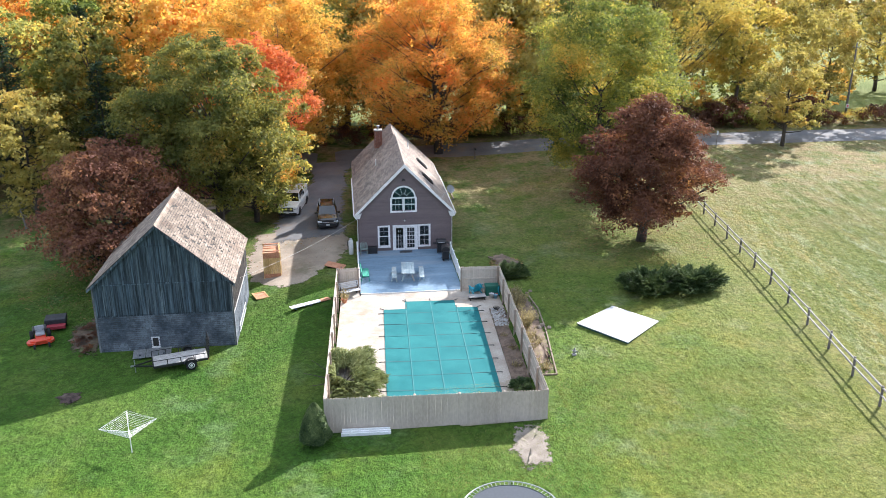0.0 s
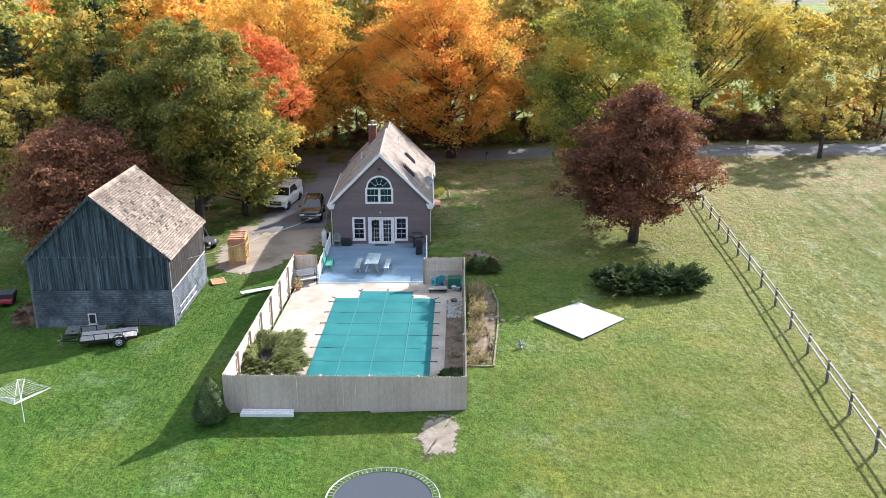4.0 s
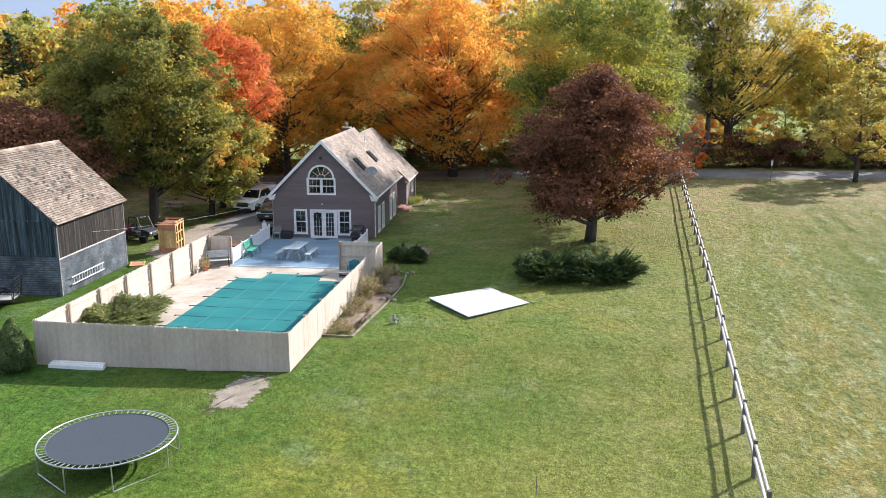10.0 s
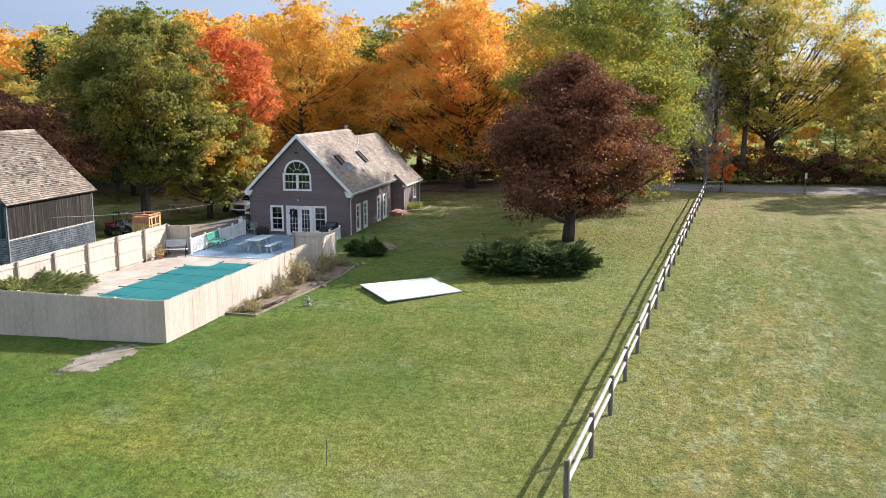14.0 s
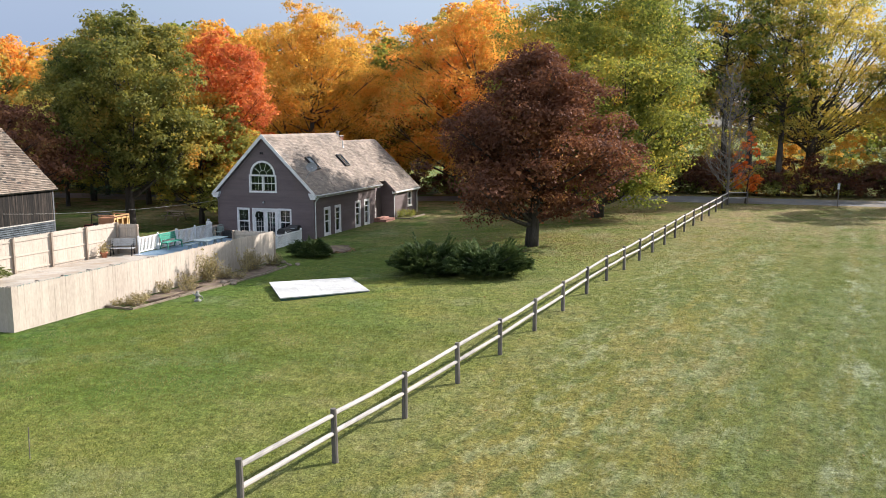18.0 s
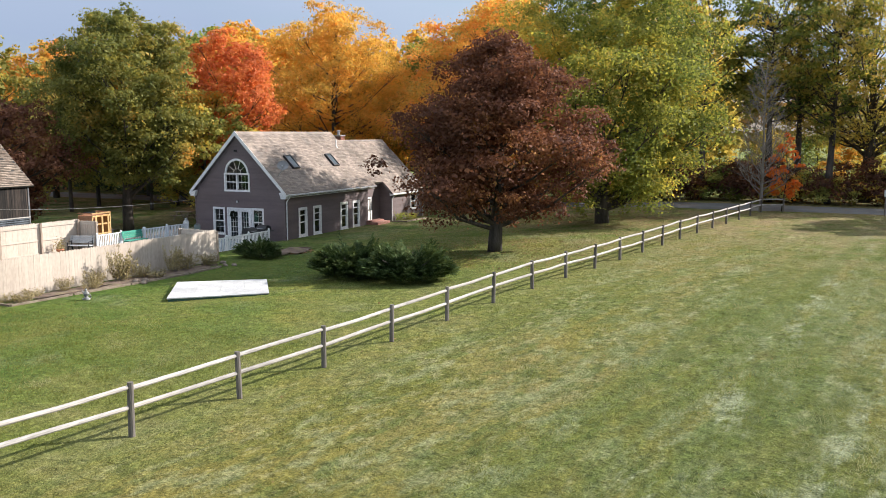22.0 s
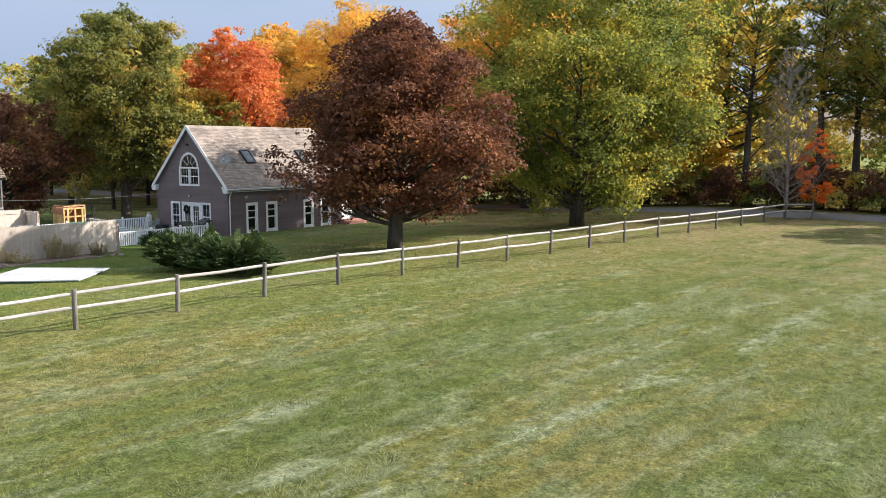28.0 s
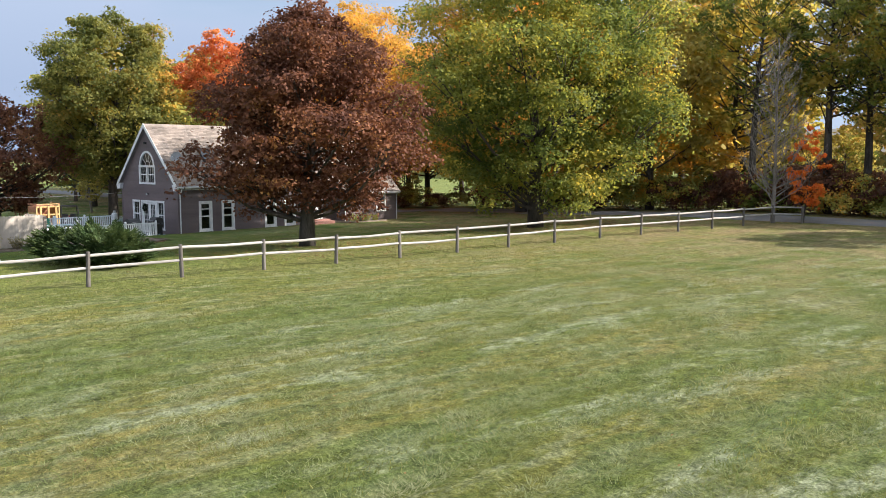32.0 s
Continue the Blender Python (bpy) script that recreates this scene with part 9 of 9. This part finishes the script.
def field_tufts():
    """Taller tussocks in the mown field, in rows along the mowing."""
    rng = np.random.default_rng(43)
    k = 30000
    x, y = rng.uniform(26, 62, k), rng.uniform(18, 76, k)
    cross = (x - 0.12 * y)
    row = 0.5 + 0.5 * np.sin(cross * 4.1 + 0.8 * np.sin(y * 0.13) + 0.5 * np.sin(y * 0.71))
    blot = 0.5 + 0.5 * np.sin(x * 1.9 + 1.7 * np.sin(y * 0.53)) * np.sin(y * 0.8 + 2.4 * np.sin(x * 0.69))
    keep = (cross > 25.5) & (rng.uniform(0, 1, k) < row ** 2 * (0.25 + blot) * (0.25 + smooth(27, 36, cross)))
    x, y = x[keep], y[keep]
    per = 46
    n = len(x) * per
    tx, ty = np.repeat(x, per), np.repeat(y, per)
    big = np.repeat(rng.uniform(0.5, 1.25, len(x)), per)
    a, q = rng.uniform(0, 6.28, n), rng.uniform(0, 1, n) ** 0.6 * 0.34 * big
    px, py = tx + q * np.cos(a), ty + q * np.sin(a) * 1.6
    h = 0.075 * big * rng.uniform(0.5, 1.2, n) * (1.15 - q)
    b = rng.uniform(0, 6.28, n)
    dx, dy = np.cos(b) * 0.0075, np.sin(b) * 0.0075
    lx, ly = np.cos(a) * 0.12 * big + rng.normal(size=n) * 0.05, np.sin(a) * 0.12 * big + rng.normal(size=n) * 0.05
    z = lie(px, py)
    V = np.stack((np.stack((px - dx, py - dy, z - 0.01), 1), np.stack((px + dx, py + dy, z - 0.01), 1), np.stack((px + lx, py + ly, z + h), 1)), 1).reshape(-1, 3)
    tagged(link("grass_tufts", raw_mesh("grass_tufts", V, np.arange(3 * n).reshape(-1, 3), "tuft_blade")), "blue-green tussocks of taller grass in mown rows", "grass", kind="stuff")


M["tuft_blade"] = foliage("tussock blades", ((0.0, (0.12, 0.165, 0.055)), (0.4, (0.21, 0.255, 0.105)), (0.75, (0.30, 0.33, 0.18)), (1.0, (0.42, 0.43, 0.28))), 0.35, 0.5, 0.7)
field_tufts()
M["grass_blade"] = foliage("grass blades", ((0.0, (0.11, 0.15, 0.03)), (0.45, (0.18, 0.20, 0.055)), (0.75, (0.28, 0.28, 0.11)), (1.0, (0.40, 0.39, 0.24))), 0.5, 0.45, 0.6)
grass_blades()


# ---- roof shingles, laid last ----
worn_rng = random.Random(77)


def worn(y, s):
    """Lost shingles, thickest in the middle of the slope."""
    k = math.exp(-((y - 53.6) / 2.2) ** 2 - ((s - 2.9) / 1.5) ** 2)
    return worn_rng.random() < 0.03 + 0.10 * k


shingle_field(RIGHT_ROOF, HX, 1, RIDGE, EAVE_X, EAVE_Z, RY0, RY1, "asphalt_shingle", 40, 0.32, 21, 300)
shingle_field(LEFT_ROOF, HX, -1, RIDGE, EAVE_X, EAVE_Z, RY0, RY1, "asphalt_shingle", 34, 0.42, 22)
shingle_field(wing3, HX, -1, W_R, 3.9, W_R - 3.9 * 0.97, RY1, 82.2, "asphalt_shingle", 34, 0.42, 27)
shingle_field(wing, HX, 1, W_R, W_E, WEZ, 76.6, 82.2, "asphalt_shingle", 40, 0.34, 23)
shingle_field(wing2, HX, 1, W_R, 3.3, W_R - 3.3 * 0.97, 74.5, 76.6, "asphalt_shingle", 32, 0.34, 24)
shingle_field(BR, BMID, 1, B_RIDGE + 0.06, BX1 - BMID + 0.22, B_EAVE - 0.12, BY0 - 0.18, BY1 + 0.25, "cedar_roof", 38, 0.26, 25, 300, 0.02, 0.02, gap=0.022, skip=worn)
shingle_field(BL, BMID, -1, B_RIDGE + 0.06, BMID - BX0 + 0.22, B_EAVE - 0.12, BY0 - 0.18, BY1 + 0.25, "cedar_roof", 38, 0.34, 26, 0, 0.02, 0.02, gap=0.022)
